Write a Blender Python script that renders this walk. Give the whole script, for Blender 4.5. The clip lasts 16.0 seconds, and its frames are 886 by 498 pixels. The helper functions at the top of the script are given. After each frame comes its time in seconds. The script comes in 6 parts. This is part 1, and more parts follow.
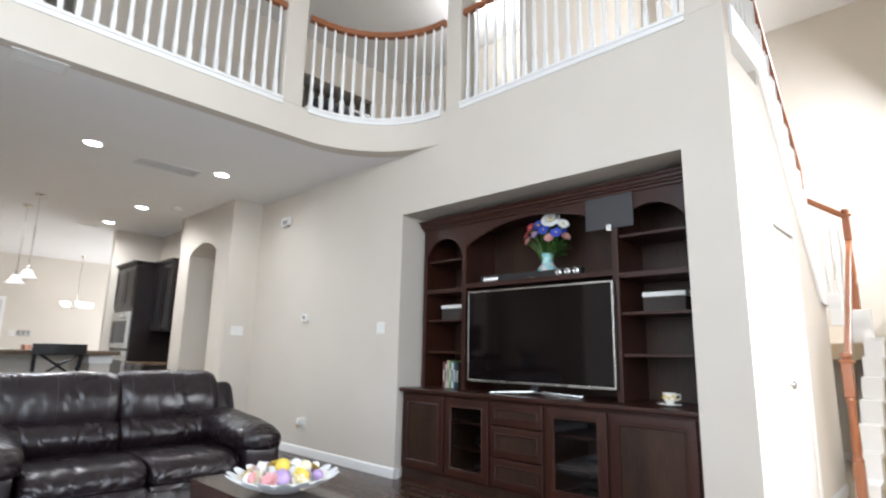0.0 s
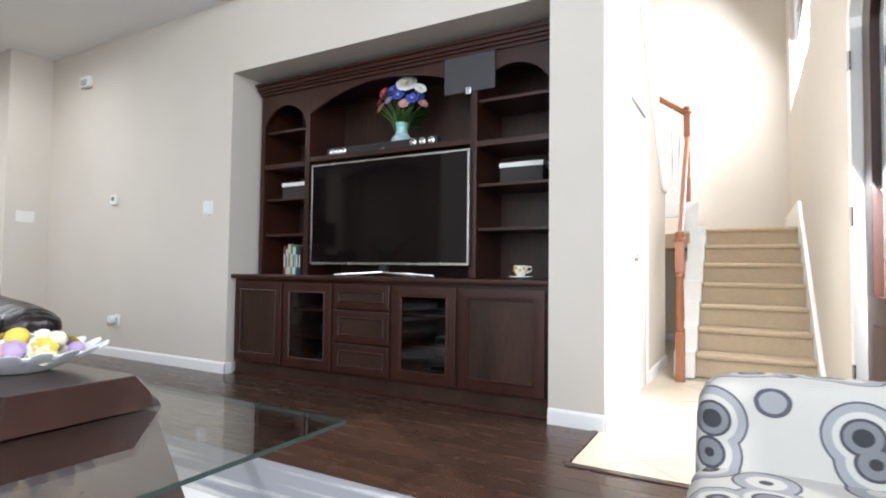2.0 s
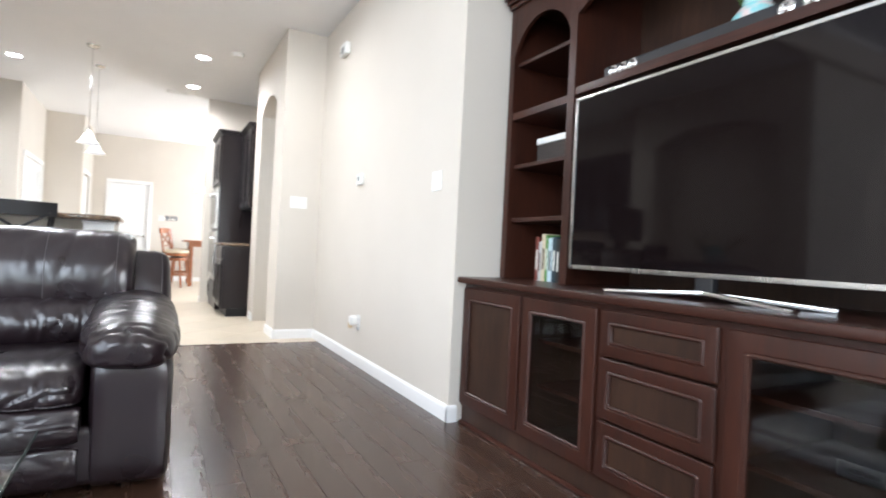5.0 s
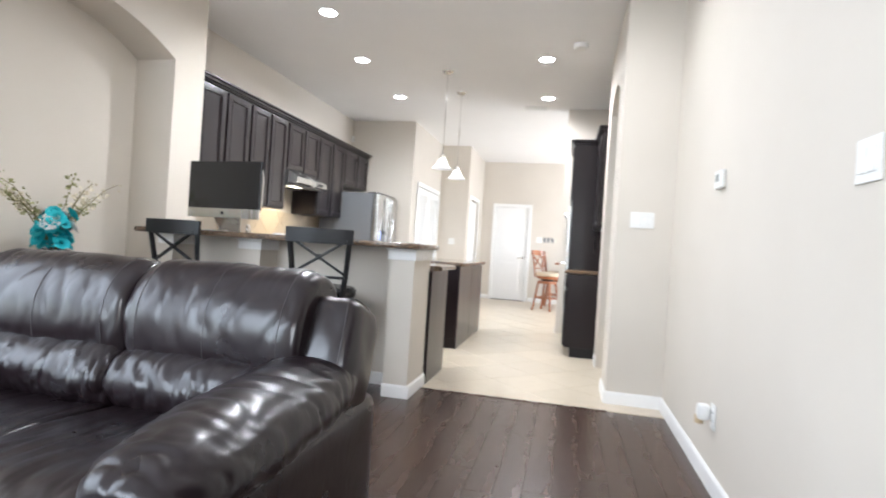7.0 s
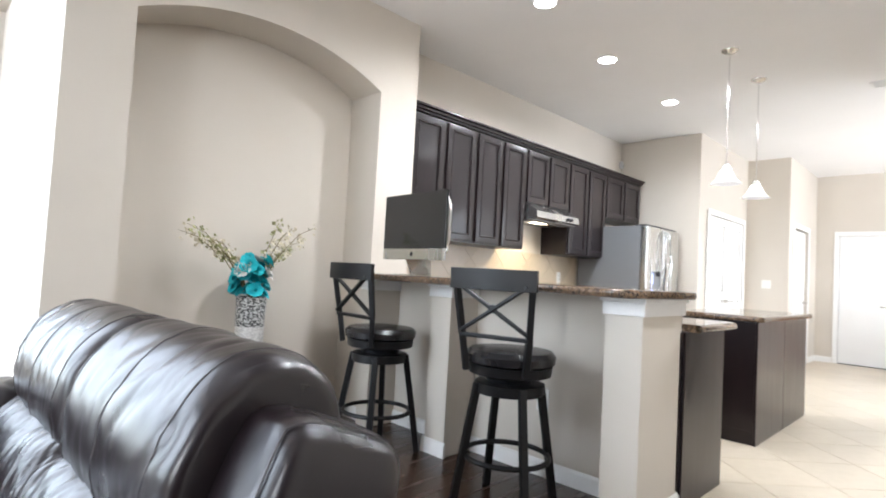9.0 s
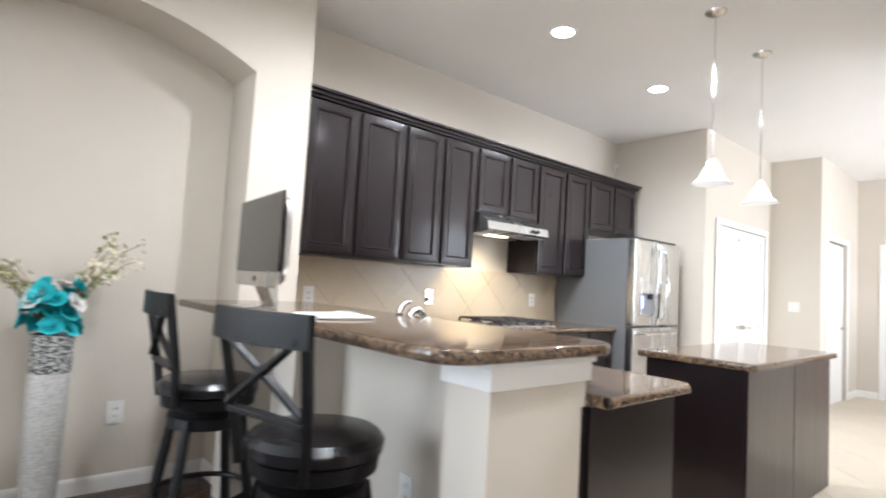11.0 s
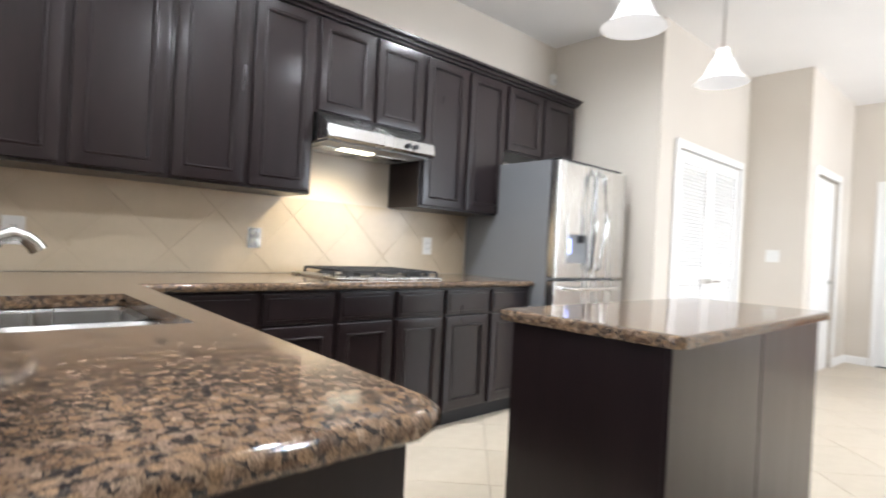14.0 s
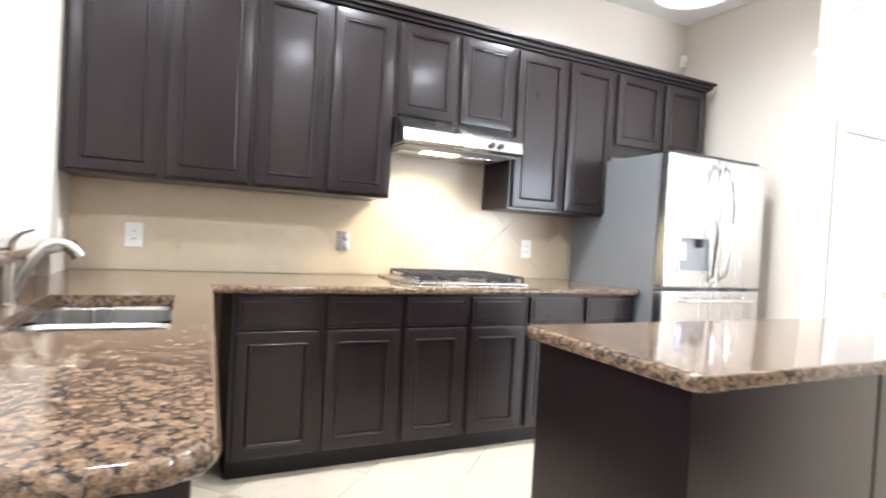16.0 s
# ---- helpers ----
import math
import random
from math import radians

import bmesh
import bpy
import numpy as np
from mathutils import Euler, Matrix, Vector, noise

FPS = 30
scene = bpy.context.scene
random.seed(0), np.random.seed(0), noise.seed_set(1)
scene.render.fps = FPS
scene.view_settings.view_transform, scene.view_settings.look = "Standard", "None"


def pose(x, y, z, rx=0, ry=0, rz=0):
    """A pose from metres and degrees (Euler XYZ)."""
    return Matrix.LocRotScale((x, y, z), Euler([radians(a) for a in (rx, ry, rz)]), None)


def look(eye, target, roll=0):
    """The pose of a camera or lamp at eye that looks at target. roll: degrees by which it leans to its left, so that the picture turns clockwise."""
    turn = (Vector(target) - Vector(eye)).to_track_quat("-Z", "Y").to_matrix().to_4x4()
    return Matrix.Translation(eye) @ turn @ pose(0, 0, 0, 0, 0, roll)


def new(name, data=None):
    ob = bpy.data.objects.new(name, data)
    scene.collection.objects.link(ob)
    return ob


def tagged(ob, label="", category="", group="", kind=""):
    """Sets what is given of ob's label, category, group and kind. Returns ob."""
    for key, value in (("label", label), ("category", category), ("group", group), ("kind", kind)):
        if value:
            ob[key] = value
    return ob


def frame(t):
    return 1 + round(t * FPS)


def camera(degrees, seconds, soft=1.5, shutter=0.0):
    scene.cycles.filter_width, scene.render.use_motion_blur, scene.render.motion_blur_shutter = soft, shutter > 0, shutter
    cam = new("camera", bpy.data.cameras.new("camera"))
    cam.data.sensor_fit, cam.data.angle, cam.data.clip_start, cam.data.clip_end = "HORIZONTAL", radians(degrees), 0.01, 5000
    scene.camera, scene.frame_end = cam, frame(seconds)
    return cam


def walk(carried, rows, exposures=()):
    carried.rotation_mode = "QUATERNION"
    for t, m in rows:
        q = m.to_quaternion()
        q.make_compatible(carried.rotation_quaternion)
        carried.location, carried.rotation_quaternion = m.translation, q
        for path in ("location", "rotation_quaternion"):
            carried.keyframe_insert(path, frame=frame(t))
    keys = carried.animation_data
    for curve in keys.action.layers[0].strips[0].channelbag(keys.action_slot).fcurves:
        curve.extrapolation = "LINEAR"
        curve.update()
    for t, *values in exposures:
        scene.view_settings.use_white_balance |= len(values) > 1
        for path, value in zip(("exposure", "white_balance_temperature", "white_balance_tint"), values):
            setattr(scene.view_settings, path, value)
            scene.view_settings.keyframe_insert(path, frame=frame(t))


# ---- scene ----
cam = camera(78.6, 16.0, soft=1.9, shutter=0.4)
EXPOSURE = [(0.0, -0.16, 5950, 10), (3.0, -0.02, 5950, 10), (5.5, 0.64, 5880, 10), (6.2, 0.56, 5860, 10), (7.0, 0.45, 5850, 10), (8.5, 0.61, 5850, 10), (11.0, 0.58, 5850, 10), (12.0, 0.42, 5850, 10), (13.0, 0.48, 5850, 10), (14.0, 0.46, 5850, 10), (15.0, 0.95, 5800, 10), (16.0, 1.12, 5800, 10)]
PATH = [
    (0, (0.055, -0.007, 1.11), (-1.303, 1.412, 1.49), 1.1),
    (0.5, (0.014, 0.091, 1.013), (-1.243, 1.622, 1.285), 1.0),
    (1, (0.032, 0.236, 0.944), (-1.141, 1.836, 1.198), 0.9),
    (1.5, (-0.013, 0.304, 0.874), (-1.068, 1.993, 1.052), 0.8),
    (2, (-0.158, 0.473, 0.852), (-1.133, 2.217, 0.929), 0.7),
    (2.5, (-0.292, 0.642, 0.86), (-1.273, 2.385, 0.897), 0.8),
    (3, (-0.46, 0.89, 0.894), (-1.594, 2.538, 0.909), 1.2),
    (3.2, (-0.511, 1.002, 0.899), (-1.75, 2.572, 0.916), 1.5),
    (5.3, (-1.412, 2.179, 0.927), (-3.269, 2.923, 0.927), 2.7),
    (5.5, (-1.555, 2.31, 0.925), (-3.472, 2.88, 0.916), 2.6),
    (6, (-1.865, 2.45, 0.965), (-3.863, 2.526, 0.952), 3.4),
    (6.5, (-2.21, 2.637, 1.008), (-4.2, 2.438, 0.998), 3.7),
    (7, (-2.505, 2.715, 1.055), (-4.455, 2.268, 1.052), 3.7),
    (7.5, (-2.85, 2.815, 1.08), (-4.701, 2.057, 1.086), 3.5),
    (8, (-3.29, 2.79, 1.045), (-5.05, 1.843, 1.1), 3.0),
    (8.5, (-3.573, 2.773, 1.08), (-5.165, 1.564, 1.146), 3.1),
    (8.7, (-3.653, 2.758, 1.085), (-5.152, 1.435, 1.156), 3.1),
    (10.8, (-4.871, 2.72, 1.242), (-6.136, 1.176, 1.365), 3.3),
    (11, (-5.033, 2.697, 1.234), (-6.347, 1.195, 1.363), 3.3),
    (11.5, (-5.311, 2.719, 1.182), (-6.739, 1.326, 1.32), 3.2),
    (12, (-5.653, 2.736, 1.129), (-7.192, 1.467, 1.275), 3.0),
    (12.5, (-5.974, 2.653, 1.093), (-7.596, 1.488, 1.198), 2.7),
    (13, (-6.222, 2.563, 1.082), (-7.889, 1.461, 1.15), 2.6),
    (13.5, (-6.493, 2.448, 1.104), (-8.116, 1.28, 1.145), 2.5),
    (13.8, (-6.586, 2.358, 1.095), (-8.076, 1.024, 1.124), 2.7),
    (14, (-6.644, 2.286, 1.118), (-7.997, 0.813, 1.113), 2.9),
    (14.5, (-6.789, 2.201, 1.174), (-7.878, 0.523, 1.138), 3.3),
    (15, (-6.908, 2.238, 1.169), (-7.689, 0.398, 1.132), 3.3),
    (15.2, (-6.986, 2.299, 1.165), (-7.686, 0.425, 1.128), 3.4),
    (15.5, (-7.038, 2.37, 1.17), (-7.731, 0.495, 1.128), 3.3),
    (16, (-7.099, 2.446, 1.176), (-7.965, 0.644, 1.133), 3.2),
]
walk(cam, [(t, look(eye, target, roll)) for t, eye, target, roll in PATH], EXPOSURE)

# ---- world and light ----
world = bpy.data.worlds.new("sky")
scene.world = world
world.use_nodes = True
wn = world.node_tree
sky = wn.nodes.new("ShaderNodeTexSky")
sky.sky_type = "NISHITA"
sky.sun_disc = False
sky.sun_elevation, sky.sun_rotation = radians(48), radians(110)
wn.links.new(sky.outputs[0], wn.nodes["Background"].inputs[0])
wn.nodes["Background"].inputs[1].default_value = 0.15


def lamp(name, kind, m, energy, color=(1, 1, 1), **settings):
    data = bpy.data.lights.new(name, kind)
    data.energy, data.color = energy, color
    if kind == "AREA":
        data.shape, data.size, data.size_y = "RECTANGLE", settings["size"], settings["size_y"]
    elif kind == "SUN":
        data.angle = settings["angle"]
    else:
        data.shadow_soft_size = settings["size"]
    if kind == "SPOT":
        data.spot_size, data.spot_blend = settings["spread"], 0.8
    ob = new(name, data)
    ob.matrix_world = m
    return ob


lamp("sun", "SUN", look((9, -3, 11), (0, 3, 0)), 3.0, (1, 0.95, 0.88), angle=radians(0.5))
# daylight in the window openings
lamp("daylight_south", "AREA", look((-1.7, -2.95, 2.6), (-1.7, 0, 2.2)), 200, (0.95, 0.98, 1), size=3.6, size_y=4.2)
lamp("daylight_east", "AREA", look((1.22, -0.6, 2.4), (-3, 0.2, 1.4)), 265, (0.93, 0.97, 1), size=3.0, size_y=3.6)
lamp("daylight_stair", "AREA", look((0.30, 7.15, 4.05), (-1, 7.0, 3.2)), 270, (1, 0.985, 0.97), size=2.2, size_y=2.3)
lamp("daylight_door", "AREA", look((0.30, 3.64, 1.45), (-2, 3.7, 0.4)), 110, (1, 0.98, 0.95), size=0.42, size_y=1.9)
lamp("daylight_nook", "AREA", look((-12.4, 5.75, 1.6), (-12.2, 1.5, 0.3)), 195, (0.98, 0.99, 1), size=3.0, size_y=2.0)

# ---- materials ----
def mat(name, color, rough=0.6, metal=0.0, **o):
    """A procedural surface: two colours mixed by coarse and fine noise, with bump and roughness variation."""
    m = bpy.data.materials.new(name)
    m.use_nodes = True
    t = m.node_tree
    n, l = t.nodes, t.links
    b = n["Principled BSDF"]
    b.inputs["Metallic"].default_value = metal
    b.inputs["Roughness"].default_value = rough
    co = n.new("ShaderNodeTexCoord")
    mp = n.new("ShaderNodeMapping")
    mp.inputs["Scale"].default_value = o.get("stretch", (1, 1, 1))
    l.new(co.outputs["Object"], mp.inputs[0])
    big = n.new("ShaderNodeTexNoise")
    big.inputs["Scale"].default_value = o.get("big", 2.0)
    big.inputs["Detail"].default_value = 4
    fine = n.new("ShaderNodeTexNoise")
    fine.inputs["Scale"].default_value = o.get("fine", 60.0)
    fine.inputs["Detail"].default_value = 5
    l.new(mp.outputs[0], big.inputs[0])
    l.new(mp.outputs[0], fine.inputs[0])
    add = n.new("ShaderNodeMix")
    add.data_type = "FLOAT"
    add.inputs[0].default_value = o.get("grain", 0.5)
    l.new(big.outputs[0], add.inputs[2])
    l.new(fine.outputs[0], add.inputs[3])
    ramp = n.new("ShaderNodeValToRGB")
    other = o.get("other", tuple(c * 0.9 for c in color))
    w = o.get("width", 0.16)
    ramp.color_ramp.elements[0].position, ramp.color_ramp.elements[1].position = 0.5 - w, 0.5 + w
    ramp.color_ramp.elements[0].color, ramp.color_ramp.elements[1].color = (*other, 1), (*color, 1)
    l.new(add.outputs[0], ramp.inputs[0])
    shade = ramp.outputs[0]
    if o.get("vary"):
        info = n.new("ShaderNodeObjectInfo")
        hsv = n.new("ShaderNodeHueSaturation")
        mr = n.new("ShaderNodeMapRange")
        mr.inputs[3].default_value, mr.inputs[4].default_value = 1 - o["vary"], 1 + o["vary"]
        l.new(info.outputs["Random"], mr.inputs[0])
        l.new(mr.outputs[0], hsv.inputs["Value"])
        l.new(shade, hsv.inputs["Color"])
        shade = hsv.outputs[0]
    l.new(shade, b.inputs["Base Color"])
    rr = n.new("ShaderNodeMapRange")
    rr.inputs[3].default_value, rr.inputs[4].default_value = max(rough - 0.06, 0.02), rough + 0.06
    l.new(big.outputs[0], rr.inputs[0])
    l.new(rr.outputs[0], b.inputs["Roughness"])
    if o.get("bump", 0.05):
        bu = n.new("ShaderNodeBump")
        bu.inputs["Strength"].default_value = o.get("bump", 0.05)
        bu.inputs["Distance"].default_value = o.get("deep", 0.004)
        l.new(fine.outputs[0], bu.inputs["Height"])
        l.new(bu.outputs[0], b.inputs["Normal"])
    if o.get("coat"):
        b.inputs["Coat Weight"].default_value, b.inputs["Coat Roughness"].default_value = o["coat"], o.get("coat_rough", 0.1)
    if o.get("spec") is not None:
        b.inputs["Specular IOR Level"].default_value = o["spec"]
    return m


def glow(name, color, strength):
    m = bpy.data.materials.new(name)
    m.use_nodes = True
    b = m.node_tree.nodes["Principled BSDF"]
    b.inputs["Base Color"].default_value = (0.9, 0.9, 0.9, 1)
    b.inputs["Emission Color"].default_value = (*color, 1)
    b.inputs["Emission Strength"].default_value = strength
    return m


def glass(name, color=(1, 1, 1), rough=0.0, ior=1.5):
    m = bpy.data.materials.new(name)
    m.use_nodes = True
    t = m.node_tree
    n, l = t.nodes, t.links
    out = n["Material Output"]
    n.remove(n["Principled BSDF"])
    clear, shine, mix, edge, power, base = (n.new("ShaderNode" + k) for k in ("BsdfTransparent", "BsdfGlossy", "MixShader", "LayerWeight", "Math", "MapRange"))
    clear.inputs[0].default_value = (*color, 1)
    shine.inputs["Roughness"].default_value = rough
    edge.inputs["Blend"].default_value = 0.5
    power.operation = "POWER"
    power.inputs[1].default_value = 4.6
    base.inputs[3].default_value, base.inputs[4].default_value = ((ior - 1) / (ior + 1)) ** 2, 1.0
    l.new(edge.outputs["Facing"], power.inputs[0])
    l.new(power.outputs[0], base.inputs[0])
    l.new(base.outputs[0], mix.inputs[0])
    l.new(clear.outputs[0], mix.inputs[1])
    l.new(shine.outputs[0], mix.inputs[2])
    l.new(mix.outputs[0], out.inputs[0])
    return m


def granite_mat():
    """Polished brown granite: round golden-brown crystals of two to three centimetres in a dark, speckled matrix."""
    m = bpy.data.materials.new("granite")
    m.use_nodes = True
    t = m.node_tree
    n, l = t.nodes, t.links
    b = n["Principled BSDF"]
    co = n.new("ShaderNodeTexCoord")

    def node(kind, **values):
        k = n.new("ShaderNode" + kind)
        for name, v in values.items():
            k.inputs[name].default_value = v
        return k

    def mixed(mode, x, y, fac):
        k = n.new("ShaderNodeMix")
        k.data_type, k.blend_type = "RGBA", mode
        for socket, v in ((0, fac), (6, x), (7, y)):
            if isinstance(v, (float, int, tuple)):
                k.inputs[socket].default_value = v
            else:
                l.new(v, k.inputs[socket])
        return k.outputs[2]

    def ramp(source, *stops):
        k = n.new("ShaderNodeValToRGB")
        k.color_ramp.elements[0].position, k.color_ramp.elements[0].color = stops[0][0], (*stops[0][1], 1)
        k.color_ramp.elements[1].position, k.color_ramp.elements[1].color = stops[-1][0], (*stops[-1][1], 1)
        for p, c in stops[1:-1]:
            k.color_ramp.elements.new(p).color = (*c, 1)
        l.new(source, k.inputs[0])
        return k.outputs[0]

    warp = node("TexNoise", Scale=45.0, Detail=3.0)
    l.new(co.outputs["Object"], warp.inputs[0])
    shift = n.new("ShaderNodeVectorMath")
    shift.operation = "MULTIPLY_ADD"
    shift.inputs[1].default_value = (0.012, 0.012, 0.012)
    l.new(warp.outputs["Color"], shift.inputs[0])
    l.new(co.outputs["Object"], shift.inputs[2])
    cell = node("TexVoronoi", Scale=66.0, Randomness=1.0)
    l.new(shift.outputs[0], cell.inputs[0])
    hue = n.new("ShaderNodeSeparateColor")
    l.new(cell.outputs["Color"], hue.inputs[0])
    crystal = ramp(hue.outputs[0], (0.0, (0.085, 0.052, 0.034)), (0.3, (0.155, 0.10, 0.06)), (0.6, (0.215, 0.14, 0.083)), (0.85, (0.185, 0.128, 0.092)), (1.0, (0.28, 0.20, 0.138)))
    chip = node("TexVoronoi", Scale=140.0, Randomness=1.0)
    l.new(shift.outputs[0], chip.inputs[0])
    tint = n.new("ShaderNodeSeparateColor")
    l.new(chip.outputs["Color"], tint.inputs[0])
    matrix = ramp(tint.outputs[1], (0.0, (0.018, 0.017, 0.018)), (0.4, (0.045, 0.036, 0.031)), (0.65, (0.12, 0.08, 0.052)), (1.0, (0.20, 0.145, 0.10)))
    edge = ramp(cell.outputs["Distance"], (0.48, (1, 1, 1)), (0.72, (0, 0, 0)))
    some = ramp(hue.outputs[1], (0.13, (0, 0, 0)), (0.16, (1, 1, 1)))
    body = mixed("MIX", matrix, crystal, mixed("MULTIPLY", edge, some, 1.0))
    speck = node("TexNoise", Scale=330.0, Detail=3.0)
    l.new(co.outputs["Object"], speck.inputs[0])
    body = mixed("MULTIPLY", body, ramp(speck.outputs[0], (0.36, (0.5, 0.5, 0.5)), (0.62, (1.2, 1.2, 1.2))), 1.0)
    l.new(body, b.inputs["Base Color"])
    b.inputs["Roughness"].default_value = 0.09
    b.inputs["Specular IOR Level"].default_value = 0.36
    return m


def fabric_circles():
    """Cream upholstery with grey and black rings and dots."""
    m = bpy.data.materials.new("ring_fabric")
    m.use_nodes = True
    t = m.node_tree
    n, l = t.nodes, t.links
    b = n["Principled BSDF"]
    co = n.new("ShaderNodeTexCoord")
    v = n.new("ShaderNodeTexVoronoi")
    v.inputs["Scale"].default_value = 7.5
    v.inputs["Randomness"].default_value = 0.75
    l.new(co.outputs["Object"], v.inputs[0])
    r = n.new("ShaderNodeValToRGB")
    cr = r.color_ramp
    cr.interpolation = "CONSTANT"
    cr.elements[0].position, cr.elements[0].color = 0.0, (0.03, 0.03, 0.035, 1)
    cr.elements[1].position, cr.elements[1].color = 0.15, (0.16, 0.16, 0.17, 1)
    for p, c in ((0.25, (0.05, 0.05, 0.06, 1)), (0.29, (0.44, 0.42, 0.38, 1)), (0.38, (0.26, 0.26, 0.27, 1)), (0.5, (0.07, 0.07, 0.08, 1)), (0.53, (0.43, 0.41, 0.37, 1))):
        cr.elements.new(p).color = c
    l.new(v.outputs["Distance"], r.inputs[0])
    l.new(r.outputs[0], b.inputs["Base Color"])
    b.inputs["Roughness"].default_value = 0.9
    w = n.new("ShaderNodeTexNoise")
    w.inputs["Scale"].default_value = 400
    l.new(co.outputs["Object"], w.inputs[0])
    bu = n.new("ShaderNodeBump")
    bu.inputs["Strength"].default_value = 0.3
    bu.inputs["Distance"].default_value = 0.002
    l.new(w.outputs[0], bu.inputs["Height"])
    l.new(bu.outputs[0], b.inputs["Normal"])
    return m


WALL = mat("wall_paint", (0.61, 0.56, 0.49), 0.75, other=(0.585, 0.535, 0.465), fine=220, grain=0.3, bump=0.12, deep=0.002, spec=0.3)
CEIL = mat("ceiling_paint", (0.82, 0.81, 0.80), 0.85, other=(0.79, 0.78, 0.77), fine=150, bump=0.25, deep=0.003, spec=0.2)
WHITE = mat("white_trim_paint", (0.80, 0.79, 0.77), 0.4, other=(0.76, 0.75, 0.73), fine=90, bump=0.03)
ESPRESSO = mat("espresso_wood", (0.0135, 0.0082, 0.0085), 0.30, other=(0.0095, 0.006, 0.0066), stretch=(1, 1, 0.12), fine=90, big=14, bump=0.02, deep=0.001, coat=0.2, coat_rough=0.14, spec=0.28)
CHERRY = mat("dark_cherry_wood", (0.046, 0.0135, 0.0072), 0.38, other=(0.021, 0.0076, 0.005), stretch=(1, 1, 0.1), fine=80, big=7, bump=0.08, deep=0.001, coat=0.1, coat_rough=0.2, spec=0.32)
CHERRY_H = mat("dark_cherry_wood_level", (0.046, 0.0135, 0.0072), 0.36, other=(0.021, 0.0076, 0.005), stretch=(0.1, 1, 1), fine=80, big=7, bump=0.08, deep=0.001, coat=0.12, coat_rough=0.18, spec=0.32)
CHERRY_IN = mat("cherry_panel", (0.050, 0.0235, 0.0135), 0.42, other=(0.020, 0.0102, 0.0068), stretch=(1, 1, 0.12), fine=70, big=5, bump=0.06, deep=0.001, spec=0.32)
OAK = mat("orange_oak", (0.30, 0.105, 0.036), 0.3, other=(0.21, 0.065, 0.022), stretch=(1, 1, 0.1), fine=70, big=10, bump=0.05, deep=0.001, coat=0.4)
PLANK = mat("floor_plank_wood", (0.062, 0.031, 0.0185), 0.27, other=(0.028, 0.0142, 0.0095), stretch=(0.16, 1.1, 1), fine=38, big=7, width=0.2, grain=0.4, bump=0.12, deep=0.0015, vary=0.14)
TILE = mat("cream_floor_tile", (0.56, 0.49, 0.385), 0.32, other=(0.50, 0.43, 0.33), fine=14, big=3, bump=0.05, deep=0.002, vary=0.05)
GROUT = mat("grout", (0.46, 0.40, 0.31), 0.9, fine=200)
SUBFLOOR = mat("dark_subfloor", (0.012, 0.008, 0.006), 0.9, fine=100)
CARPET = mat("beige_carpet", (0.58, 0.47, 0.33), 0.98, other=(0.46, 0.37, 0.26), fine=320, big=20, grain=0.7, bump=0.8, deep=0.006, spec=0.1)
LEATHER = mat("brown_black_leather", (0.0125, 0.0072, 0.0088), 0.29, other=(0.009, 0.0055, 0.0068), fine=170, big=5, bump=0.12, deep=0.0014, spec=0.55)
lt = LEATHER.node_tree
crease = lt.nodes.new("ShaderNodeTexNoise")
crease.inputs["Scale"].default_value, crease.inputs["Detail"].default_value, crease.inputs["Distortion"].default_value = 8, 3, 1.6
cmap = lt.nodes.new("ShaderNodeMapping")
cmap.inputs["Scale"].default_value = (1.1, 0.75, 1.0)
ctex = lt.nodes.new("ShaderNodeTexCoord")
cbump = lt.nodes.new("ShaderNodeBump")
cbump.inputs["Strength"].default_value, cbump.inputs["Distance"].default_value = 0.07, 0.02
lt.links.new(ctex.outputs["Object"], cmap.inputs[0])
lt.links.new(cmap.outputs[0], crease.inputs[0])
lt.links.new(crease.outputs[0], cbump.inputs["Height"])
lt.links.new(next(x for x in lt.nodes if x.type == "BUMP" and x != cbump).outputs[0], cbump.inputs["Normal"])
lt.links.new(cbump.outputs[0], lt.nodes["Principled BSDF"].inputs["Normal"])
STEEL = mat("brushed_steel", (0.56, 0.555, 0.54), 0.27, 1.0, other=(0.54, 0.535, 0.52), stretch=(1, 1, 0.08), fine=260, big=4, bump=0.006, deep=0.0004)
FRIDGE_GREY = mat("grey_enamel", (0.20, 0.205, 0.215), 0.42, 0.2, other=(0.185, 0.19, 0.20), fine=300, bump=0.06, deep=0.0006)
CHROME = mat("chrome", (0.78, 0.78, 0.78), 0.12, 1.0, fine=40, bump=0)
NICKEL = mat("satin_nickel", (0.62, 0.60, 0.56), 0.25, 1.0, fine=60, bump=0)
BLACK = mat("black_paint", (0.008, 0.0075, 0.008), 0.42, fine=80, bump=0.04, spec=0.28)
# The brown tint puts the room's dim reflection into the screen's base colour.
SCREEN = mat("screen_glass", (0.0055, 0.0034, 0.0036), 0.05, other=(0.005, 0.003, 0.0032), bump=0, spec=0.2)
PLASTIC_W = mat("white_plastic", (0.78, 0.77, 0.74), 0.4, bump=0.02)
PLASTIC_K = mat("black_plastic", (0.015, 0.015, 0.017), 0.4, bump=0.03)
IRON = mat("cast_iron", (0.02, 0.02, 0.021), 0.6, bump=0.2)
GRANITE = granite_mat()
RING = fabric_circles()
GLASS = glass("clear_glass", (0.96, 0.98, 0.97))
SMOKE_GLASS = glass("smoky_glass", (0.80, 0.80, 0.79), 0.03, 1.55)
GREEN_GLASS = glass("green_edge_glass", (0.95, 0.96, 0.95), 0.0, 1.6)
LED = glow("lit_lamp_lens", (1, 0.96, 0.90), 22)
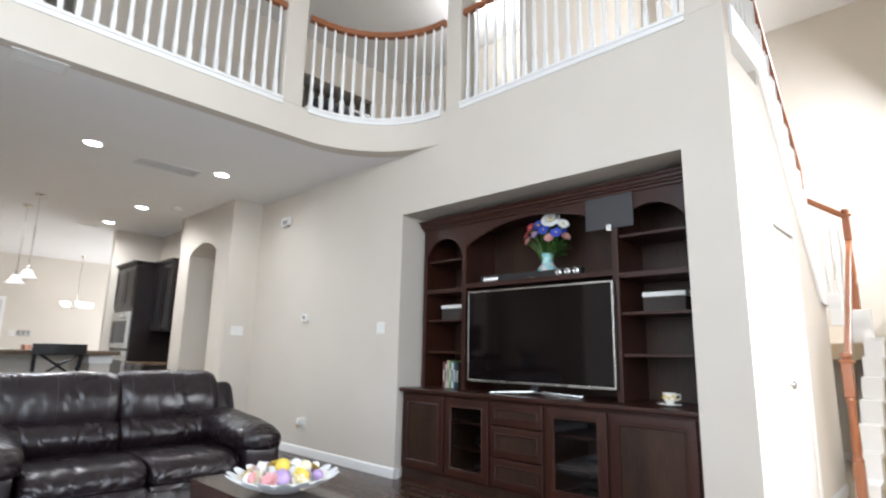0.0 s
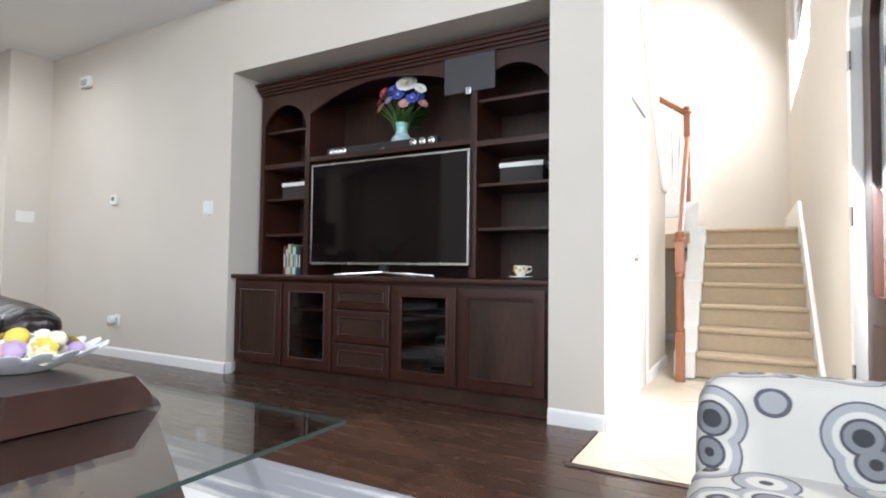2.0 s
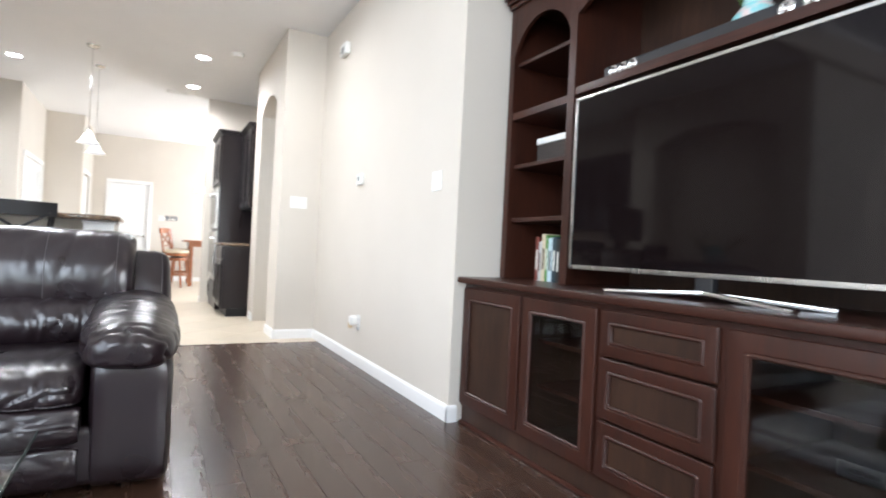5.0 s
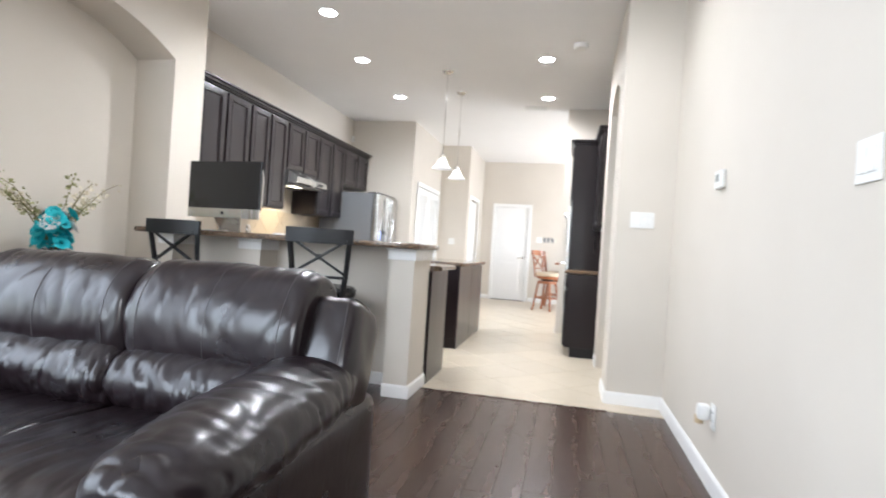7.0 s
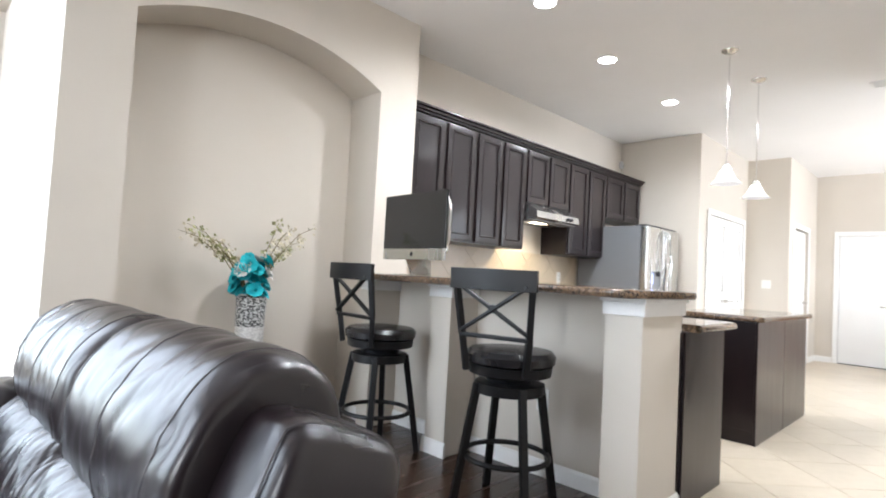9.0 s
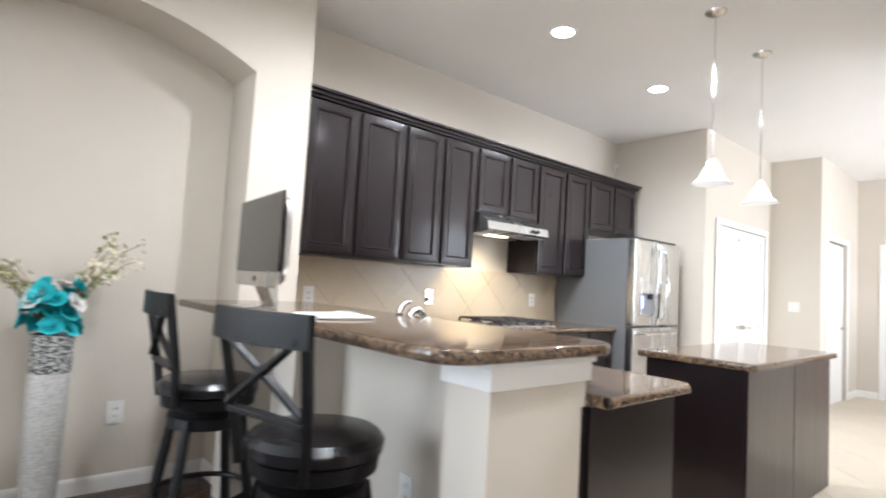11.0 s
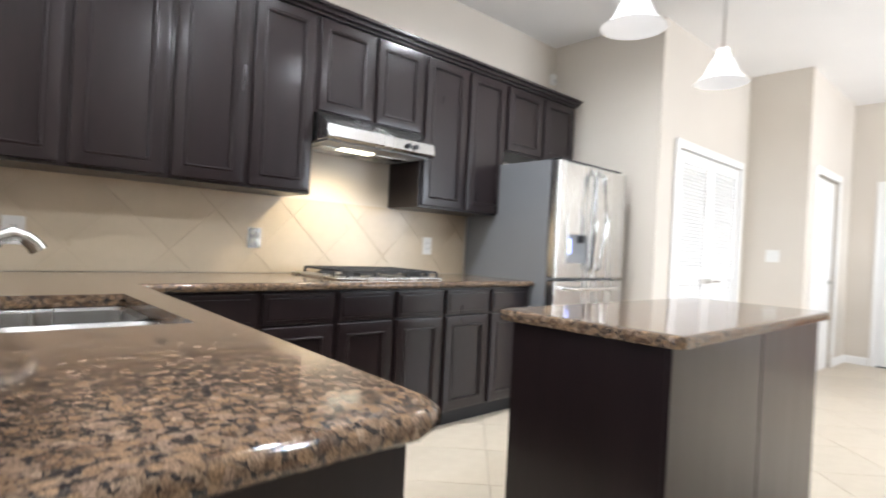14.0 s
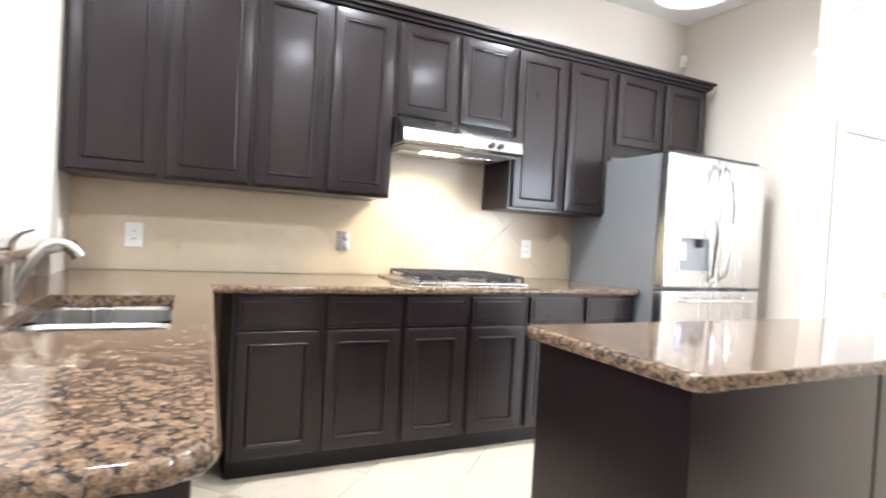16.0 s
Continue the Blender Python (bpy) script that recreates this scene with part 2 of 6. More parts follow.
HOOD_LED = glow("hood_lamp_lens", (1, 0.86, 0.6), 4)
FROST = glow("frosted_shade", (1, 0.97, 0.92), 0.25)
BULB = glow("lit_bulb_shade", (1, 0.93, 0.82), 6)

# ---- mesh helpers ----
def bm_box(bm, x0, y0, z0, x1, y1, z1, bevel=0.0, seg=2):
    """Adds a box between two corners; rounds its edges by bevel."""
    tmp = bmesh.new()
    bmesh.ops.create_cube(tmp, size=1)
    s = Matrix.Translation(((x0 + x1) / 2, (y0 + y1) / 2, (z0 + z1) / 2)) @ Matrix.Diagonal((abs(x1 - x0), abs(y1 - y0), abs(z1 - z0), 1))
    bmesh.ops.transform(tmp, matrix=s, verts=tmp.verts)
    if bevel:
        bmesh.ops.bevel(tmp, geom=tmp.edges[:], offset=bevel, segments=seg, affect="EDGES", profile=0.5)
    merge(bm, tmp)
    return bm


def merge(bm, tmp, m=None):
    if m is not None:
        bmesh.ops.transform(tmp, matrix=m, verts=tmp.verts)
    me = bpy.data.meshes.new("tmp")
    tmp.to_mesh(me)
    bm.from_mesh(me)
    bpy.data.meshes.remove(me)
    tmp.free()
    return bm


def box(x0, y0, z0, x1, y1, z1, bevel=0.0, seg=2):
    return bm_box(bmesh.new(), x0, y0, z0, x1, y1, z1, bevel, seg)


def boxes(*rows, bevel=0.0):
    bm = bmesh.new()
    for r in rows:
        bm_box(bm, *r, bevel)
    return bm


def lathe(profile, seg=20, x=0.0, y=0.0, cap=True):
    """A turned body about the vertical through (x, y) from rows of (radius, height)."""
    bm = bmesh.new()
    rings = []
    for r, z in profile:
        rings.append([bm.verts.new((x + r * math.cos(a), y + r * math.sin(a), z)) for a in (2 * math.pi * k / seg for k in range(seg))])
    for a, b in zip(rings, rings[1:]):
        for k in range(seg):
            bm.faces.new((a[k], a[(k + 1) % seg], b[(k + 1) % seg], b[k]))
    if cap:
        bm.faces.new(rings[0][::-1])
        bm.faces.new(rings[-1])
    bmesh.ops.recalc_face_normals(bm, faces=bm.faces)
    return bm


def tube(points, r, seg=10, r_end=None, closed=False):
    """A round bar along a line of points; r may taper to r_end."""
    bm = bmesh.new()
    pts = [Vector(p) for p in points]
    rings = []
    n = len(pts)
    for i, p in enumerate(pts):
        if closed:
            d = (pts[(i + 1) % n] - pts[i - 1]).normalized()
        else:
            d = (pts[min(i + 1, n - 1)] - pts[max(i - 1, 0)]).normalized()
        u = d.cross(Vector((0, 0, 1)))
        u = Vector((1, 0, 0)) if u.length < 1e-3 else u.normalized()
        v = d.cross(u)
        rad = r if r_end is None else r + (r_end - r) * i / max(n - 1, 1)
        rings.append([bm.verts.new(p + rad * (math.cos(a) * u + math.sin(a) * v)) for a in (2 * math.pi * k / seg for k in range(seg))])
    pairs = list(zip(rings, rings[1:])) + ([(rings[-1], rings[0])] if closed else [])
    for a, b in pairs:
        for k in range(seg):
            bm.faces.new((a[k], a[(k + 1) % seg], b[(k + 1) % seg], b[k]))
    if not closed:
        bm.faces.new(rings[0][::-1])
        bm.faces.new(rings[-1])
    bmesh.ops.recalc_face_normals(bm, faces=bm.faces)
    return bm


def bar(p, q, w, d, bevel=0.0):
    """A square bar of w by d from p to q."""
    p, q = Vector(p), Vector(q)
    bm = box(-w / 2, -d / 2, 0, w / 2, d / 2, (q - p).length, bevel)
    turn = (q - p).to_track_quat("Z", "Y").to_matrix().to_4x4()
    bmesh.ops.transform(bm, matrix=Matrix.Translation(p) @ turn, verts=bm.verts)
    return bm


def prism(outline, axis, a, b, bevel=0.0):
    """Extrudes an outline along an axis from a to b. Outline: (x, z) for axis y, (y, z) for x, (x, y) for z."""
    put = {"y": lambda u, v, w: (u, w, v), "x": lambda u, v, w: (w, u, v), "z": lambda u, v, w: (u, v, w)}[axis]
    bm = bmesh.new()
    lo = [bm.verts.new(put(u, v, a)) for u, v in outline]
    hi = [bm.verts.new(put(u, v, b)) for u, v in outline]
    n = len(outline)
    f0, f1 = bm.faces.new(lo), bm.faces.new(hi)
    for k in range(n):
        bm.faces.new((lo[k], lo[(k + 1) % n], hi[(k + 1) % n], hi[k]))
    bmesh.ops.recalc_face_normals(bm, faces=bm.faces)
    if bevel:
        edges = list({e for f in (f0, f1) for e in f.edges})
        bmesh.ops.bevel(bm, geom=edges, offset=bevel, segments=2, affect="EDGES", profile=0.5)
    bmesh.ops.triangulate(bm, faces=[f for f in bm.faces if len(f.verts) > 4])
    return bm


def arc(cx, cy, r, a0, a1, n=12):
    return [(cx + r * math.cos(radians(a0 + (a1 - a0) * k / n)), cy + r * math.sin(radians(a0 + (a1 - a0) * k / n))) for k in range(n + 1)]


def arch_points(u0, u1, spring, rise, n=16):
    """The crown of a segmental arch from (u0, spring) over to (u1, spring)."""
    half = (u1 - u0) / 2
    r = (half * half + rise * rise) / (2 * rise)
    c = spring + rise - r
    a = math.degrees(math.asin(min(half / r, 1)))
    if rise > half:
        a = 180 - a
    return [(u0 + half + r * math.sin(radians(-a + 2 * a * k / n)), c + r * math.cos(radians(-a + 2 * a * k / n))) for k in range(n + 1)]


def mesh_object(name, bm, material, smooth=None):
    me = bpy.data.meshes.new(name)
    bm.to_mesh(me)
    bm.free()
    me.materials.append(material)
    if smooth:
        for p in me.polygons:
            p.use_smooth = True
        me.set_sharp_from_angle(angle=radians(smooth))
    ob = new(name, me)
    if smooth:
        even = ob.modifiers.new("even_shading", "WEIGHTED_NORMAL")
        even.keep_sharp = True
    return ob


def part(name, bm, material, parent, label="", smooth=40):
    """One mesh object under a thing or a part, in the parent's own space."""
    ob = mesh_object(name, bm, material, smooth)
    ob.parent = parent
    if label:
        tagged(ob, label)
    return ob


def thing(name, label, category, x=0.0, y=0.0, z=0.0, rz=0.0, group="", kind=""):
    ob = new(name)
    ob.empty_display_size = 0.1
    ob.matrix_world = pose(x, y, z, 0, 0, rz)
    return tagged(ob, label, category, group, kind)


def solid(name, bm, material, label, category, smooth=40, group="", kind=""):
    return tagged(mesh_object(name, bm, material, smooth), label, category, group, kind)


def structure(name, bm, material, label, category, smooth=30):
    return solid(name, bm, material, label, category, smooth, kind="structure")


def pad_point(p, c, h, puff, power):
    """Where a point of the unit cube lies on a stuffed pad, and its outward direction."""
    n = (abs(p.x) ** power + abs(p.y) ** power + abs(p.z) ** power) ** (1 / power)
    q = p / n
    q *= 1 + puff * (1 - max(abs(q.x), abs(q.y), abs(q.z)) ** 4) * 0.5
    return Vector((c.x + q.x * h.x, c.y + q.y * h.y, c.z + q.z * h.z)), q


def seam_on(x0, y0, z0, x1, y1, z1, puff, power, u, m, radius=0.0022):
    """A raised stitched seam over the front and top of a pad, at u from -1 to 1 along y."""
    c = Vector(((x0 + x1) / 2, (y0 + y1) / 2, (z0 + z1) / 2))
    h = Vector(((x1 - x0) / 2, (y1 - y0) / 2, (z1 - z0) / 2))
    way = [Vector((1, u, s / 6)) for s in range(-4, 7)] + [Vector((s / 6, u, 1)) for s in range(5, -5, -1)]
    pts = []
    for p in way:
        w, q = pad_point(p, c, h, puff, power)
        pts.append(tuple(m @ (w + 0.0015 * q.normalized())))
    return tube(pts, radius, 6)


def cushion(x0, y0, z0, x1, y1, z1, puff=0.12, wrinkle=0.006, seed=0.0, nseg=14, power=4.0, gather=None):
    """A stuffed pad: a rounded box that bulges, with soft folds."""
    bm = bmesh.new()
    bmesh.ops.create_cube(bm, size=2)
    bmesh.ops.subdivide_edges(bm, edges=bm.edges[:], cuts=nseg, use_grid_fill=True)
    c = Vector(((x0 + x1) / 2, (y0 + y1) / 2, (z0 + z1) / 2))
    h = Vector(((x1 - x0) / 2, (y1 - y0) / 2, (z1 - z0) / 2))
    for v in bm.verts:
        p = v.co
        w, q = pad_point(p, c, h, puff, power)
        f = noise.noise(Vector((w.x * 4 + seed, w.y * 9, w.z * 7))) + 0.6 * noise.noise(Vector((w.x * 11, w.y * 26 + seed, w.z * 9)))
        depth = wrinkle * f
        if gather:
            amp, fx, fy, fz = gather
            g = noise.noise(Vector((w.x * fx + seed, w.y * fy, w.z * fz)))
            depth -= amp * (1 - min(abs(g) * 3.2, 1.0)) ** 2
        v.co = w + depth * q.normalized()
    bmesh.ops.recalc_face_normals(bm, faces=bm.faces)
    return bm


def outline(profile, n=56):
    """A closed smooth line of n points through the corners of a profile (u, v)."""
    pts = []
    k = len(profile)
    for i in range(n):
        f = i * k / n
        j, t = int(f), f - int(f)
        a, b, c, d = (Vector(profile[(j + o) % k]) for o in (-1, 0, 1, 2))
        pts.append(0.5 * (2 * b + (c - a) * t + (2 * a - 5 * b + 4 * c - d) * t * t + (3 * b - a - 3 * c + d) * t * t * t))
    return pts


def folds(seed, along, around, depth, slant=0.3, swell=0.004):
    """Soft creases of stuffed leather: along is how many to the metre, slant how far they wander round the pad."""
    def f(y, phi):
        c, s = math.cos(phi) * around, math.sin(phi) * around
        w = y + slant * 0.10 * noise.noise(Vector((c * 1.6, s * 1.6, seed + y * 2)))
        a = noise.noise(Vector((w * along, c + seed, s)))
        b = noise.noise(Vector((w * along * 2.1 + 7, c * 1.7 + seed, s * 1.7)))
        big = noise.noise(Vector((y * 3.5 + seed, c, s)))
        return swell * big - depth * (1 - min(abs(a) * 2.6, 1.0)) ** 2 - 0.4 * depth * (1 - min(abs(b) * 2.8, 1.0)) ** 2 + 0.35 * depth * b
    return f


def stuffed_point(pts, centre, i, y0, y1, power, fold, u):
    """A point of a stuffed roll: outline point i at u from -1 to 1 along it, with rounded ends."""
    s = max(1 - abs(u) ** power, 0.0) ** (1 / power)
    e = (y0 + y1) / 2 + u * (y1 - y0) / 2
    d = pts[i] - centre
    phi = 2 * math.pi * i / len(pts)
    tuck = 1 + 1.2 * max(abs(u) - 0.75, 0) * 4
    p = centre + d * s + d.normalized() * fold(e, phi) * min(tuck, 1.8) * min(s * 2, 1)
    return Vector((p.x, e, p.y))


def stuffed(profile, y0, y1, power, fold, n=80, m=56):
    """A stuffed leather roll: a profile (x, z) drawn along y, with rounded ends and folds."""
    pts = outline(profile, m)
    centre = sum(pts, Vector((0, 0))) / m
    bm = bmesh.new()
    rows = []
    for j in range(n + 1):
        u = math.sin((j / n - 0.5) * math.pi * 0.985) / math.sin(0.4925 * math.pi)
        u = 0.45 * u + 0.55 * (2 * j / n - 1)
        rows.append([bm.verts.new(stuffed_point(pts, centre, i, y0, y1, power, fold, u)) for i in range(m)])
    for a, b in zip(rows[1:-1], rows[2:-1]):
        for i in range(m):
            bm.faces.new((a[i], a[(i + 1) % m], b[(i + 1) % m], b[i]))
    for row, way in ((rows[1], 1), (rows[-2], -1)):
        tip = bm.verts.new(sum((v.co for v in row), Vector()) / m)
        for i in range(m):
            bm.faces.new((row[i], row[(i + 1) % m], tip))
    for row in (rows[0], rows[-1]):
        for v in row:
            bm.verts.remove(v)
    bmesh.ops.recalc_face_normals(bm, faces=bm.faces)
    return bm


def seam_round(profile, y0, y1, power, fold, u, a, b, m=56):
    """A stitched seam round part of a stuffed roll, at u along it, from a to b of the outline."""
    pts = outline(profile, m)
    centre = sum(pts, Vector((0, 0))) / m
    return tube([tuple(stuffed_point(pts, centre, i, y0, y1, power, fold, u)) for i in range(int(a * m), int(b * m))], 0.002, 6)


def seam_along(profile, y0, y1, power, fold, a, m=56):
    """A stitched seam along a stuffed roll, at a of its outline."""
    pts = outline(profile, m)
    centre = sum(pts, Vector((0, 0))) / m
    return tube([tuple(stuffed_point(pts, centre, int(a * m), y0, y1, power, fold, k / 40 - 1)) for k in range(3, 78)], 0.002, 6)


def clip(poly, x0, y0, x1, y1):
    """Cuts a convex outline to a rectangle."""
    for ax, lim, keep in ((0, x0, 1), (0, x1, -1), (1, y0, 1), (1, y1, -1)):
        out = []
        for k in range(len(poly)):
            p, q = poly[k - 1], poly[k]
            dp, dq = (p[ax] - lim) * keep, (q[ax] - lim) * keep
            if (dp >= 0) != (dq >= 0):
                f = dp / (dp - dq)
                out.append((p[0] + f * (q[0] - p[0]), p[1] + f * (q[1] - p[1])))
            if dq >= 0:
                out.append(q)
        poly = out
        if not poly:
            break
    return poly


def ring(x0, x1, z0, z1, w, ya, yb, bevel=0.0):
    """A flat rectangular frame of width w in x-z, between ya and yb, in one piece."""
    bm = bmesh.new()
    loops = []
    for y in (ya, yb):
        for d in (0, w):
            loops.append([bm.verts.new((x, y, z)) for x, z in ((x0 + d, z0 + d), (x1 - d, z0 + d), (x1 - d, z1 - d), (x0 + d, z1 - d))])
    oa, ia, ob, ib = loops
    for p, q in ((oa, ia), (ob, ib), (oa, ob), (ia, ib)):
        for k in range(4):
            bm.faces.new((p[k], p[(k + 1) % 4], q[(k + 1) % 4], q[k]))
    bmesh.ops.recalc_face_normals(bm, faces=bm.faces)
    if bevel:
        bmesh.ops.bevel(bm, geom=bm.edges[:], offset=bevel, segments=1, affect="EDGES", profile=0.5)
    return bm

# ---- the large structure ----
YT = 3.44      # face of the media wall
YH = 3.05      # face of the hall wall
YA = -0.42     # face of the alcove wall
YK = -0.83     # kitchen's back wall
XE = 0.34      # entry's outer wall
XW = -14.55    # far wall with the white door
C1, F2, C2 = 3.05, 3.38, 6.1
XB = -4.2      # edge of the upper floor

# floors: bases; boards and tiles are laid on them at the end
structure("floor_living", box(-6.42, -3.1, -0.12, 1.4, 4.3, -0.012), SUBFLOOR, "dark base under the living room boards", "floor")
structure("floor_kitchen", box(-14.9, -1.2, -0.12, -6.42, 6.2, -0.012), GROUT, "cream grout base under the kitchen tiles", "floor")
structure("floor_entry", box(-2.6, 4.3, -0.12, 1.4, 9.6, -0.012), GROUT, "cream grout base under the entry tiles", "floor")

# media wall with the niche
structure("wall_media", boxes((-6.65, YT, 0, -3.80, YT + 0.72, C1), (-3.80, YT, 2.44, -1.13, YT + 0.72, C1), (-1.13, YT, 0, -0.82, YT + 0.72, C1)), WALL, "beige painted wall with a deep media niche", "wall")
structure("wall_media_upper", boxes((-3.25, YT, C1, -0.82, YT + 0.12, F2 - 0.02)), WALL, "beige painted band below the balcony railing", "wall")
structure("wall_niche_back", box(-3.9, YT + 0.72, 0, -1.0, YT + 0.8, C1), WALL, "beige back wall of the media niche", "wall")
structure("column_1", box(-1.05, YT, F2 - 0.02, -0.82, YT + 0.23, C2, 0.012), WALL, "beige painted column at the stair head", "column")
structure("column_2", box(-3.25, YT, F2 - 0.02, -3.06, YT + 0.2, C2, 0.012), WALL, "beige painted column between two balcony railings", "column")
structure("column_3", box(XB - 0.2, 2.28, F2 - 0.02, XB, 2.49, C2, 0.012), WALL, "beige painted column between two balcony railings", "column")

# rounded fascia of the upper floor
curve = [(XB, -3.1), (XB, 2.49)] + arc(-3.25, 2.49, 0.95, 180, 90, 20)[1:]
inner = [(x, y) for x, y in curve]
fascia = bmesh.new()
lo = [fascia.verts.new((x, y, C1 - 0.002)) for x, y in inner]
hi = [fascia.verts.new((x, y, F2 - 0.02)) for x, y in inner]
bo = [fascia.verts.new((x - 0.12, y + (0.12 if k > 1 else 0), C1 - 0.002)) for k, (x, y) in enumerate(inner)]
to = [fascia.verts.new((x - 0.12, y + (0.12 if k > 1 else 0), F2 - 0.02)) for k, (x, y) in enumerate(inner)]
for k in range(len(inner) - 1):
    for a, b in ((lo, hi), (hi, to), (to, bo), (bo, lo)):
        fascia.faces.new((a[k], a[k + 1], b[k + 1], b[k]))
bmesh.ops.recalc_face_normals(fascia, faces=fascia.faces)
structure("wall_balcony_edge", fascia, WALL, "beige curved fascia of the upper floor", "wall", 60)

low = [(XW - 0.3, -3.1), (XB - 0.1, -3.1), (XB - 0.1, 2.49)] + [(x - 0.05, y + 0.05) for x, y in arc(-3.25, 2.49, 0.95, 178, 92, 16)] + [(-3.25, YT + 0.3), (-6.7, YT + 0.3), (-6.7, 6.2), (XW - 0.3, 6.2)]
structure("ceiling_low", prism(low, "z", C1, C1 + 0.1), CEIL, "white textured ceiling over sofa and kitchen", "ceiling")
structure("floor_upper", boxes((-8.4, -3.1, C1 + 0.12, XB - 0.13, YT + 0.5, F2), (-8.4, YT + 0.5, C1 + 0.12, -2.3, 6.4, F2), (-4.3, YT + 0.13, C1 + 0.12, -1.9, YT + 0.5, F2)), CARPET, "beige carpeted upper floor", "floor")
structure("ceiling_high", box(-8.6, -3.3, C2, 1.6, 9.8, C2 + 0.12), CEIL, "high white ceiling of the two-storey room", "ceiling")

# upper hall's back walls
structure("wall_upper_north", boxes((-8.4, 6.3, F2, -2.3, 6.42, C2)), WALL, "beige upper hall wall", "wall")
structure("wall_upper_west", boxes((-7.2, -3.1, F2, -7.08, 0.2, C2), (-7.2, 0.2, F2 + 2.1, -7.08, 1.1, C2), (-7.2, 1.1, F2, -7.08, 3.9, C2), (-7.2, 3.9, F2 + 2.1, -7.08, 5.6, C2), (-7.2, 5.6, F2, -7.08, 6.3, C2)), WALL, "beige upper hall wall with a doorway", "wall")
structure("wall_upper_room", box(-8.6, -3.1, F2, -8.48, 6.4, C2), WALL, "beige wall of an upper room", "wall")

# hall wall with the arched opening
ax0, ax1 = -7.95, -7.08
hall = [(-6.65, 0), (-6.65, C1), (-8.22, C1), (-8.22, 0), (ax0, 0)] + arch_points(ax0, ax1, 2.43, 0.14) + [(ax1, 0)]
structure("wall_hall", prism(hall, "y", YH, YH + 0.39), WALL, "beige wall with an arched opening", "wall")
structure("wall_passage", boxes((-8.22, 4.7, 0, -6.65, 4.8, C1), (-6.78, YH + 0.39, 0, -6.65, 4.7, C1), (-8.34, YH, 0, -8.22, 4.8, C1)), WALL, "beige passage walls behind the arch", "wall")
structure("wall_oven_recess", boxes((-10.05, 3.36, 0, -8.34, 3.46, C1)), WALL, "beige wall behind the oven cabinets", "wall")
structure("wall_nook_side", boxes((-10.17, 2.62, 0, -10.05, 6.0, C1)), WALL, "beige wall end beside the oven cabinets", "wall")
structure("wall_nook_north", boxes((XW, 5.8, 0, -14.0, 5.95, C1), (-14.0, 5.8, 0, -10.8, 5.95, 0.6), (-14.0, 5.8, 2.6, -10.8, 5.95, C1), (-10.8, 5.8, 0, -10.17, 5.95, C1)), WALL, "beige dining nook wall with a wide window", "wall")
structure("wall_west", boxes((XW - 0.15, 0.8, 0, XW, 1.12, C1), (XW - 0.15, 1.12, 2.06, XW, 1.84, C1), (XW - 0.15, 1.84, 0, XW, 5.95, C1), (XW - 0.45, 0.8, 0, XW - 0.38, 2.2, C1), (XW - 0.15, -0.6, 0, XW, 0.68, C1)), WALL, "beige far wall with a white door", "wall")
structure("wall_pantry_west", boxes((-13.04, 0.68, 0, -12.76, 0.8, C1), (-13.95, 0.68, 2.06, -13.04, 0.8, C1), (XW, 0.68, 0, -13.95, 0.8, C1), (XW, -0.6, 0, -12.88, -0.5, C1)), WALL, "beige wall with a door to a side room", "wall")
structure("wall_pantry_step", boxes((-12.88, -0.6, 0, -12.76, 0.68, C1)), WALL, "beige wall end with a light switch", "wall")
structure("wall_pantry_front", boxes((-11.15, 0.12, 0, -10.94, 0.24, C1), (-12.55, 0.12, 2.06, -11.15, 0.24, C1), (-12.76, 0.12, 0, -12.55, 0.24, C1)), WALL, "beige wall around louvred pantry doors", "wall")
structure("wall_pantry_side", boxes((-10.94, YK, 0, -10.82, 0.24, C1)), WALL, "beige pantry side wall beside the refrigerator", "wall")
structure("wall_kitchen_south", boxes((-11.0, YK - 0.14, 0, -6.575, YK, C1)), WALL, "beige kitchen back wall", "wall")

# alcove wall
alc = [(-6.575, 0), (-6.575, C1), (-4.27, C1), (-4.27, 0), (-4.58, 0)] + arch_points(-6.22, -4.58, 2.42, 0.195)[::-1] + [(-6.22, 0)]
structure("wall_alcove", prism(alc, "y", YA - 0.36, YA), WALL, "beige wall with a shallow arched alcove", "wall")
structure("wall_alcove_back", box(-6.575, YA - 0.5, 0, -4.27, YA - 0.362, C1), WALL, "beige back of the arched alcove", "wall")
structure("wall_corner_south", box(-4.39, -3.1, 0, -4.27, YA - 0.5, C1), WALL, "beige wall beside the tall windows", "wall")

# living room behind the walker, with tall windows
structure("wall_south", boxes((-4.47, -3.1, 0, -3.6, -2.98, C2), (-3.6, -3.1, 0, 0.2, -2.98, 0.5), (-3.6, -3.1, 4.7, 0.2, -2.98, C2), (0.2, -3.1, 0, 1.4, -2.98, C2), (-1.8, -3.1, 0.5, -1.6, -2.98, 4.7)), WALL, "beige wall with tall windows", "wall")
structure("wall_living_east", boxes((1.28, -2.98, 0, 1.4, -2.1, C2), (1.28, -2.1, 0, 1.4, 0.9, 0.5), (1.28, -2.1, 4.3, 1.4, 0.9, C2), (1.28, 0.9, 0, 1.4, 2.2, C2), (XE + 0.12, 2.08, 0, 1.28, 2.2, C2)), WALL, "beige side wall of the living room", "wall")
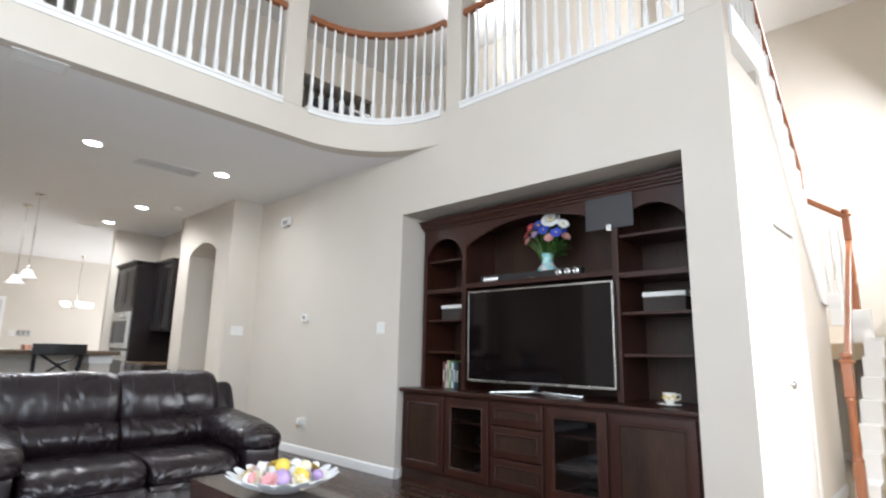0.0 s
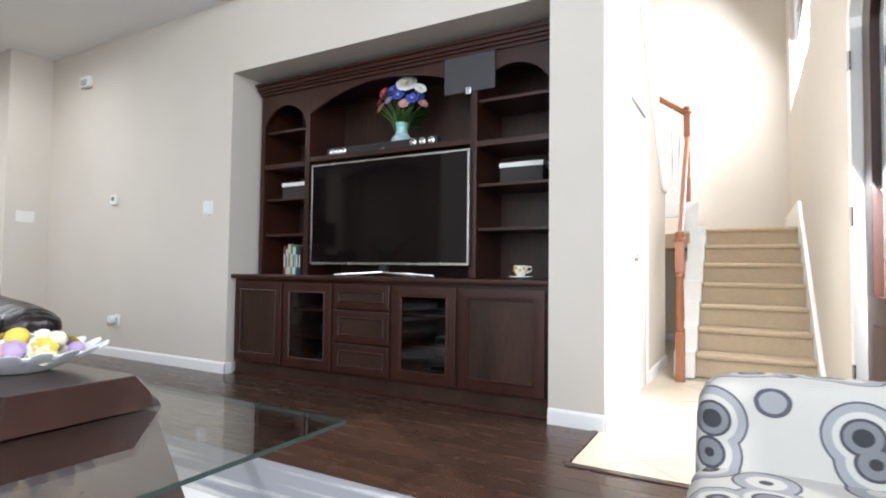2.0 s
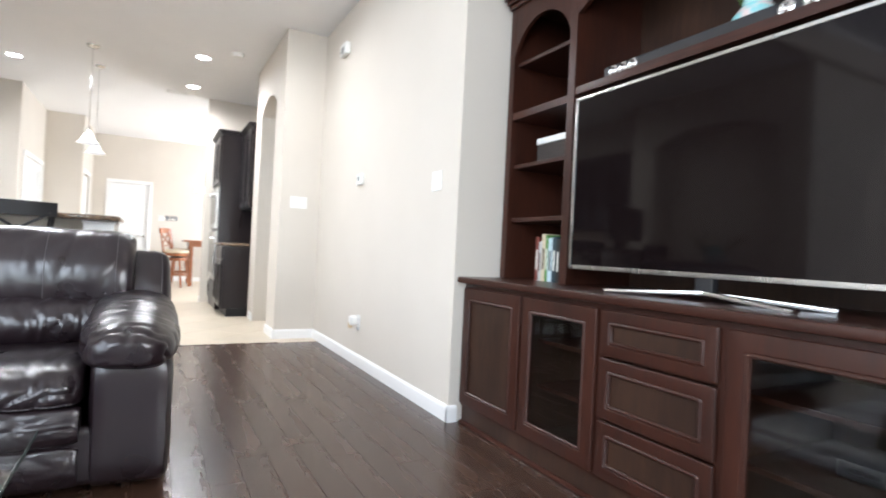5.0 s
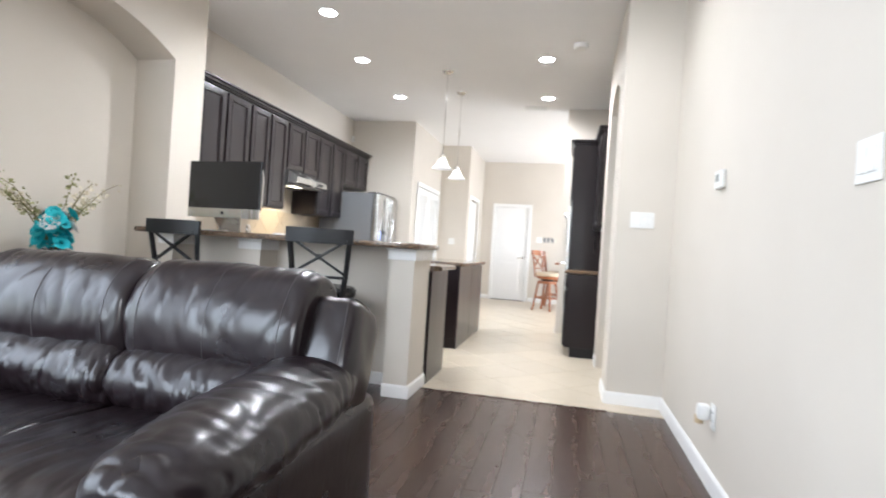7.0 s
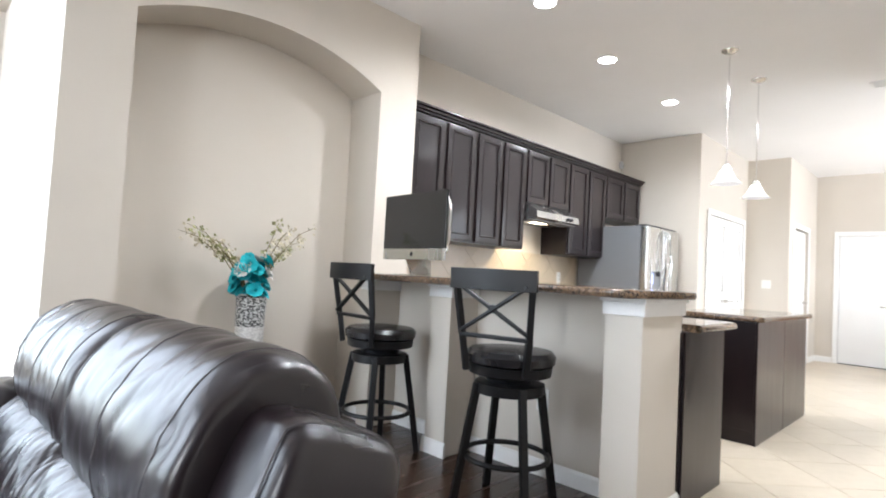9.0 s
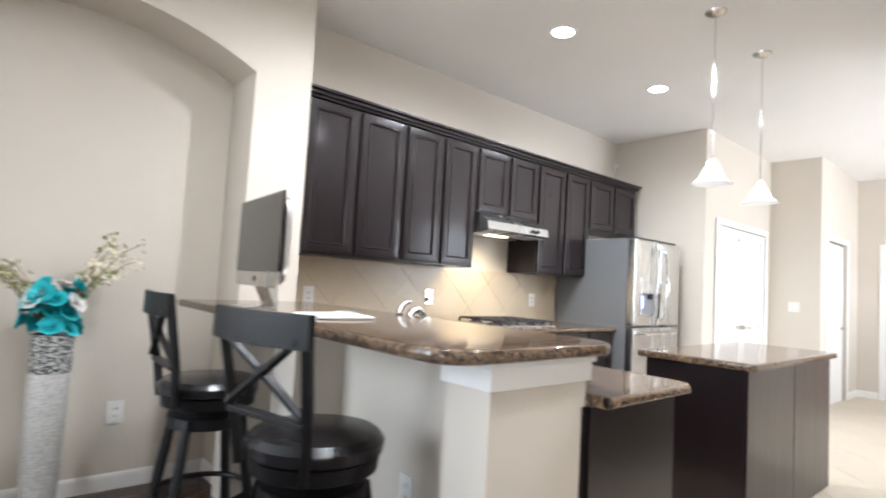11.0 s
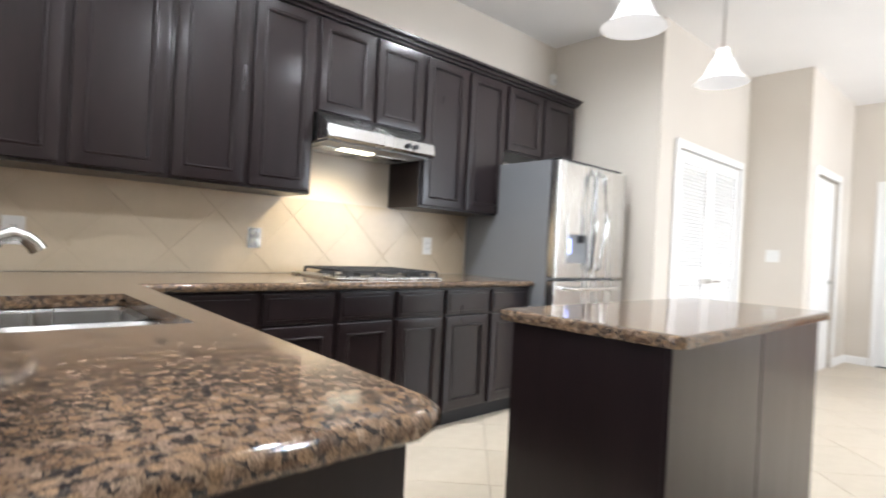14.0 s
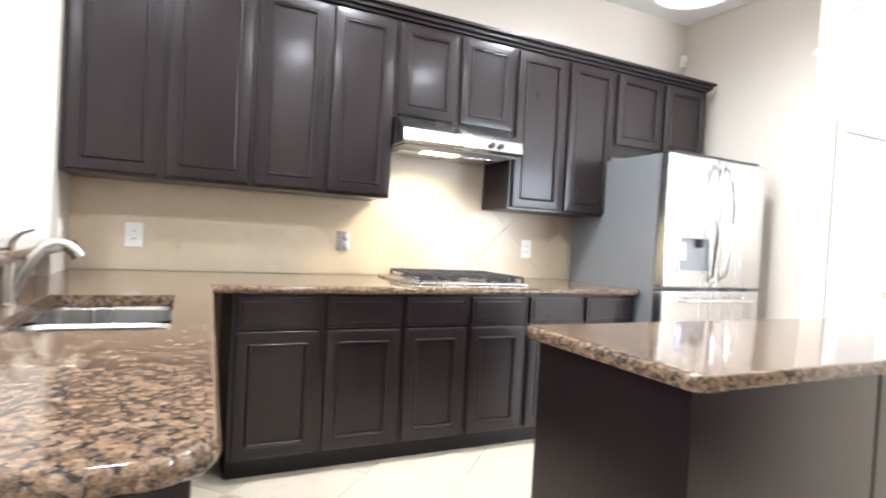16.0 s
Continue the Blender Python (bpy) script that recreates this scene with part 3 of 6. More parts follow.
structure("wall_entry_east", boxes((XE, 2.08, 0, XE + 0.12, 2.84, C2), (XE, 2.84, 2.56, XE + 0.12, 3.9, C2), (XE, 3.9, 0, XE + 0.12, 6.0, C2), (XE, 6.0, 0, XE + 0.12, 8.3, 2.85), (XE, 6.0, 5.3, XE + 0.12, 8.3, C2), (XE, 8.3, 0, XE + 0.12, 9.0, C2)), WALL, "beige entry wall with a high window", "wall")
structure("wall_stair_north", box(-2.6, 8.9, 0, XE, 9.02, C2), WALL, "beige stairwell wall", "wall")
# wall under the upper flight
slope = [(YT + 0.72, 0), (YT + 0.72, 3.3), (4.25, 3.3), (5.75, 1.75), (5.95, 1.75), (5.95, 0), (4.86, 0), (4.86, 2.05), (4.1 + 0.1, 2.05), (4.2, 0)]
structure("wall_stair", prism(slope, "x", -0.94, -0.82), WALL, "beige wall under the upper stair flight", "wall")
structure("wall_stair_back", boxes((-2.6, YT + 0.8, 0, -2.48, 8.9, C2), (-2.48, 7.9, 0, -0.7, 8.0, 1.6)), WALL, "beige wall behind the stair", "wall")
structure("wall_upper_stair", boxes((-2.48, YT + 0.13, F2, -2.36, 4.3, C2)), WALL, "beige upper wall beside the stair head", "wall")

# ---- trim, doors, windows, railings ----
def baseboard(name, x0, y0, x1, y1, side):
    """A rounded skirting board along a wall; side: the direction that it faces, as (dx, dy)."""
    t, h = 0.014, 0.09
    prof = [(0, 0), (t, 0), (t, h - 0.02), (t * 0.6, h - 0.008), (0.003, h), (0, h)]
    bm = bmesh.new()
    rings = []
    for x, y in ((x0, y0), (x1, y1)):
        rings.append([bm.verts.new((x + side[0] * (p + 0.001), y + side[1] * (p + 0.001), z)) for p, z in prof])
    n = len(prof)
    for k in range(n):
        bm.faces.new((rings[0][k], rings[0][(k + 1) % n], rings[1][(k + 1) % n], rings[1][k]))
    bm.faces.new(rings[0])
    bm.faces.new(rings[1][::-1])
    bmesh.ops.recalc_face_normals(bm, faces=bm.faces)
    return structure(name, bm, WHITE, "white painted baseboard", "baseboard")


for k, row in enumerate([
    (-6.65, YT, -3.786, YT, (0, -1)), (-3.80, YT - 0.015, -3.80, YT + 0.05, (1, 0)), (-1.13, YT, -0.82, YT, (0, -1)), (-6.65, YH, -6.65, YT, (1, 0)), (-0.82, YT, -0.82, 4.12, (1, 0)),
    (-6.65, YH, -7.08, YH, (0, -1)), (-7.95, YH, -8.22, YH, (0, -1)), (-0.82, 4.94, -0.82, 5.95, (1, 0)),
    (-6.22, YA - 0.36, -4.58, YA - 0.36, (0, 1)), (-6.22, YA - 0.36, -6.22, YA, (1, 0)), (-4.58, YA, -4.27, YA, (0, 1)),
    (-4.58, YA - 0.36, -4.58, YA, (-1, 0)), (XW, 0.8, XW, 1.04, (1, 0)), (XW, 1.93, XW, 5.8, (1, 0)), (XW, 0.8, -13.95, 0.8, (0, 1)),
    (-13.04, 0.8, -12.76, 0.8, (0, 1)), (-12.76, 0.24, -12.76, 0.8, (1, 0)), (-12.76, 0.24, -12.63, 0.24, (0, 1)), (-11.07, 0.24, -10.82, 0.24, (0, 1)),
    (-10.17, 2.62, -10.05, 2.62, (0, -1)), (-2.36, 7.9, -0.82, 7.9, (0, -1)), (XE, 4.02, XE, 5.0, (-1, 0)), (-4.27, -3.0, -4.27, YA, (1, 0)),
]):
    baseboard("baseboard_%d" % (k + 1), *row)


def lever(parent, x, y, z, dx, dy, way):
    """A lever handle; (dx, dy): out of the door; way: along the door."""
    a = Vector((x, y, z))
    out, along = Vector((dx, dy, 0)), Vector(way)
    bm = tube([a, a + out * 0.008], 0.028, 14)
    merge(bm, tube([a, a + out * 0.05, a + out * 0.055 + along * 0.02, a + out * 0.05 + along * 0.12], 0.009, 8))
    return part("door_handle", bm, NICKEL, parent, "satin nickel lever handle")


def panel_slab(w, h, t=0.04):
    """A white two-panel door slab in x-z, with an arched upper panel; origin at the lower corner, its front towards -y."""
    bm = box(0, 0, 0, w, t, h, 0.002)
    lo, st = 0.2, 0.13
    for z0, z1, curved in ((lo, 0.86, False), (1.02, h - 0.16, True)):
        out = [(st, z0), (w - st, z0)]
        out += arch_points(st, w - st, z1 - 0.1, 0.1)[::-1] if curved else [(w - st, z1), (st, z1)]
        for inset, d in ((0, 0.006), (0.03, 0.011)):
            cx, cz = w / 2, (z0 + z1) / 2
            sx, sz = (w / 2 - st - inset) / (w / 2 - st), ((z1 - z0) / 2 - inset) / ((z1 - z0) / 2)
            merge(bm, prism([(cx + (u - cx) * sx, cz + (v - cz) * sz) for u, v in out], "y", -d, 0.002, 0.003))
    return bm


def casing(parent, w, h, t=0.015, cw=0.07):
    """White casing round an opening w by h, front towards -y."""
    part("casing", boxes((-cw, -t, 0, 0, 0, h), (w, -t, 0, w + cw, 0, h), (-cw, -t, h, w + cw, 0, h + cw), bevel=0.004), WHITE, parent)


d = thing("door_1", "closed white panelled door in the far wall", "door", XW - 0.02, 1.12, 0, 90, kind="structure")
d.matrix_world = pose(XW - 0.02, 1.12, 0, 0, 0, 90)
part("slab", panel_slab(0.718, 2.058), WHITE, d)
casing(d, 0.72, 2.06, 0.036)
lever(d, 0.65, -0.0, 0.95, 0, -1, (-1, 0, 0))
part("threshold", box(0, -0.035, 0.0, 0.72, 0.03, 0.012), PLASTIC_K, d)
d = thing("door_2", "white door to a side room, closed", "door", -13.04, 0.8, 0, 180, kind="structure")
slab = panel_slab(0.86, 2.04)
bmesh.ops.transform(slab, matrix=pose(0.02, 0.03, 0, 0, 0, 0), verts=slab.verts)
part("slab", slab, WHITE, d)
casing(d, 0.91, 2.06)
lever(d, 0.8, 0.03, 0.95, 0, -1, (-1, 0, 0))
d = thing("door_3", "white louvred double pantry doors, closed", "door", -11.15, 0.25, 0, 180, kind="structure")
casing(d, 1.4, 2.06)
for k in range(2):
    x = 0.012 + k * 0.69
    leaf = part("leaf", boxes((x, 0, 0.02, x + 0.09, 0.035, 2.05), (x + 0.595, 0, 0.02, x + 0.685, 0.035, 2.05), (x + 0.09, 0, 0.02, x + 0.595, 0.035, 0.2), (x + 0.09, 0, 0.95, x + 0.595, 0.035, 1.06), (x + 0.09, 0, 1.95, x + 0.595, 0.035, 2.05), bevel=0.003), WHITE, d)
    part("backing_board", box(x + 0.088, 0.026, 0.19, x + 0.597, 0.033, 1.96), WHITE, leaf)
    slat = box(0, -0.004, -0.003, 0.505, 0.004, 0.034)
    bmesh.ops.transform(slat, matrix=pose(0, 0, 0, -35), verts=slat.verts)
    me = bpy.data.meshes.new("slat")
    slat.to_mesh(me)
    slat.free()
    me.materials.append(WHITE)
    for z in [0.215 + i * 0.031 for i in range(23)] + [1.075 + i * 0.031 for i in range(28)]:
        o = new("slat", me)
        o.parent = leaf
        o.matrix_basis = pose(x + 0.09, 0.012, z)
    lever(d, x + (0.64 if k == 0 else 0.045), 0, 0.93, 0, -1, (-1 if k == 0 else 1, 0, 0))
d = thing("door_4", "white panelled closet door under the stair, closed", "door", -0.83, 4.2, 0, 90, kind="structure")
part("slab", panel_slab(0.64, 2.03), WHITE, d)
casing(d, 0.66, 2.05)
part("knob", lathe([(0.0, 0), (0.026, 0.004), (0.03, 0.02), (0.012, 0.035), (0.012, 0.05)], 14), NICKEL, d).matrix_basis = pose(0.06, -0.05, 0.95, -90)
# passage door behind the arch
d = thing("door_5", "white door leaf seen through the arch", "door", -7.9, 4.66, 0, 0, kind="structure")
part("slab", panel_slab(0.72, 2.03), WHITE, d)
casing(d, 0.74, 2.05)
# front door
d = thing("door_6", "dark wooden front door with a tall arched glass", "door", XE + 0.03, 3.87, 0, -90, kind="structure")
fd = [(0, 0), (0, 2.16)] + arch_points(0, 1.0, 2.16, 0.3)[1:-1] + [(1.0, 2.16), (1.0, 0)]
gl = arch_points(0.17, 0.83, 2.05, 0.26)
part("frame", merge(merge(prism([(0, 0.0), (0, 0.75), (1.0, 0.75), (1.0, 0.0)], "y", 0, 0.05, 0.004), prism([(0, 0.75), (0, 2.16)] + arch_points(0, 1.0, 2.16, 0.3)[1:9] + gl[8::-1] + [(0.17, 0.75)], "y", 0, 0.05)), prism([(0.83, 0.75)] + gl[:7:-1] + arch_points(0, 1.0, 2.16, 0.3)[8:-1] + [(1.0, 2.16), (1.0, 0.75)], "y", 0, 0.05)), CHERRY, d, "dark red-brown door frame")
part("panel", box(0.2, -0.012, 0.15, 0.8, 0.01, 0.62, 0.008), CHERRY, d)
pane = part("pane", prism([(0.17, 0.75)] + gl + [(0.83, 0.75)], "y", 0.02, 0.026), GLASS, d)
pane.visible_shadow = False
o = arch_points(-0.02, 1.04, 2.18, 0.34)
part("casing", merge(boxes((-0.11, -0.05, 0, -0.02, 0.0, 2.18), (1.04, -0.05, 0, 1.13, 0, 2.18)), prism(o + arch_points(-0.11, 1.13, 2.18, 0.42)[::-1], "y", -0.05, 0.0)), WHITE, d)
for z in (0.3, 1.1, 1.9):
    part("hinge", tube([(-0.01, -0.055, z), (-0.01, -0.055, z + 0.1)], 0.009, 8), NICKEL, d)


def window(name, label, m, w, h, cols, rows, depth=0.12):
    """A white framed window in an opening w by h; x along the wall, front towards -y."""
    win = thing(name, label, "window", kind="structure")
    win.matrix_world = m
    f = 0.05
    part("window_frame", boxes((0, 0, 0, f, 0.06, h), (w - f, 0, 0, w, 0.06, h), (f, 0, 0, w - f, 0.06, f), (f, 0, h - f, w - f, 0.06, h), bevel=0.004), WHITE, win)
    part("window_sill", box(-0.04, -0.05, -0.03, w + 0.04, 0.05, -0.002, 0.005), WHITE, win)
    iw, ih = (w - 2 * f) / cols, (h - 2 * f) / rows
    for c in range(cols):
        for r in range(rows):
            p = part("pane", box(f + c * iw, 0.03, f + r * ih, f + (c + 1) * iw - 0.012, 0.034, f + (r + 1) * ih - 0.012), GLASS, win)
            p.visible_shadow = False
    for c in range(1, cols):
        part("muntin", box(f + c * iw - 0.012, 0.015, f, f + c * iw, 0.05, h - f), WHITE, win)
    for r in range(1, rows):
        part("muntin", box(f, 0.016, f + r * ih - 0.012, w - f, 0.049, f + r * ih), WHITE, win)
    return win


window("window_1", "tall white-framed living room window", pose(-1.82, -3.02, 0.5, 0, 0, 180), 1.76, 4.2, 2, 4)
window("window_2", "tall white-framed living room window", pose(0.18, -3.02, 0.5, 0, 0, 180), 1.76, 4.2, 2, 4)
window("window_5", "tall white-framed side window", pose(1.31, 0.88, 0.5, 0, 0, -90), 2.96, 3.8, 3, 4)
window("window_3", "wide white-framed dining nook window", pose(-14.0, 5.84, 0.6), 3.2, 2.0, 4, 2)
window("window_4", "high white-framed stairwell window", pose(XE + 0.05, 8.3, 2.85, 0, 0, -90), 2.3, 2.45, 2, 2)


def baluster(h, lead=0.0):
    """A turned white baluster with square ends."""
    bm = box(-0.017, -0.017, 0, 0.017, 0.017, 0.16, 0.002, 1)
    merge(bm, lathe([(0.017, 0.16), (0.019, 0.175), (0.012, 0.19), (0.017, 0.24), (0.018, 0.30), (0.013, h * 0.7), (0.011, h)], 10))
    return bm


def railing(name, pts, h, label, spacing=0.105, rail=OAK):
    """A level balcony railing along a line of (x, y): white shoe trim, oak rail and turned balusters."""
    r = thing(name, label, "railing")
    z = F2
    def strip(half, z0, z1, off=0.0, bevel=True):
        bm = bmesh.new()
        rings = []
        n = len(pts)
        for i in range(n):
            d = (Vector(pts[min(i + 1, n - 1)]) - Vector(pts[max(i - 1, 0)])).normalized()
            nn = Vector((d.y, -d.x))
            p = Vector(pts[i]) + nn * off
            c = min(half, z1 - z0) * 0.25
            prof = [(-half, z0), (half, z0), (half, z1 - c), (half - c, z1), (-half + c, z1), (-half, z1 - c)]
            rings.append([bm.verts.new((p.x + nn.x * u, p.y + nn.y * u, v)) for u, v in prof])
        for a, b in zip(rings, rings[1:]):
            for k in range(6):
                bm.faces.new((a[k], a[(k + 1) % 6], b[(k + 1) % 6], b[k]))
        bm.faces.new(rings[0][::-1])
        bm.faces.new(rings[-1])
        bmesh.ops.recalc_face_normals(bm, faces=bm.faces)
        return bm
    part("shoe_trim", merge(strip(0.07, z - 0.018, z + 0.012), strip(0.02, z - 0.06, z - 0.019, 0.045)), WHITE, r)
    part("handrail", strip(0.03, z + h - 0.03, z + h + 0.03), rail, r, "reddish oak handrail")
    me = bpy.data.meshes.new("baluster")
    b = baluster(h - 0.04)
    b.to_mesh(me)
    b.free()
    me.materials.append(WHITE)
    for q in me.polygons:
        q.use_smooth = True
    me.set_sharp_from_angle(angle=radians(40))
    left = spacing / 2
    for p, q in zip(pts, pts[1:]):
        p, q = Vector(p), Vector(q)
        L = (q - p).length
        while left < L:
            c = p + (q - p) * left / L
            o = new("baluster", me)
            o.parent = r
            o.matrix_basis = pose(c.x, c.y, z + 0.012)
            left += spacing
        left -= L
    return r


railing("balcony_railing", [(XB - 0.05, -3.0), (XB - 0.05, 2.28)], 0.95, "white baluster railing with oak handrail, straight", 0.11)
railing("balcony_railing", [(x - 0.035, y + 0.035) for x, y in arc(-3.25, 2.49, 0.95, 179, 91, 22)], 0.95, "white baluster railing with oak handrail, curved", 0.105)
railing("balcony_railing", [(-3.06, YT + 0.05), (-1.05, YT + 0.05)], 0.95, "white baluster railing with oak handrail above the media wall", 0.105)

# ---- staircase ----
st = thing("staircase", "carpeted staircase with white skirts and oak rails", "staircase", kind="structure")
Y0, RISE, RUN, SX0, SX1 = 5.43, 0.19, 0.255, -0.52, XE - 0.035
for k in range(7):
    y = Y0 + k * RUN
    if k < 6:
        t = boxes((SX0, y, 0 if k == 0 else k * RISE - 0.02, SX1, y + RUN + 0.01, (k + 1) * RISE - 0.035))
        merge(t, box(SX0, y - 0.03, (k + 1) * RISE - 0.042, SX1, y + RUN, (k + 1) * RISE, 0.016, 3))
        part("step", t, CARPET, st, "beige carpeted step")
SZ, SY = 7 * RISE, Y0 + 6 * RUN
LZ, LY = 1.36, 7.045
t = boxes((SX0, SY, SZ - 0.2, SX1, 8.88, SZ - 0.035), (-2.45, SY + 0.1, SZ - 0.2, SX0, 7.88, SZ - 0.035))
merge(t, box(SX0, SY - 0.03, SZ - 0.042, SX1, 8.88, SZ, 0.016, 3))
part("landing", t, CARPET, st, "beige carpeted landing")
part("wall_skirt", prism([(Y0 - 0.3, 0), (Y0 - 0.3, 0.09), (Y0 - 0.12, 0.2), (SY, SZ + 0.26), (8.8, SZ + 0.26), (8.8, SZ - 0.2), (SY, SZ - 0.2), (Y0 + 0.3, 0)], "x", SX1 + 0.001, XE - 0.002), WHITE, st, "white skirt board")
skirt = [(Y0 - 0.12, 0)]
for k in range(7):
    skirt += [(Y0 - 0.12 + k * RUN, (k + 1) * RISE + 0.02), (Y0 - 0.12 + (k + 1) * RUN, (k + 1) * RISE + 0.02)]
skirt += [(Y0 - 0.12 + 7 * RUN, 0)]
part("open_skirt", prism(skirt, "x", SX0 - 0.16, SX0 - 0.002, 0.004), WHITE, st, "white stepped side string")


def newel(h):
    bm = box(-0.034, -0.034, 0, 0.034, 0.034, h * 0.33, 0.005)
    merge(bm, lathe([(0.034, h * 0.33), (0.038, h * 0.345), (0.026, h * 0.36), (0.033, h * 0.42), (0.026, h * 0.68), (0.036, h * 0.7), (0.028, h * 0.72)], 16))
    merge(bm, box(-0.034, -0.034, h * 0.72, 0.034, 0.034, h * 0.93, 0.005))
    merge(bm, lathe([(0.05, h * 0.93), (0.055, h * 0.945), (0.03, h * 0.955), (0.04, h * 0.975), (0.032, h * 0.995), (0.0, h)], 16))
    return bm


NX = SX0 - 0.09
o = part("newel", newel(1.18), OAK, st, "turned orange oak newel post")
o.matrix_basis = pose(NX, 5.12, 0)
o = part("newel", newel(1.25), OAK, st, "turned orange oak newel post")
o.matrix_basis = pose(-0.72, LY + 0.02, LZ + 0.12)
part("handrail", bar((NX, 5.12, 1.02), (-0.72, LY + 0.02, LZ + 1.0), 0.05, 0.06, 0.012), OAK, st, "orange oak handrail")
# turn and upper flight towards the upper floor
part("handrail", bar((-0.72, LY + 0.02, LZ + 1.28), (-1.09, LY + 0.02, LZ + 1.55), 0.05, 0.06, 0.012), OAK, st)
part("handrail", bar((-1.09, LY + 0.02, LZ + 1.53), (-1.09, LY + 0.02, LZ + 1.95), 0.05, 0.06, 0.012), OAK, st)
part("handrail", bar((-1.09, LY + 0.0, LZ + 1.9), (-0.98, 5.0, F2 + 0.95), 0.05, 0.06, 0.012), OAK, st)
part("handrail", bar((-0.98, 5.0, F2 + 0.95), (-0.9, YT + 0.2, F2 + 0.95), 0.05, 0.06, 0.012), OAK, st)
string = [(-1.3, LZ + 0.40), (-1.3, LZ + 0.62), (-1.08, LZ + 0.62), (-1.08, LZ + 0.45), (-0.84, LZ + 0.45), (-0.84, LZ + 0.28), (NX, LZ + 0.28), (NX, LZ - 0.05), (-0.78, LZ - 0.05), (-0.78, LZ + 0.12), (-0.95, LZ + 0.12), (-0.95, LZ + 0.3), (-1.1, LZ + 0.3), (-1.1, LZ + 0.4)]
part("turn_string", prism(string, "y", LY - 0.02, LY + 0.06, 0.004), WHITE, st, "white stepped string")
for k, x in enumerate((-0.80, -0.87, -0.94, -1.02)):
    part("baluster", merge(bmesh.new(), baluster(0.92), pose(x, LY + 0.02, LZ + (0.28 if k < 1 else 0.45))), WHITE, st)
n = 10
up = []
for k in range(n):
    ya, za = 5.95 - k * 0.17, 1.78 + k * 0.16
    up += [(ya, za), (ya, za + 0.16)]
up += [(4.25, F2 + 0.03), (YT + 0.13, F2 + 0.03), (YT + 0.13, F2 - 0.2), (4.2, F2 - 0.2), (5.7, 1.6), (5.95, 1.6)]
part("upper_string", prism(up, "x", -0.96, -0.80, 0.004), WHITE, st, "white stepped string of the upper flight")
for k in range(n * 2):
    ya = 5.9 - k * 0.085
    za = 1.78 + int(k / 2) * 0.16 + 0.16
    part("baluster", merge(bmesh.new(), baluster(0.74), pose(-0.88, ya, za)), WHITE, st)
for k in range(5):
    part("baluster", merge(bmesh.new(), baluster(0.92), pose(-0.88, YT + 0.3 + k * 0.105, F2 + 0.03)), WHITE, st)

# ---- media cabinet ----
def panel_door(parent, x0, x1, z0, z1, y, wood=CHERRY, panel=CHERRY_IN, face=-1, st=0.06, pane=None, name="door", t=0.022, raised=False):
    """A framed door or drawer front on the plane y, facing face along y."""
    f = y + face * t
    a, b = sorted((y, f))
    frame_bm = ring(x0, x1, z0, z1, st, a, b, 0.0045)
    door = part(name, frame_bm, wood, parent)
    g = 0.014
    c, e = sorted((f - face * 0.0125, f + face * 0.002))
    part("moulding", ring(x0 + st - 0.002, x1 - st + 0.002, z0 + st - 0.002, z1 - st + 0.002, g, c, e, 0.0048), wood, door)
    c, e = sorted((y + face * 0.001, f - face * 0.012))
    part("pane" if pane else "panel", box(x0 + st, c, z0 + st, x1 - st, e, z1 - st), pane or panel, door)
    return door


mc = thing("media_cabinet", "dark cherry built-in base cabinet with glass and panel doors", "cabinet")
MX0, MX1, MF, MB = -3.77, -1.14, 3.50, 4.14
part("toe_kick", box(MX0, MF + 0.01, 0, MX1, MF + 0.06, 0.1), CHERRY_IN, mc)
part("shoe_moulding", box(MX0, MF - 0.005, 0, MX1, MF + 0.009, 0.02, 0.004), CHERRY_H, mc)
part("body", boxes((MX0, MF + 0.07, 0.1, MX1, MB, 0.12), (MX0, MB - 0.02, 0.12, MX1, MB, 0.765), (MX0, MF + 0.04, 0.12, MX0 + 0.02, MB - 0.02, 0.765), (MX1 - 0.02, MF + 0.04, 0.12, MX1, MB - 0.02, 0.765), (-2.72, MF + 0.04, 0.12, -2.70, MB - 0.02, 0.765), (-2.26, MF + 0.04, 0.12, -2.24, MB - 0.02, 0.765), (-2.70, MF + 0.05, 0.12, -2.26, MF + 0.07, 0.765), (-3.24, MF + 0.04, 0.12, -3.22, MB - 0.02, 0.765), (-1.74, MF + 0.04, 0.12, -1.72, MB - 0.02, 0.765)), CHERRY_IN, mc)
part("face_frame", boxes((MX0, MF, 0.1, MX1, MF + 0.04, 0.125), (MX0, MF, 0.735, MX1, MF + 0.04, 0.765), (MX0, MF, 0.125, -3.745, MF + 0.04, 0.735), (-3.255, MF, 0.125, -3.215, MF + 0.04, 0.735), (-2.765, MF, 0.125, -2.72, MF + 0.04, 0.735), (-2.26, MF, 0.125, -2.21, MF + 0.04, 0.735), (-1.755, MF, 0.125, -1.715, MF + 0.04, 0.735), (-1.175, MF, 0.125, MX1, MF + 0.04, 0.735)), CHERRY, mc)
part("worktop", box(MX0 - 0.008, MF - 0.055, 0.766, MX1 + 0.008, MB, 0.80, 0.009), CHERRY_H, mc, "dark polished wooden top")
panel_door(mc, -3.755, -3.245, 0.118, 0.742, MF)
panel_door(mc, -3.225, -2.755, 0.118, 0.742, MF, pane=SMOKE_GLASS)
panel_door(mc, -2.22, -1.745, 0.118, 0.742, MF, pane=SMOKE_GLASS)
panel_door(mc, -1.725, -1.165, 0.118, 0.742, MF)
for z0, z1 in ((0.118, 0.325), (0.335, 0.56), (0.57, 0.742)):
    panel_door(mc, -2.73, -2.25, z0, z1, MF, st=0.045, name="drawer")
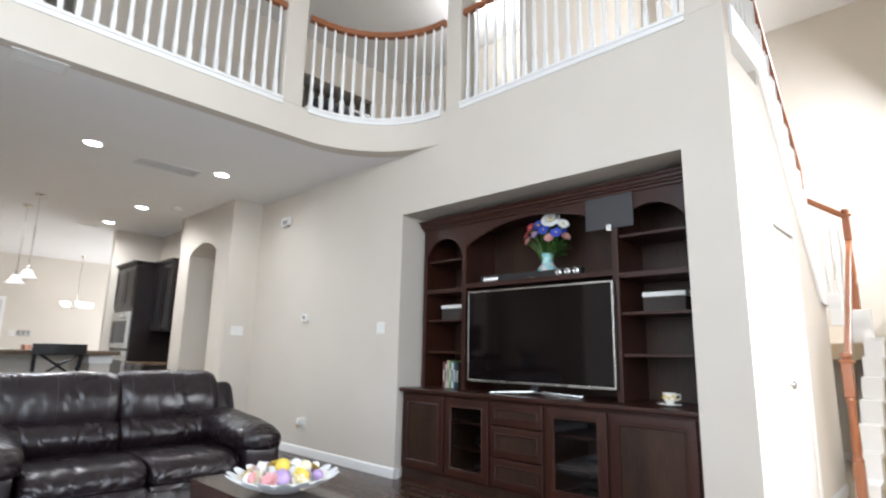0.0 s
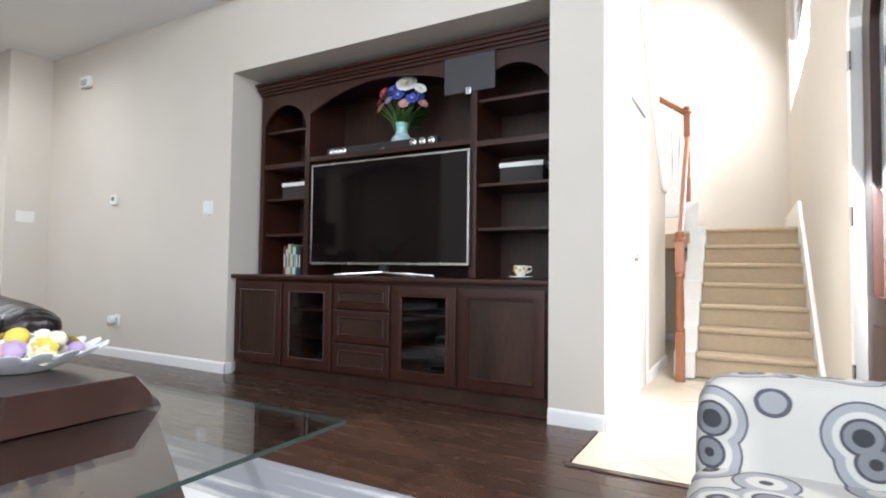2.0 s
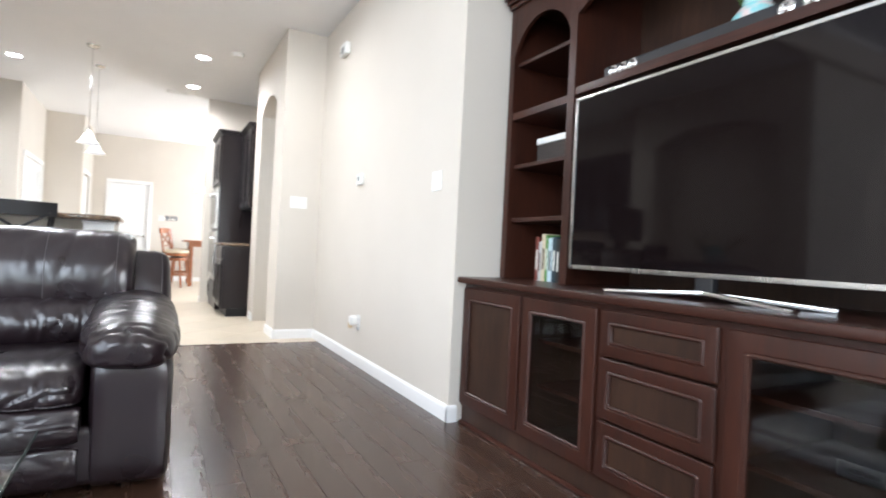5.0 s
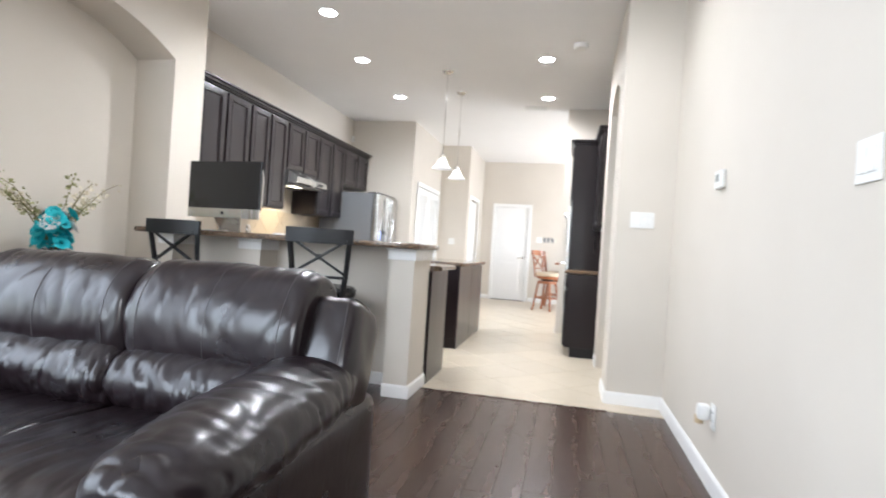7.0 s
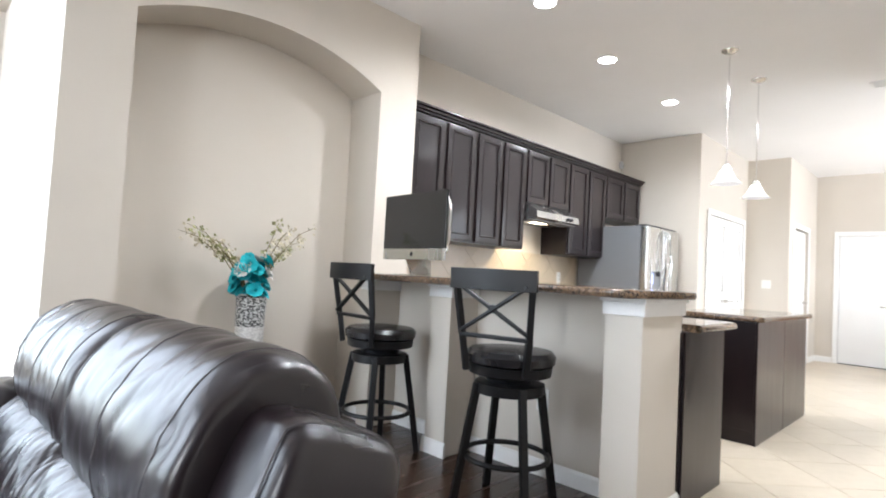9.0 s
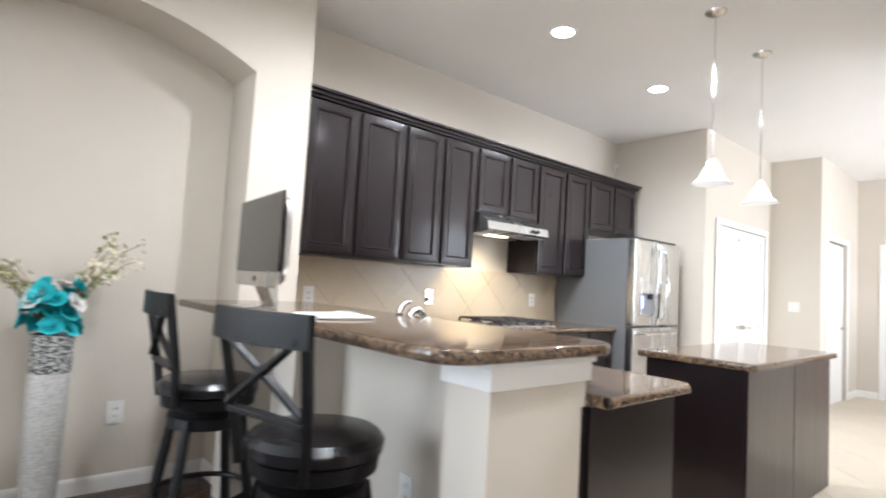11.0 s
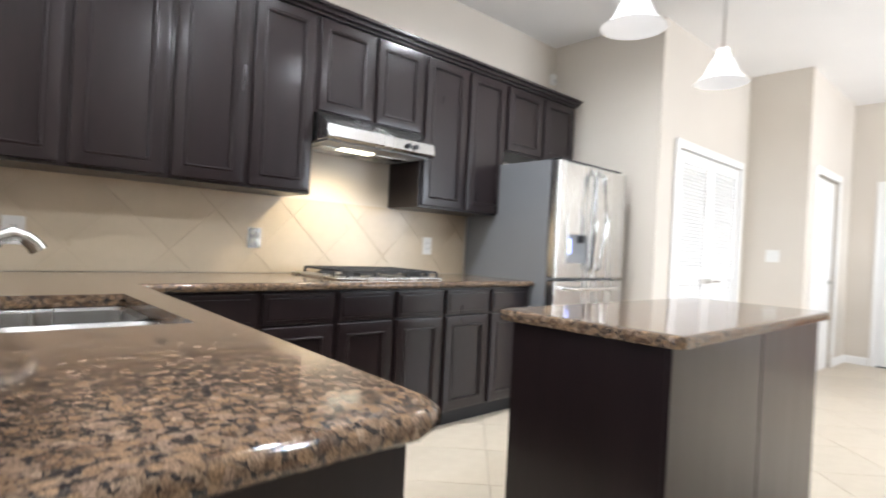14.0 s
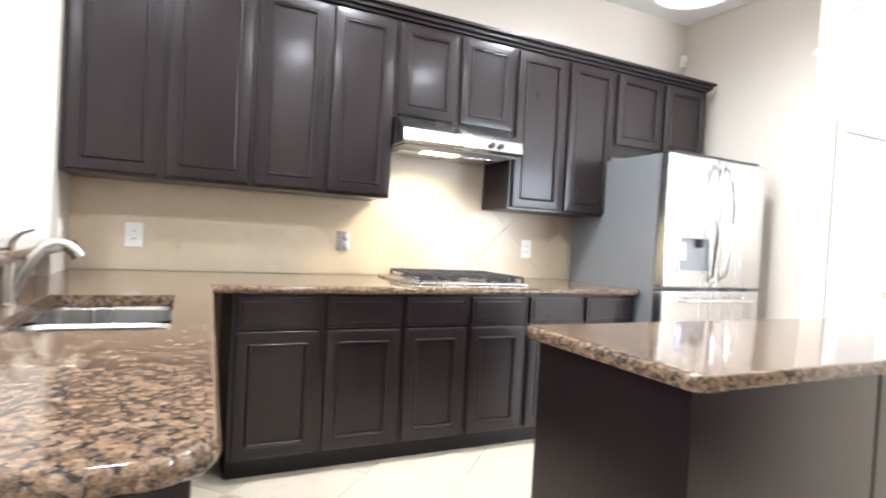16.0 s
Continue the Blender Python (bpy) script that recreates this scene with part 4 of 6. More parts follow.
for x0, x1 in ((-3.218, -2.722), (-2.238, -1.742)):
    for z in (0.32, 0.53):
        part("inner_shelf", box(x0, MF + 0.08, z, x1, MB - 0.03, z + 0.018, 0.002), CHERRY_H, mc)
# dark electronics behind the glass
for x, z, w, h in ((-3.1, 0.338, 0.26, 0.07), (-2.05, 0.338, 0.22, 0.05), (-2.1, 0.122, 0.28, 0.09), (-3.12, 0.122, 0.3, 0.06)):
    e = thing("media_player", "black electronics box behind the cabinet glass", "electronics", x, 3.75, z)
    part("body", box(0, 0, 0, w, 0.22, h, 0.006), PLASTIC_K, e)
    part("display", box(0.03, -0.002, h * 0.4, w * 0.5, 0.002, h * 0.7), SCREEN, e)

hu = thing("bookcase_hutch", "dark cherry wall unit with arched bays and shelves", "bookcase")
HF = 3.70
B = [(-3.70, -3.245), (-3.195, -1.765), (-1.715, -1.2)]
part("back_panel", box(MX0 + 0.03, MB - 0.015, 0.80, MX1 - 0.03, MB, 2.33), CHERRY_IN, hu, "dark stained back panel")
for x0, x1 in ((-3.745, -3.70), (-3.245, -3.195), (-1.765, -1.715), (-1.2, -1.155)):
    part("upright", box(x0, HF, 0.80, x1, MB - 0.016, 2.3, 0.003), CHERRY, hu)
for (x0, x1), sp, rise in ((B[0], 2.03, 0.17), (B[1], 2.09, 0.18), (B[2], 2.03, 0.17)):
    out = [(x0, 2.3), (x0, sp)] + arch_points(x0, x1, sp, rise)[1:-1] + [(x1, sp), (x1, 2.3)]
    part("arched_header", prism(out, "y", HF + 0.002, HF + 0.024), CHERRY, hu)
part("top_panel", box(-3.745, HF, 2.3, -1.155, MB - 0.016, 2.33), CHERRY, hu)
cr = bmesh.new()
for a, (z0, z1) in enumerate(((2.30, 2.325), (2.325, 2.345), (2.345, 2.375), (2.375, 2.395))):
    bm_box(cr, -3.75 - 0.006 * a, HF - 0.015 - 0.016 * a, z0, -1.15 + 0.003 * a, HF + 0.1, z1, 0.004)
part("crown", cr, CHERRY_H, hu, "stepped dark crown moulding")
for x0, x1 in (B[0], B[2]):
    for z, t in ((2.0, 0.022), (1.715, 0.04), (1.43, 0.022), (1.135, 0.022)):
        part("shelf", box(x0, HF + (0.004 if t > 0.03 else 0.03), z - t, x1, MB - 0.017, z, 0.003), CHERRY_H, hu)
part("bridge_shelf", box(B[1][0], HF + 0.004, 1.70, B[1][1], MB - 0.017, 1.74, 0.003), CHERRY_H, hu)

# television
tv = thing("television", "large flat television with thin silver bezel on a crossed chrome stand", "television", -2.437, 3.66, 0.80)
TW, TH, TZ = 1.378, 0.772, 0.085
part("housing", box(-TW / 2, 0.006, TZ, TW / 2, 0.045, TZ + TH, 0.006), PLASTIC_K, tv)
part("screen", box(-TW / 2 + 0.012, -0.002, TZ + 0.014, TW / 2 - 0.012, 0.008, TZ + TH - 0.012), SCREEN, tv, "black glossy switched-off screen")
part("bezel", boxes((-TW / 2 - 0.002, -0.006, TZ, -TW / 2 + 0.012, 0.02, TZ + TH), (TW / 2 - 0.012, -0.006, TZ, TW / 2 + 0.002, 0.02, TZ + TH), (-TW / 2, -0.006, TZ - 0.004, TW / 2, 0.02, TZ + 0.014), (-TW / 2, -0.006, TZ + TH - 0.012, TW / 2, 0.02, TZ + TH + 0.002), bevel=0.002), STEEL, tv, "thin brushed silver bezel")
part("stand_neck", box(-0.035, -0.002, 0.025, 0.035, 0.03, TZ + 0.01, 0.006), PLASTIC_K, tv)
for sx, sy in ((-1, -1), (1, -1), (-1, 1), (1, 1)):
    part("stand_leg", bar((0, 0.01, 0.03), (sx * 0.36, 0.01 + sy * 0.11, 0.008), 0.03, 0.014, 0.003), CHROME, tv)

sb = thing("soundbar", "black soundbar with exposed silver drivers on the bridge shelf", "soundbar", -2.5, 3.75, 1.74)
part("body", box(-0.56, 0, 0, 0.45, 0.07, 0.062, 0.008), PLASTIC_K, sb)
for x in (-0.5, -0.445, -0.39, 0.25, 0.33, 0.405):
    o = part("driver", lathe([(0.026, 0), (0.026, 0.004), (0.02, 0.006), (0.011, 0.001), (0.008, 0.004), (0, 0.005)], 18), CHROME, sb, "round silver driver")
    o.matrix_basis = pose(x, -0.0005, 0.031, 90)
part("badge", box(-0.03, -0.002, 0.012, 0.0, 0.001, 0.018), STEEL, sb)

# flowers in the vase
PETAL = {k: mat("petal_" + k, c, 0.7, other=tuple(v * 0.75 for v in c), fine=40, bump=0.1) for k, c in
         {"white": (0.85, 0.84, 0.80), "blue": (0.06, 0.10, 0.55), "red": (0.50, 0.06, 0.10), "pink": (0.62, 0.30, 0.30), "teal": (0.03, 0.50, 0.56), "cream": (0.75, 0.68, 0.5), "purple": (0.42, 0.30, 0.52), "yellow": (0.75, 0.55, 0.08), "tan": (0.55, 0.42, 0.26)}.items()}
LEAF = mat("leaf_green", (0.10, 0.22, 0.035), 0.6, other=(0.05, 0.13, 0.02), fine=30, bump=0.1)
STEM = mat("twig", (0.18, 0.15, 0.06), 0.8, fine=50, bump=0.1)
rnd = random.Random(7)


def petals(bm, c, n, r, w, tilt, up=Vector((0, 0, 1)), layers=1):
    """Adds petals round a centre: each a bent, pointed leaf of 6 faces."""
    z = up.normalized()
    x = z.orthogonal().normalized()
    y = z.cross(x)
    for lay in range(layers):
        rr, tl = r * (1 - 0.25 * lay), tilt + 25 * lay
        for k in range(n):
            a = 2 * math.pi * (k + 0.5 * lay) / n + rnd.uniform(-0.1, 0.1)
            d = x * math.cos(a) + y * math.sin(a)
            s = z.cross(d)
            pts = []
            for u, ww in ((0.08, 0.3), (0.45, 0.9), (0.8, 1.0), (1.0, 0.35)):
                p = Vector(c) + d * rr * u * math.cos(radians(tl)) + z * (rr * u * math.sin(radians(tl)) - 0.12 * rr * u * u)
                pts.append((bm.verts.new(p - s * w * ww), bm.verts.new(p + s * w * ww)))
            for a1, b1 in zip(pts, pts[1:]):
                bm.faces.new((a1[0], a1[1], b1[1], b1[0]))


def flower(parent, name, c, color, n, r, w, tilt, up, layers=2, eye="yellow"):
    bm = bmesh.new()
    petals(bm, c, n, r, w, tilt, up, layers)
    f = part(name, bm, PETAL[color], parent, smooth=60)
    e = bmesh.new()
    bmesh.ops.create_icosphere(e, subdivisions=1, radius=r * 0.22, matrix=Matrix.Translation(Vector(c) + up.normalized() * r * 0.1))
    part("flower_eye", e, PETAL[eye], f)
    return f


def ceramic(name, a, b, c):
    return mat(name, a, 0.18, other=b, fine=18, big=9, width=0.06, bump=0.05, coat=0.5)


vase = thing("vase", "small pastel blue and pink ceramic vase with a full bouquet", "vase", -2.42, 3.86, 1.74)
part("body", lathe([(0.04, 0), (0.055, 0.005), (0.085, 0.05), (0.082, 0.09), (0.05, 0.13), (0.04, 0.17), (0.052, 0.215), (0.046, 0.215), (0.034, 0.17)], 24), ceramic("pastel_glaze", (0.60, 0.48, 0.46), (0.22, 0.50, 0.52), 0), vase, "pastel swirled glaze")
part("neck_band", lathe([(0.0505, 0.13), (0.041, 0.17), (0.053, 0.214)], 24, cap=False), ceramic("teal_glaze", (0.18, 0.46, 0.47), (0.35, 0.58, 0.56), 0), vase, "teal glazed neck")
bq = thing("bouquet", "artificial bouquet of white, blue and red flowers in the vase", "flowers", -2.42, 3.86, 1.89)
heads = [("white", (0.07, -0.05, 0.34), 16, 0.085), ("blue", (-0.05, -0.05, 0.31), 9, 0.062), ("blue", (0.13, -0.07, 0.22), 9, 0.05), ("red", (-0.17, -0.05, 0.24), 8, 0.05), ("red", (-0.15, -0.03, 0.27), 9, 0.06), ("pink", (-0.15, -0.06, 0.19), 8, 0.05), ("pink", (-0.11, 0.0, 0.33), 9, 0.05), ("blue", (0.14, 0.0, 0.26), 9, 0.05), ("pink", (0.17, 0.02, 0.20), 8, 0.045), ("white", (0.0, 0.02, 0.36), 10, 0.045), ("purple", (-0.07, -0.08, 0.23), 8, 0.04), ("blue", (0.03, -0.1, 0.25), 9, 0.05), ("red", (-0.2, -0.02, 0.18), 8, 0.045), ("white", (0.19, -0.05, 0.29), 10, 0.05), ("pink", (0.08, -0.1, 0.18), 8, 0.045), ("red", (-0.1, -0.1, 0.29), 8, 0.045), ("white", (-0.19, 0.02, 0.31), 9, 0.04)]
for col, c, n, r in heads:
    up = Vector((c[0] * 2.5, c[1] * 3 - 0.35, 0.35))
    flower(bq, "flower_head", c, col, n, r, r * 0.26, 12, up)
    part("stem", tube([(c[0] * 0.12, 0, -0.06), (c[0] * 0.5, c[1] * 0.4, c[2] * 0.55), c], 0.003, 5), LEAF, bq)
lv = bmesh.new()
for k in range(90):
    a = rnd.uniform(0, 6.28)
    base = Vector((0.02 * math.cos(a), 0.02 * math.sin(a), 0.03))
    petals(lv, base + Vector((0.03 * math.cos(a), 0.03 * math.sin(a), rnd.uniform(0, 0.13))), 1, rnd.uniform(0.11, 0.19), 0.032, rnd.uniform(30, 75), Vector((math.cos(a) * 0.3, math.sin(a) * 0.3, 1)))
part("leaves", lv, LEAF, bq, smooth=60)

# antenna, boxes, books, cup
an = thing("indoor_antenna", "flat charcoal antenna panel clipped to the bookcase", "antenna", -1.77, 3.685, 2.06)
part("panel", box(-0.19, 0, -0.01, 0.19, 0.008, 0.24, 0.004), mat("charcoal_plastic", (0.045, 0.044, 0.046), 0.6, bump=0.05), an)
part("clip", box(-0.02, -0.012, -0.03, 0.02, 0.012, 0.02, 0.004), CHROME, an)
WICKER = mat("dark_woven", (0.05, 0.04, 0.034), 0.8, other=(0.018, 0.014, 0.012), fine=120, big=60, bump=0.6, deep=0.003)
for x, w in ((-3.46, 0.26), (-1.44, 0.3)):
    b = thing("storage_box", "dark woven storage box with a white liner rim", "box", x, 3.8, 1.43)
    part("body", box(-w / 2, 0, 0, w / 2, 0.26, 0.105, 0.006), WICKER, b)
    part("rim", box(-w / 2 - 0.004, -0.004, 0.106, w / 2 + 0.004, 0.264, 0.14, 0.005), PLASTIC_W, b, "white cloth rim")
SPINES = [("red_brown", (0.16, 0.04, 0.03), 0.028, 0.235), ("striped", (0.5, 0.5, 0.48), 0.022, 0.21), ("cream", (0.62, 0.52, 0.36), 0.03, 0.25), ("green", (0.10, 0.24, 0.06), 0.022, 0.245), ("light", (0.50, 0.62, 0.66), 0.032, 0.23), ("dark", (0.03, 0.05, 0.06), 0.03, 0.235), ("black", (0.02, 0.02, 0.02), 0.028, 0.225)]
PAGES = mat("book_pages", (0.62, 0.57, 0.46), 0.9, stretch=(8, 1, 1), fine=200)
x = -3.56
for name, c, w, h in SPINES:
    bk = thing("book", "upright hardback book with a %s spine" % name.replace("_", "-"), "book", x, 3.80, 0.80, group="books on the cabinet top")
    cover = mat("cover_" + name, c, 0.5, other=tuple(v * 0.8 for v in c), bump=0.05)
    part("cover", boxes((0, 0, 0, w, 0.004, h), (0, 0.004, 0, 0.003, 0.17, h), (w - 0.003, 0.004, 0, w, 0.17, h), bevel=0.0008), cover, bk)
    part("pages", box(0.003, 0.0045, 0.004, w - 0.003, 0.165, h - 0.004), PAGES, bk)
    part("title_bar", box(w * 0.3, -0.001, h * 0.25, w * 0.7, 0.002, h * 0.7), mat("ink_" + name, (0.7, 0.68, 0.6) if sum(c) < 0.6 else (0.08, 0.06, 0.05), 0.6), bk)
    x += w + 0.001
CHINA = mat("china", (0.80, 0.78, 0.72), 0.15, other=(0.78, 0.75, 0.66), coat=0.5, bump=0)
tc = thing("teacup", "white china teacup with yellow flowers on its saucer", "cup", -1.39, 3.68, 0.80)
part("saucer", lathe([(0.03, 0), (0.035, 0.003), (0.078, 0.014), (0.076, 0.018), (0.03, 0.008), (0, 0.008)], 24), CHINA, tc)
part("cup", lathe([(0.022, 0.009), (0.026, 0.014), (0.024, 0.02), (0.04, 0.045), (0.046, 0.085), (0.043, 0.085), (0.036, 0.045), (0, 0.025)], 24), CHINA, tc)
part("cup_handle", tube([(0.043, 0, 0.075), (0.068, 0, 0.078), (0.07, 0, 0.055), (0.042, 0, 0.04)], 0.005, 8), CHINA, tc)
bm = bmesh.new()
for k in range(5):
    a = radians(-140 + k * 32)
    bmesh.ops.create_icosphere(bm, subdivisions=1, radius=0.011, matrix=Matrix.Translation((0.0405 * math.cos(a), 0.0405 * math.sin(a), 0.055 + 0.012 * (k % 2))))
part("painted_flowers", bm, PETAL["yellow"], tc, "yellow painted flowers")

# wall plates and devices on the media wall
def plate(name, label, m, w, h, toggles=1, kind="switch"):
    """A wall plate, front towards -y, centred on its pose."""
    p = thing(name, label, "wall plate")
    p.matrix_world = m
    part("cover_plate", box(-w / 2, -0.007, -h / 2, w / 2, -0.001, h / 2, 0.0025), PLASTIC_W, p)
    for k in range(toggles):
        x = (k - (toggles - 1) / 2) * 0.046
        if kind == "switch":
            part("rocker", box(x - 0.016, -0.011, -0.033, x + 0.016, -0.006, 0.033, 0.002), PLASTIC_W, p)
        else:
            for z in (-0.02, 0.02):
                part("socket", box(x - 0.016, -0.009, z - 0.014, x + 0.016, -0.006, z + 0.014, 0.004), PLASTIC_W, p)
                part("slot", boxes((x - 0.008, -0.0095, z - 0.005, x - 0.005, -0.0085, z + 0.006), (x + 0.005, -0.0095, z - 0.005, x + 0.008, -0.0085, z + 0.006)), PLASTIC_K, p)
    return p


plate("light_switch", "white double rocker switch on the beige wall", pose(-4.06, YT, 1.345), 0.118, 0.115, 2)
plate("light_switch", "white triple rocker switch on the hall wall end", pose(-6.65, YH + 0.18, 1.35, 0, 0, 90), 0.165, 0.115, 3)
ou = plate("wall_outlet", "white outlet with a plugged-in air freshener", pose(-5.3, YT, 0.34), 0.075, 0.118, 1, "outlet")
af = thing("air_freshener", "small white and tan plug-in air freshener on the outlet", "air freshener", -5.33, YT - 0.01, 0.34)
part("body", cushion(-0.03, -0.06, -0.025, 0.03, -0.001, 0.05, 0.1, 0, nseg=4), PLASTIC_W, af)
part("bottle", lathe([(0.012, -0.05), (0.02, -0.045), (0.02, -0.01), (0.008, 0.0)], 12, -0.015, -0.045), PETAL["tan"], af)
th = thing("thermostat", "white wall thermostat with a small grey screen", "thermostat", -5.40, YT, 1.48)
part("body", box(-0.055, -0.028, -0.045, 0.055, -0.001, 0.045, 0.008), PLASTIC_W, th)
part("display", box(-0.03, -0.0295, -0.012, 0.02, -0.027, 0.026), mat("lcd_grey", (0.16, 0.18, 0.17), 0.3), th)
al = thing("alarm_siren", "white plastic alarm box high on the wall", "alarm", -5.95, YT, 2.70)
part("body", box(-0.085, -0.05, -0.055, 0.085, -0.001, 0.055, 0.012), PLASTIC_W, al)
part("grille", boxes(*[(-0.05, -0.0515, -0.04 + k * 0.012, 0.05, -0.049, -0.034 + k * 0.012) for k in range(5)]), PLASTIC_K, al)

# ---- loveseat ----
THREAD = mat("stitched_leather_seam", (0.055, 0.048, 0.05), 0.5, bump=0.1)
so = thing("loveseat", "dark brown leather reclining loveseat with pillowed arms", "sofa")
SXB, SXF, SYA, SYB = -4.52, -3.42, 0.34, 2.07
part("base", box(SXB + 0.05, SYA + 0.05, 0.05, SXF + 0.10 - 0.12, SYB - 0.05, 0.26, 0.03, 3), LEATHER, so)
part("back_shell", cushion(SXB, SYA + 0.09, 0.06, SXB + 0.24, SYB - 0.09, 0.80, 0.05, 0.004, 3.1), LEATHER, so)
AW = 0.30
ym = 1.235
LEAN = pose(-4.235, 0, 0.765, 0, -17, 0)
PILLOW = [LEAN @ Vector((x, 0, z)) for x, z in ((0.04, -0.205), (0.125, -0.16), (0.165, -0.05), (0.155, 0.06), (0.10, 0.15), (0.01, 0.19), (-0.09, 0.165), (-0.15, 0.07), (-0.16, -0.08), (-0.09, -0.2))]
PILLOW = [(p.x, p.z) for p in PILLOW]
LUMBAR = [(-4.15, 0.40), (-4.04, 0.44), (-3.985, 0.53), (-4.02, 0.615), (-4.11, 0.665), (-4.23, 0.68), (-4.34, 0.60), (-4.34, 0.46), (-4.25, 0.40)]
SEAT = [(-4.20, 0.435), (-3.98, 0.462), (-3.72, 0.475), (-3.53, 0.468), (-3.44, 0.435), (-3.405, 0.385), (-3.425, 0.338), (-3.52, 0.325), (-3.85, 0.32), (-4.18, 0.33)]
ROLL = [(-3.43, 0.335), (-3.40, 0.305), (-3.388, 0.265), (-3.40, 0.222), (-3.44, 0.205), (-3.52, 0.22), (-3.53, 0.30)]
KICK = [(-3.44, 0.20), (-3.415, 0.17), (-3.405, 0.12), (-3.42, 0.07), (-3.46, 0.05), (-3.54, 0.06), (-3.54, 0.18)]
for k, (y0, y1) in enumerate(((SYA + AW - 0.02, ym), (ym, SYB - AW + 0.02))):
    part("footrest_panel", stuffed(KICK, y0 + 0.004, y1 - 0.004, 14, folds(31 + k, 7, 1.0, 0.003)), LEATHER, so)
    part("footrest_roll", stuffed(ROLL, y0 + 0.004, y1 - 0.004, 14, folds(21 + k, 9, 1.2, 0.004)), LEATHER, so)
    seat_fold = folds(11 + k, 13, 0.9, 0.009, 0.35)
    sc = part("seat_cushion", stuffed(SEAT, y0 + 0.003, y1 - 0.003, 12, seat_fold, 110), LEATHER, so, "wrinkled leather seat cushion")
    part("seam", seam_along(SEAT, y0 + 0.003, y1 - 0.003, 12, seat_fold, 0.6), THREAD, sc, "pale stitched seam")
    ya, yb = (y0 - 0.06, y1 + 0.004) if k == 0 else (y0 - 0.004, y1 + 0.06)
    part("lumbar_cushion", stuffed(LUMBAR, ya, yb, 9, folds(41 + 3 * k, 11, 0.8, 0.009, 0.5), 120), LEATHER, so, "gathered leather lumbar cushion")
    ya, yb = (y0 - 0.12, y1 + 0.008) if k == 0 else (y0 - 0.008, y1 + 0.12)
    fold = folds(51 + 7 * k, 7, 0.8, 0.005, 0.8, 0.007)
    bc = part("back_cushion", stuffed(PILLOW, ya, yb, 9, fold, 120), LEATHER, so, "plump headrest cushion")
    for u in (-0.78, 0.0, 0.78):
        part("seam", seam_round(PILLOW, ya, yb, 9, fold, u, 0.02, 0.72), THREAD, bc, "pale stitched seam")
ARM = [(-0.155, -0.055), (-0.172, 0.0), (-0.15, 0.06), (-0.085, 0.10), (0.0, 0.112), (0.085, 0.10), (0.15, 0.06), (0.172, 0.0), (0.155, -0.06), (0.08, -0.085), (-0.08, -0.085)]
for y0, y1, s in ((SYA, SYA + AW, -1), (SYB - AW, SYB, 1)):
    part("arm_body", cushion(-4.42, y0 + 0.03, 0.03, SXF + 0.0, y1 - (0.0 if s > 0 else 0.03), 0.52, 0.02, 0.003, 4.4, 12, 11), LEATHER, so)
    fold = folds(61 + s, 12, 0.9, 0.006, 0.5, 0.004)
    m = pose(-3.845, (y0 + y1) / 2, 0.555, -5, 0, -90)
    b = stuffed(ARM, -0.46, 0.50, 3.4, fold, 120)
    bmesh.ops.transform(b, matrix=m, verts=b.verts)
    pad = part("arm_pad", b, LEATHER, so, "gathered leather arm pad")
    b = seam_along(ARM, -0.46, 0.50, 3.4, fold, 0.0 if s > 0 else 0.72)
    bmesh.ops.transform(b, matrix=m, verts=b.verts)
    part("seam", b, THREAD, pad, "pale stitched seam")
    wing = (-0.14, y0 + 0.03, -0.21, 0.13, y1 - 0.005, 0.2, 0.10, 4.4)
    m = pose(-4.25, 0, 0.655, 0, -20, 0)
    b = cushion(*wing[:7], 0.006, 8.1 + s, 24, wing[7])
    bmesh.ops.transform(b, matrix=m, verts=b.verts)
    wg = part("wing", b, LEATHER, so)
    part("seam", seam_on(*wing, 0.7 * s, m), THREAD, wg, "pale stitched seam")
for x in (SXB + 0.12, SXF - 0.2):
    for y in (SYA + 0.15, SYB - 0.15):
        part("foot", lathe([(0.03, 0), (0.035, 0.06)], 12, x, y), PLASTIC_K, so)

# ---- coffee table, bowl, rug, chair ----
ct = thing("coffee_table", "glass coffee table with a dark wooden centre block and splayed leg", "table")
GX0, GX1, GY0, GY1, GZ = -2.95, -1.18, 0.93, 1.735, 0.41
BLK = mat("dark_walnut", (0.035, 0.012, 0.008), 0.25, other=(0.02, 0.008, 0.006), stretch=(0.15, 1, 1), fine=60, big=8, bump=0.04, coat=0.4)
gt = part("glass_top", box(GX0, GY0, GZ - 0.012, GX1, GY1, GZ, 0.003), GREEN_GLASS, ct, "clear glass top")
part("glass_edge", boxes((GX0, GY1 - 0.0015, GZ - 0.0115, GX1, GY1 + 0.0005, GZ - 0.0005), (GX1 - 0.0015, GY0, GZ - 0.0115, GX1 + 0.0005, GY1, GZ - 0.0005)), mat("polished_glass_edge", (0.03, 0.045, 0.04), 0.2, spec=0.3), gt)
part("centre_block", prism([(1.13, GZ + 0.002), (1.56, GZ + 0.002), (1.47, GZ + 0.11), (1.13, GZ + 0.11)], "x", -2.62, -1.78, 0.003), BLK, ct, "dark walnut block on the glass")
part("base", prism([(1.0, 0.016), (1.70, 0.016), (1.56, GZ - 0.014), (1.13, GZ - 0.014)], "x", -2.6, -1.82, 0.003), BLK, ct, "dark walnut splayed base")
bw = thing("petal_bowl", "white petal-edged bowl filled with dried flowers on the table block", "bowl", -2.14, 1.32, GZ + 0.112)
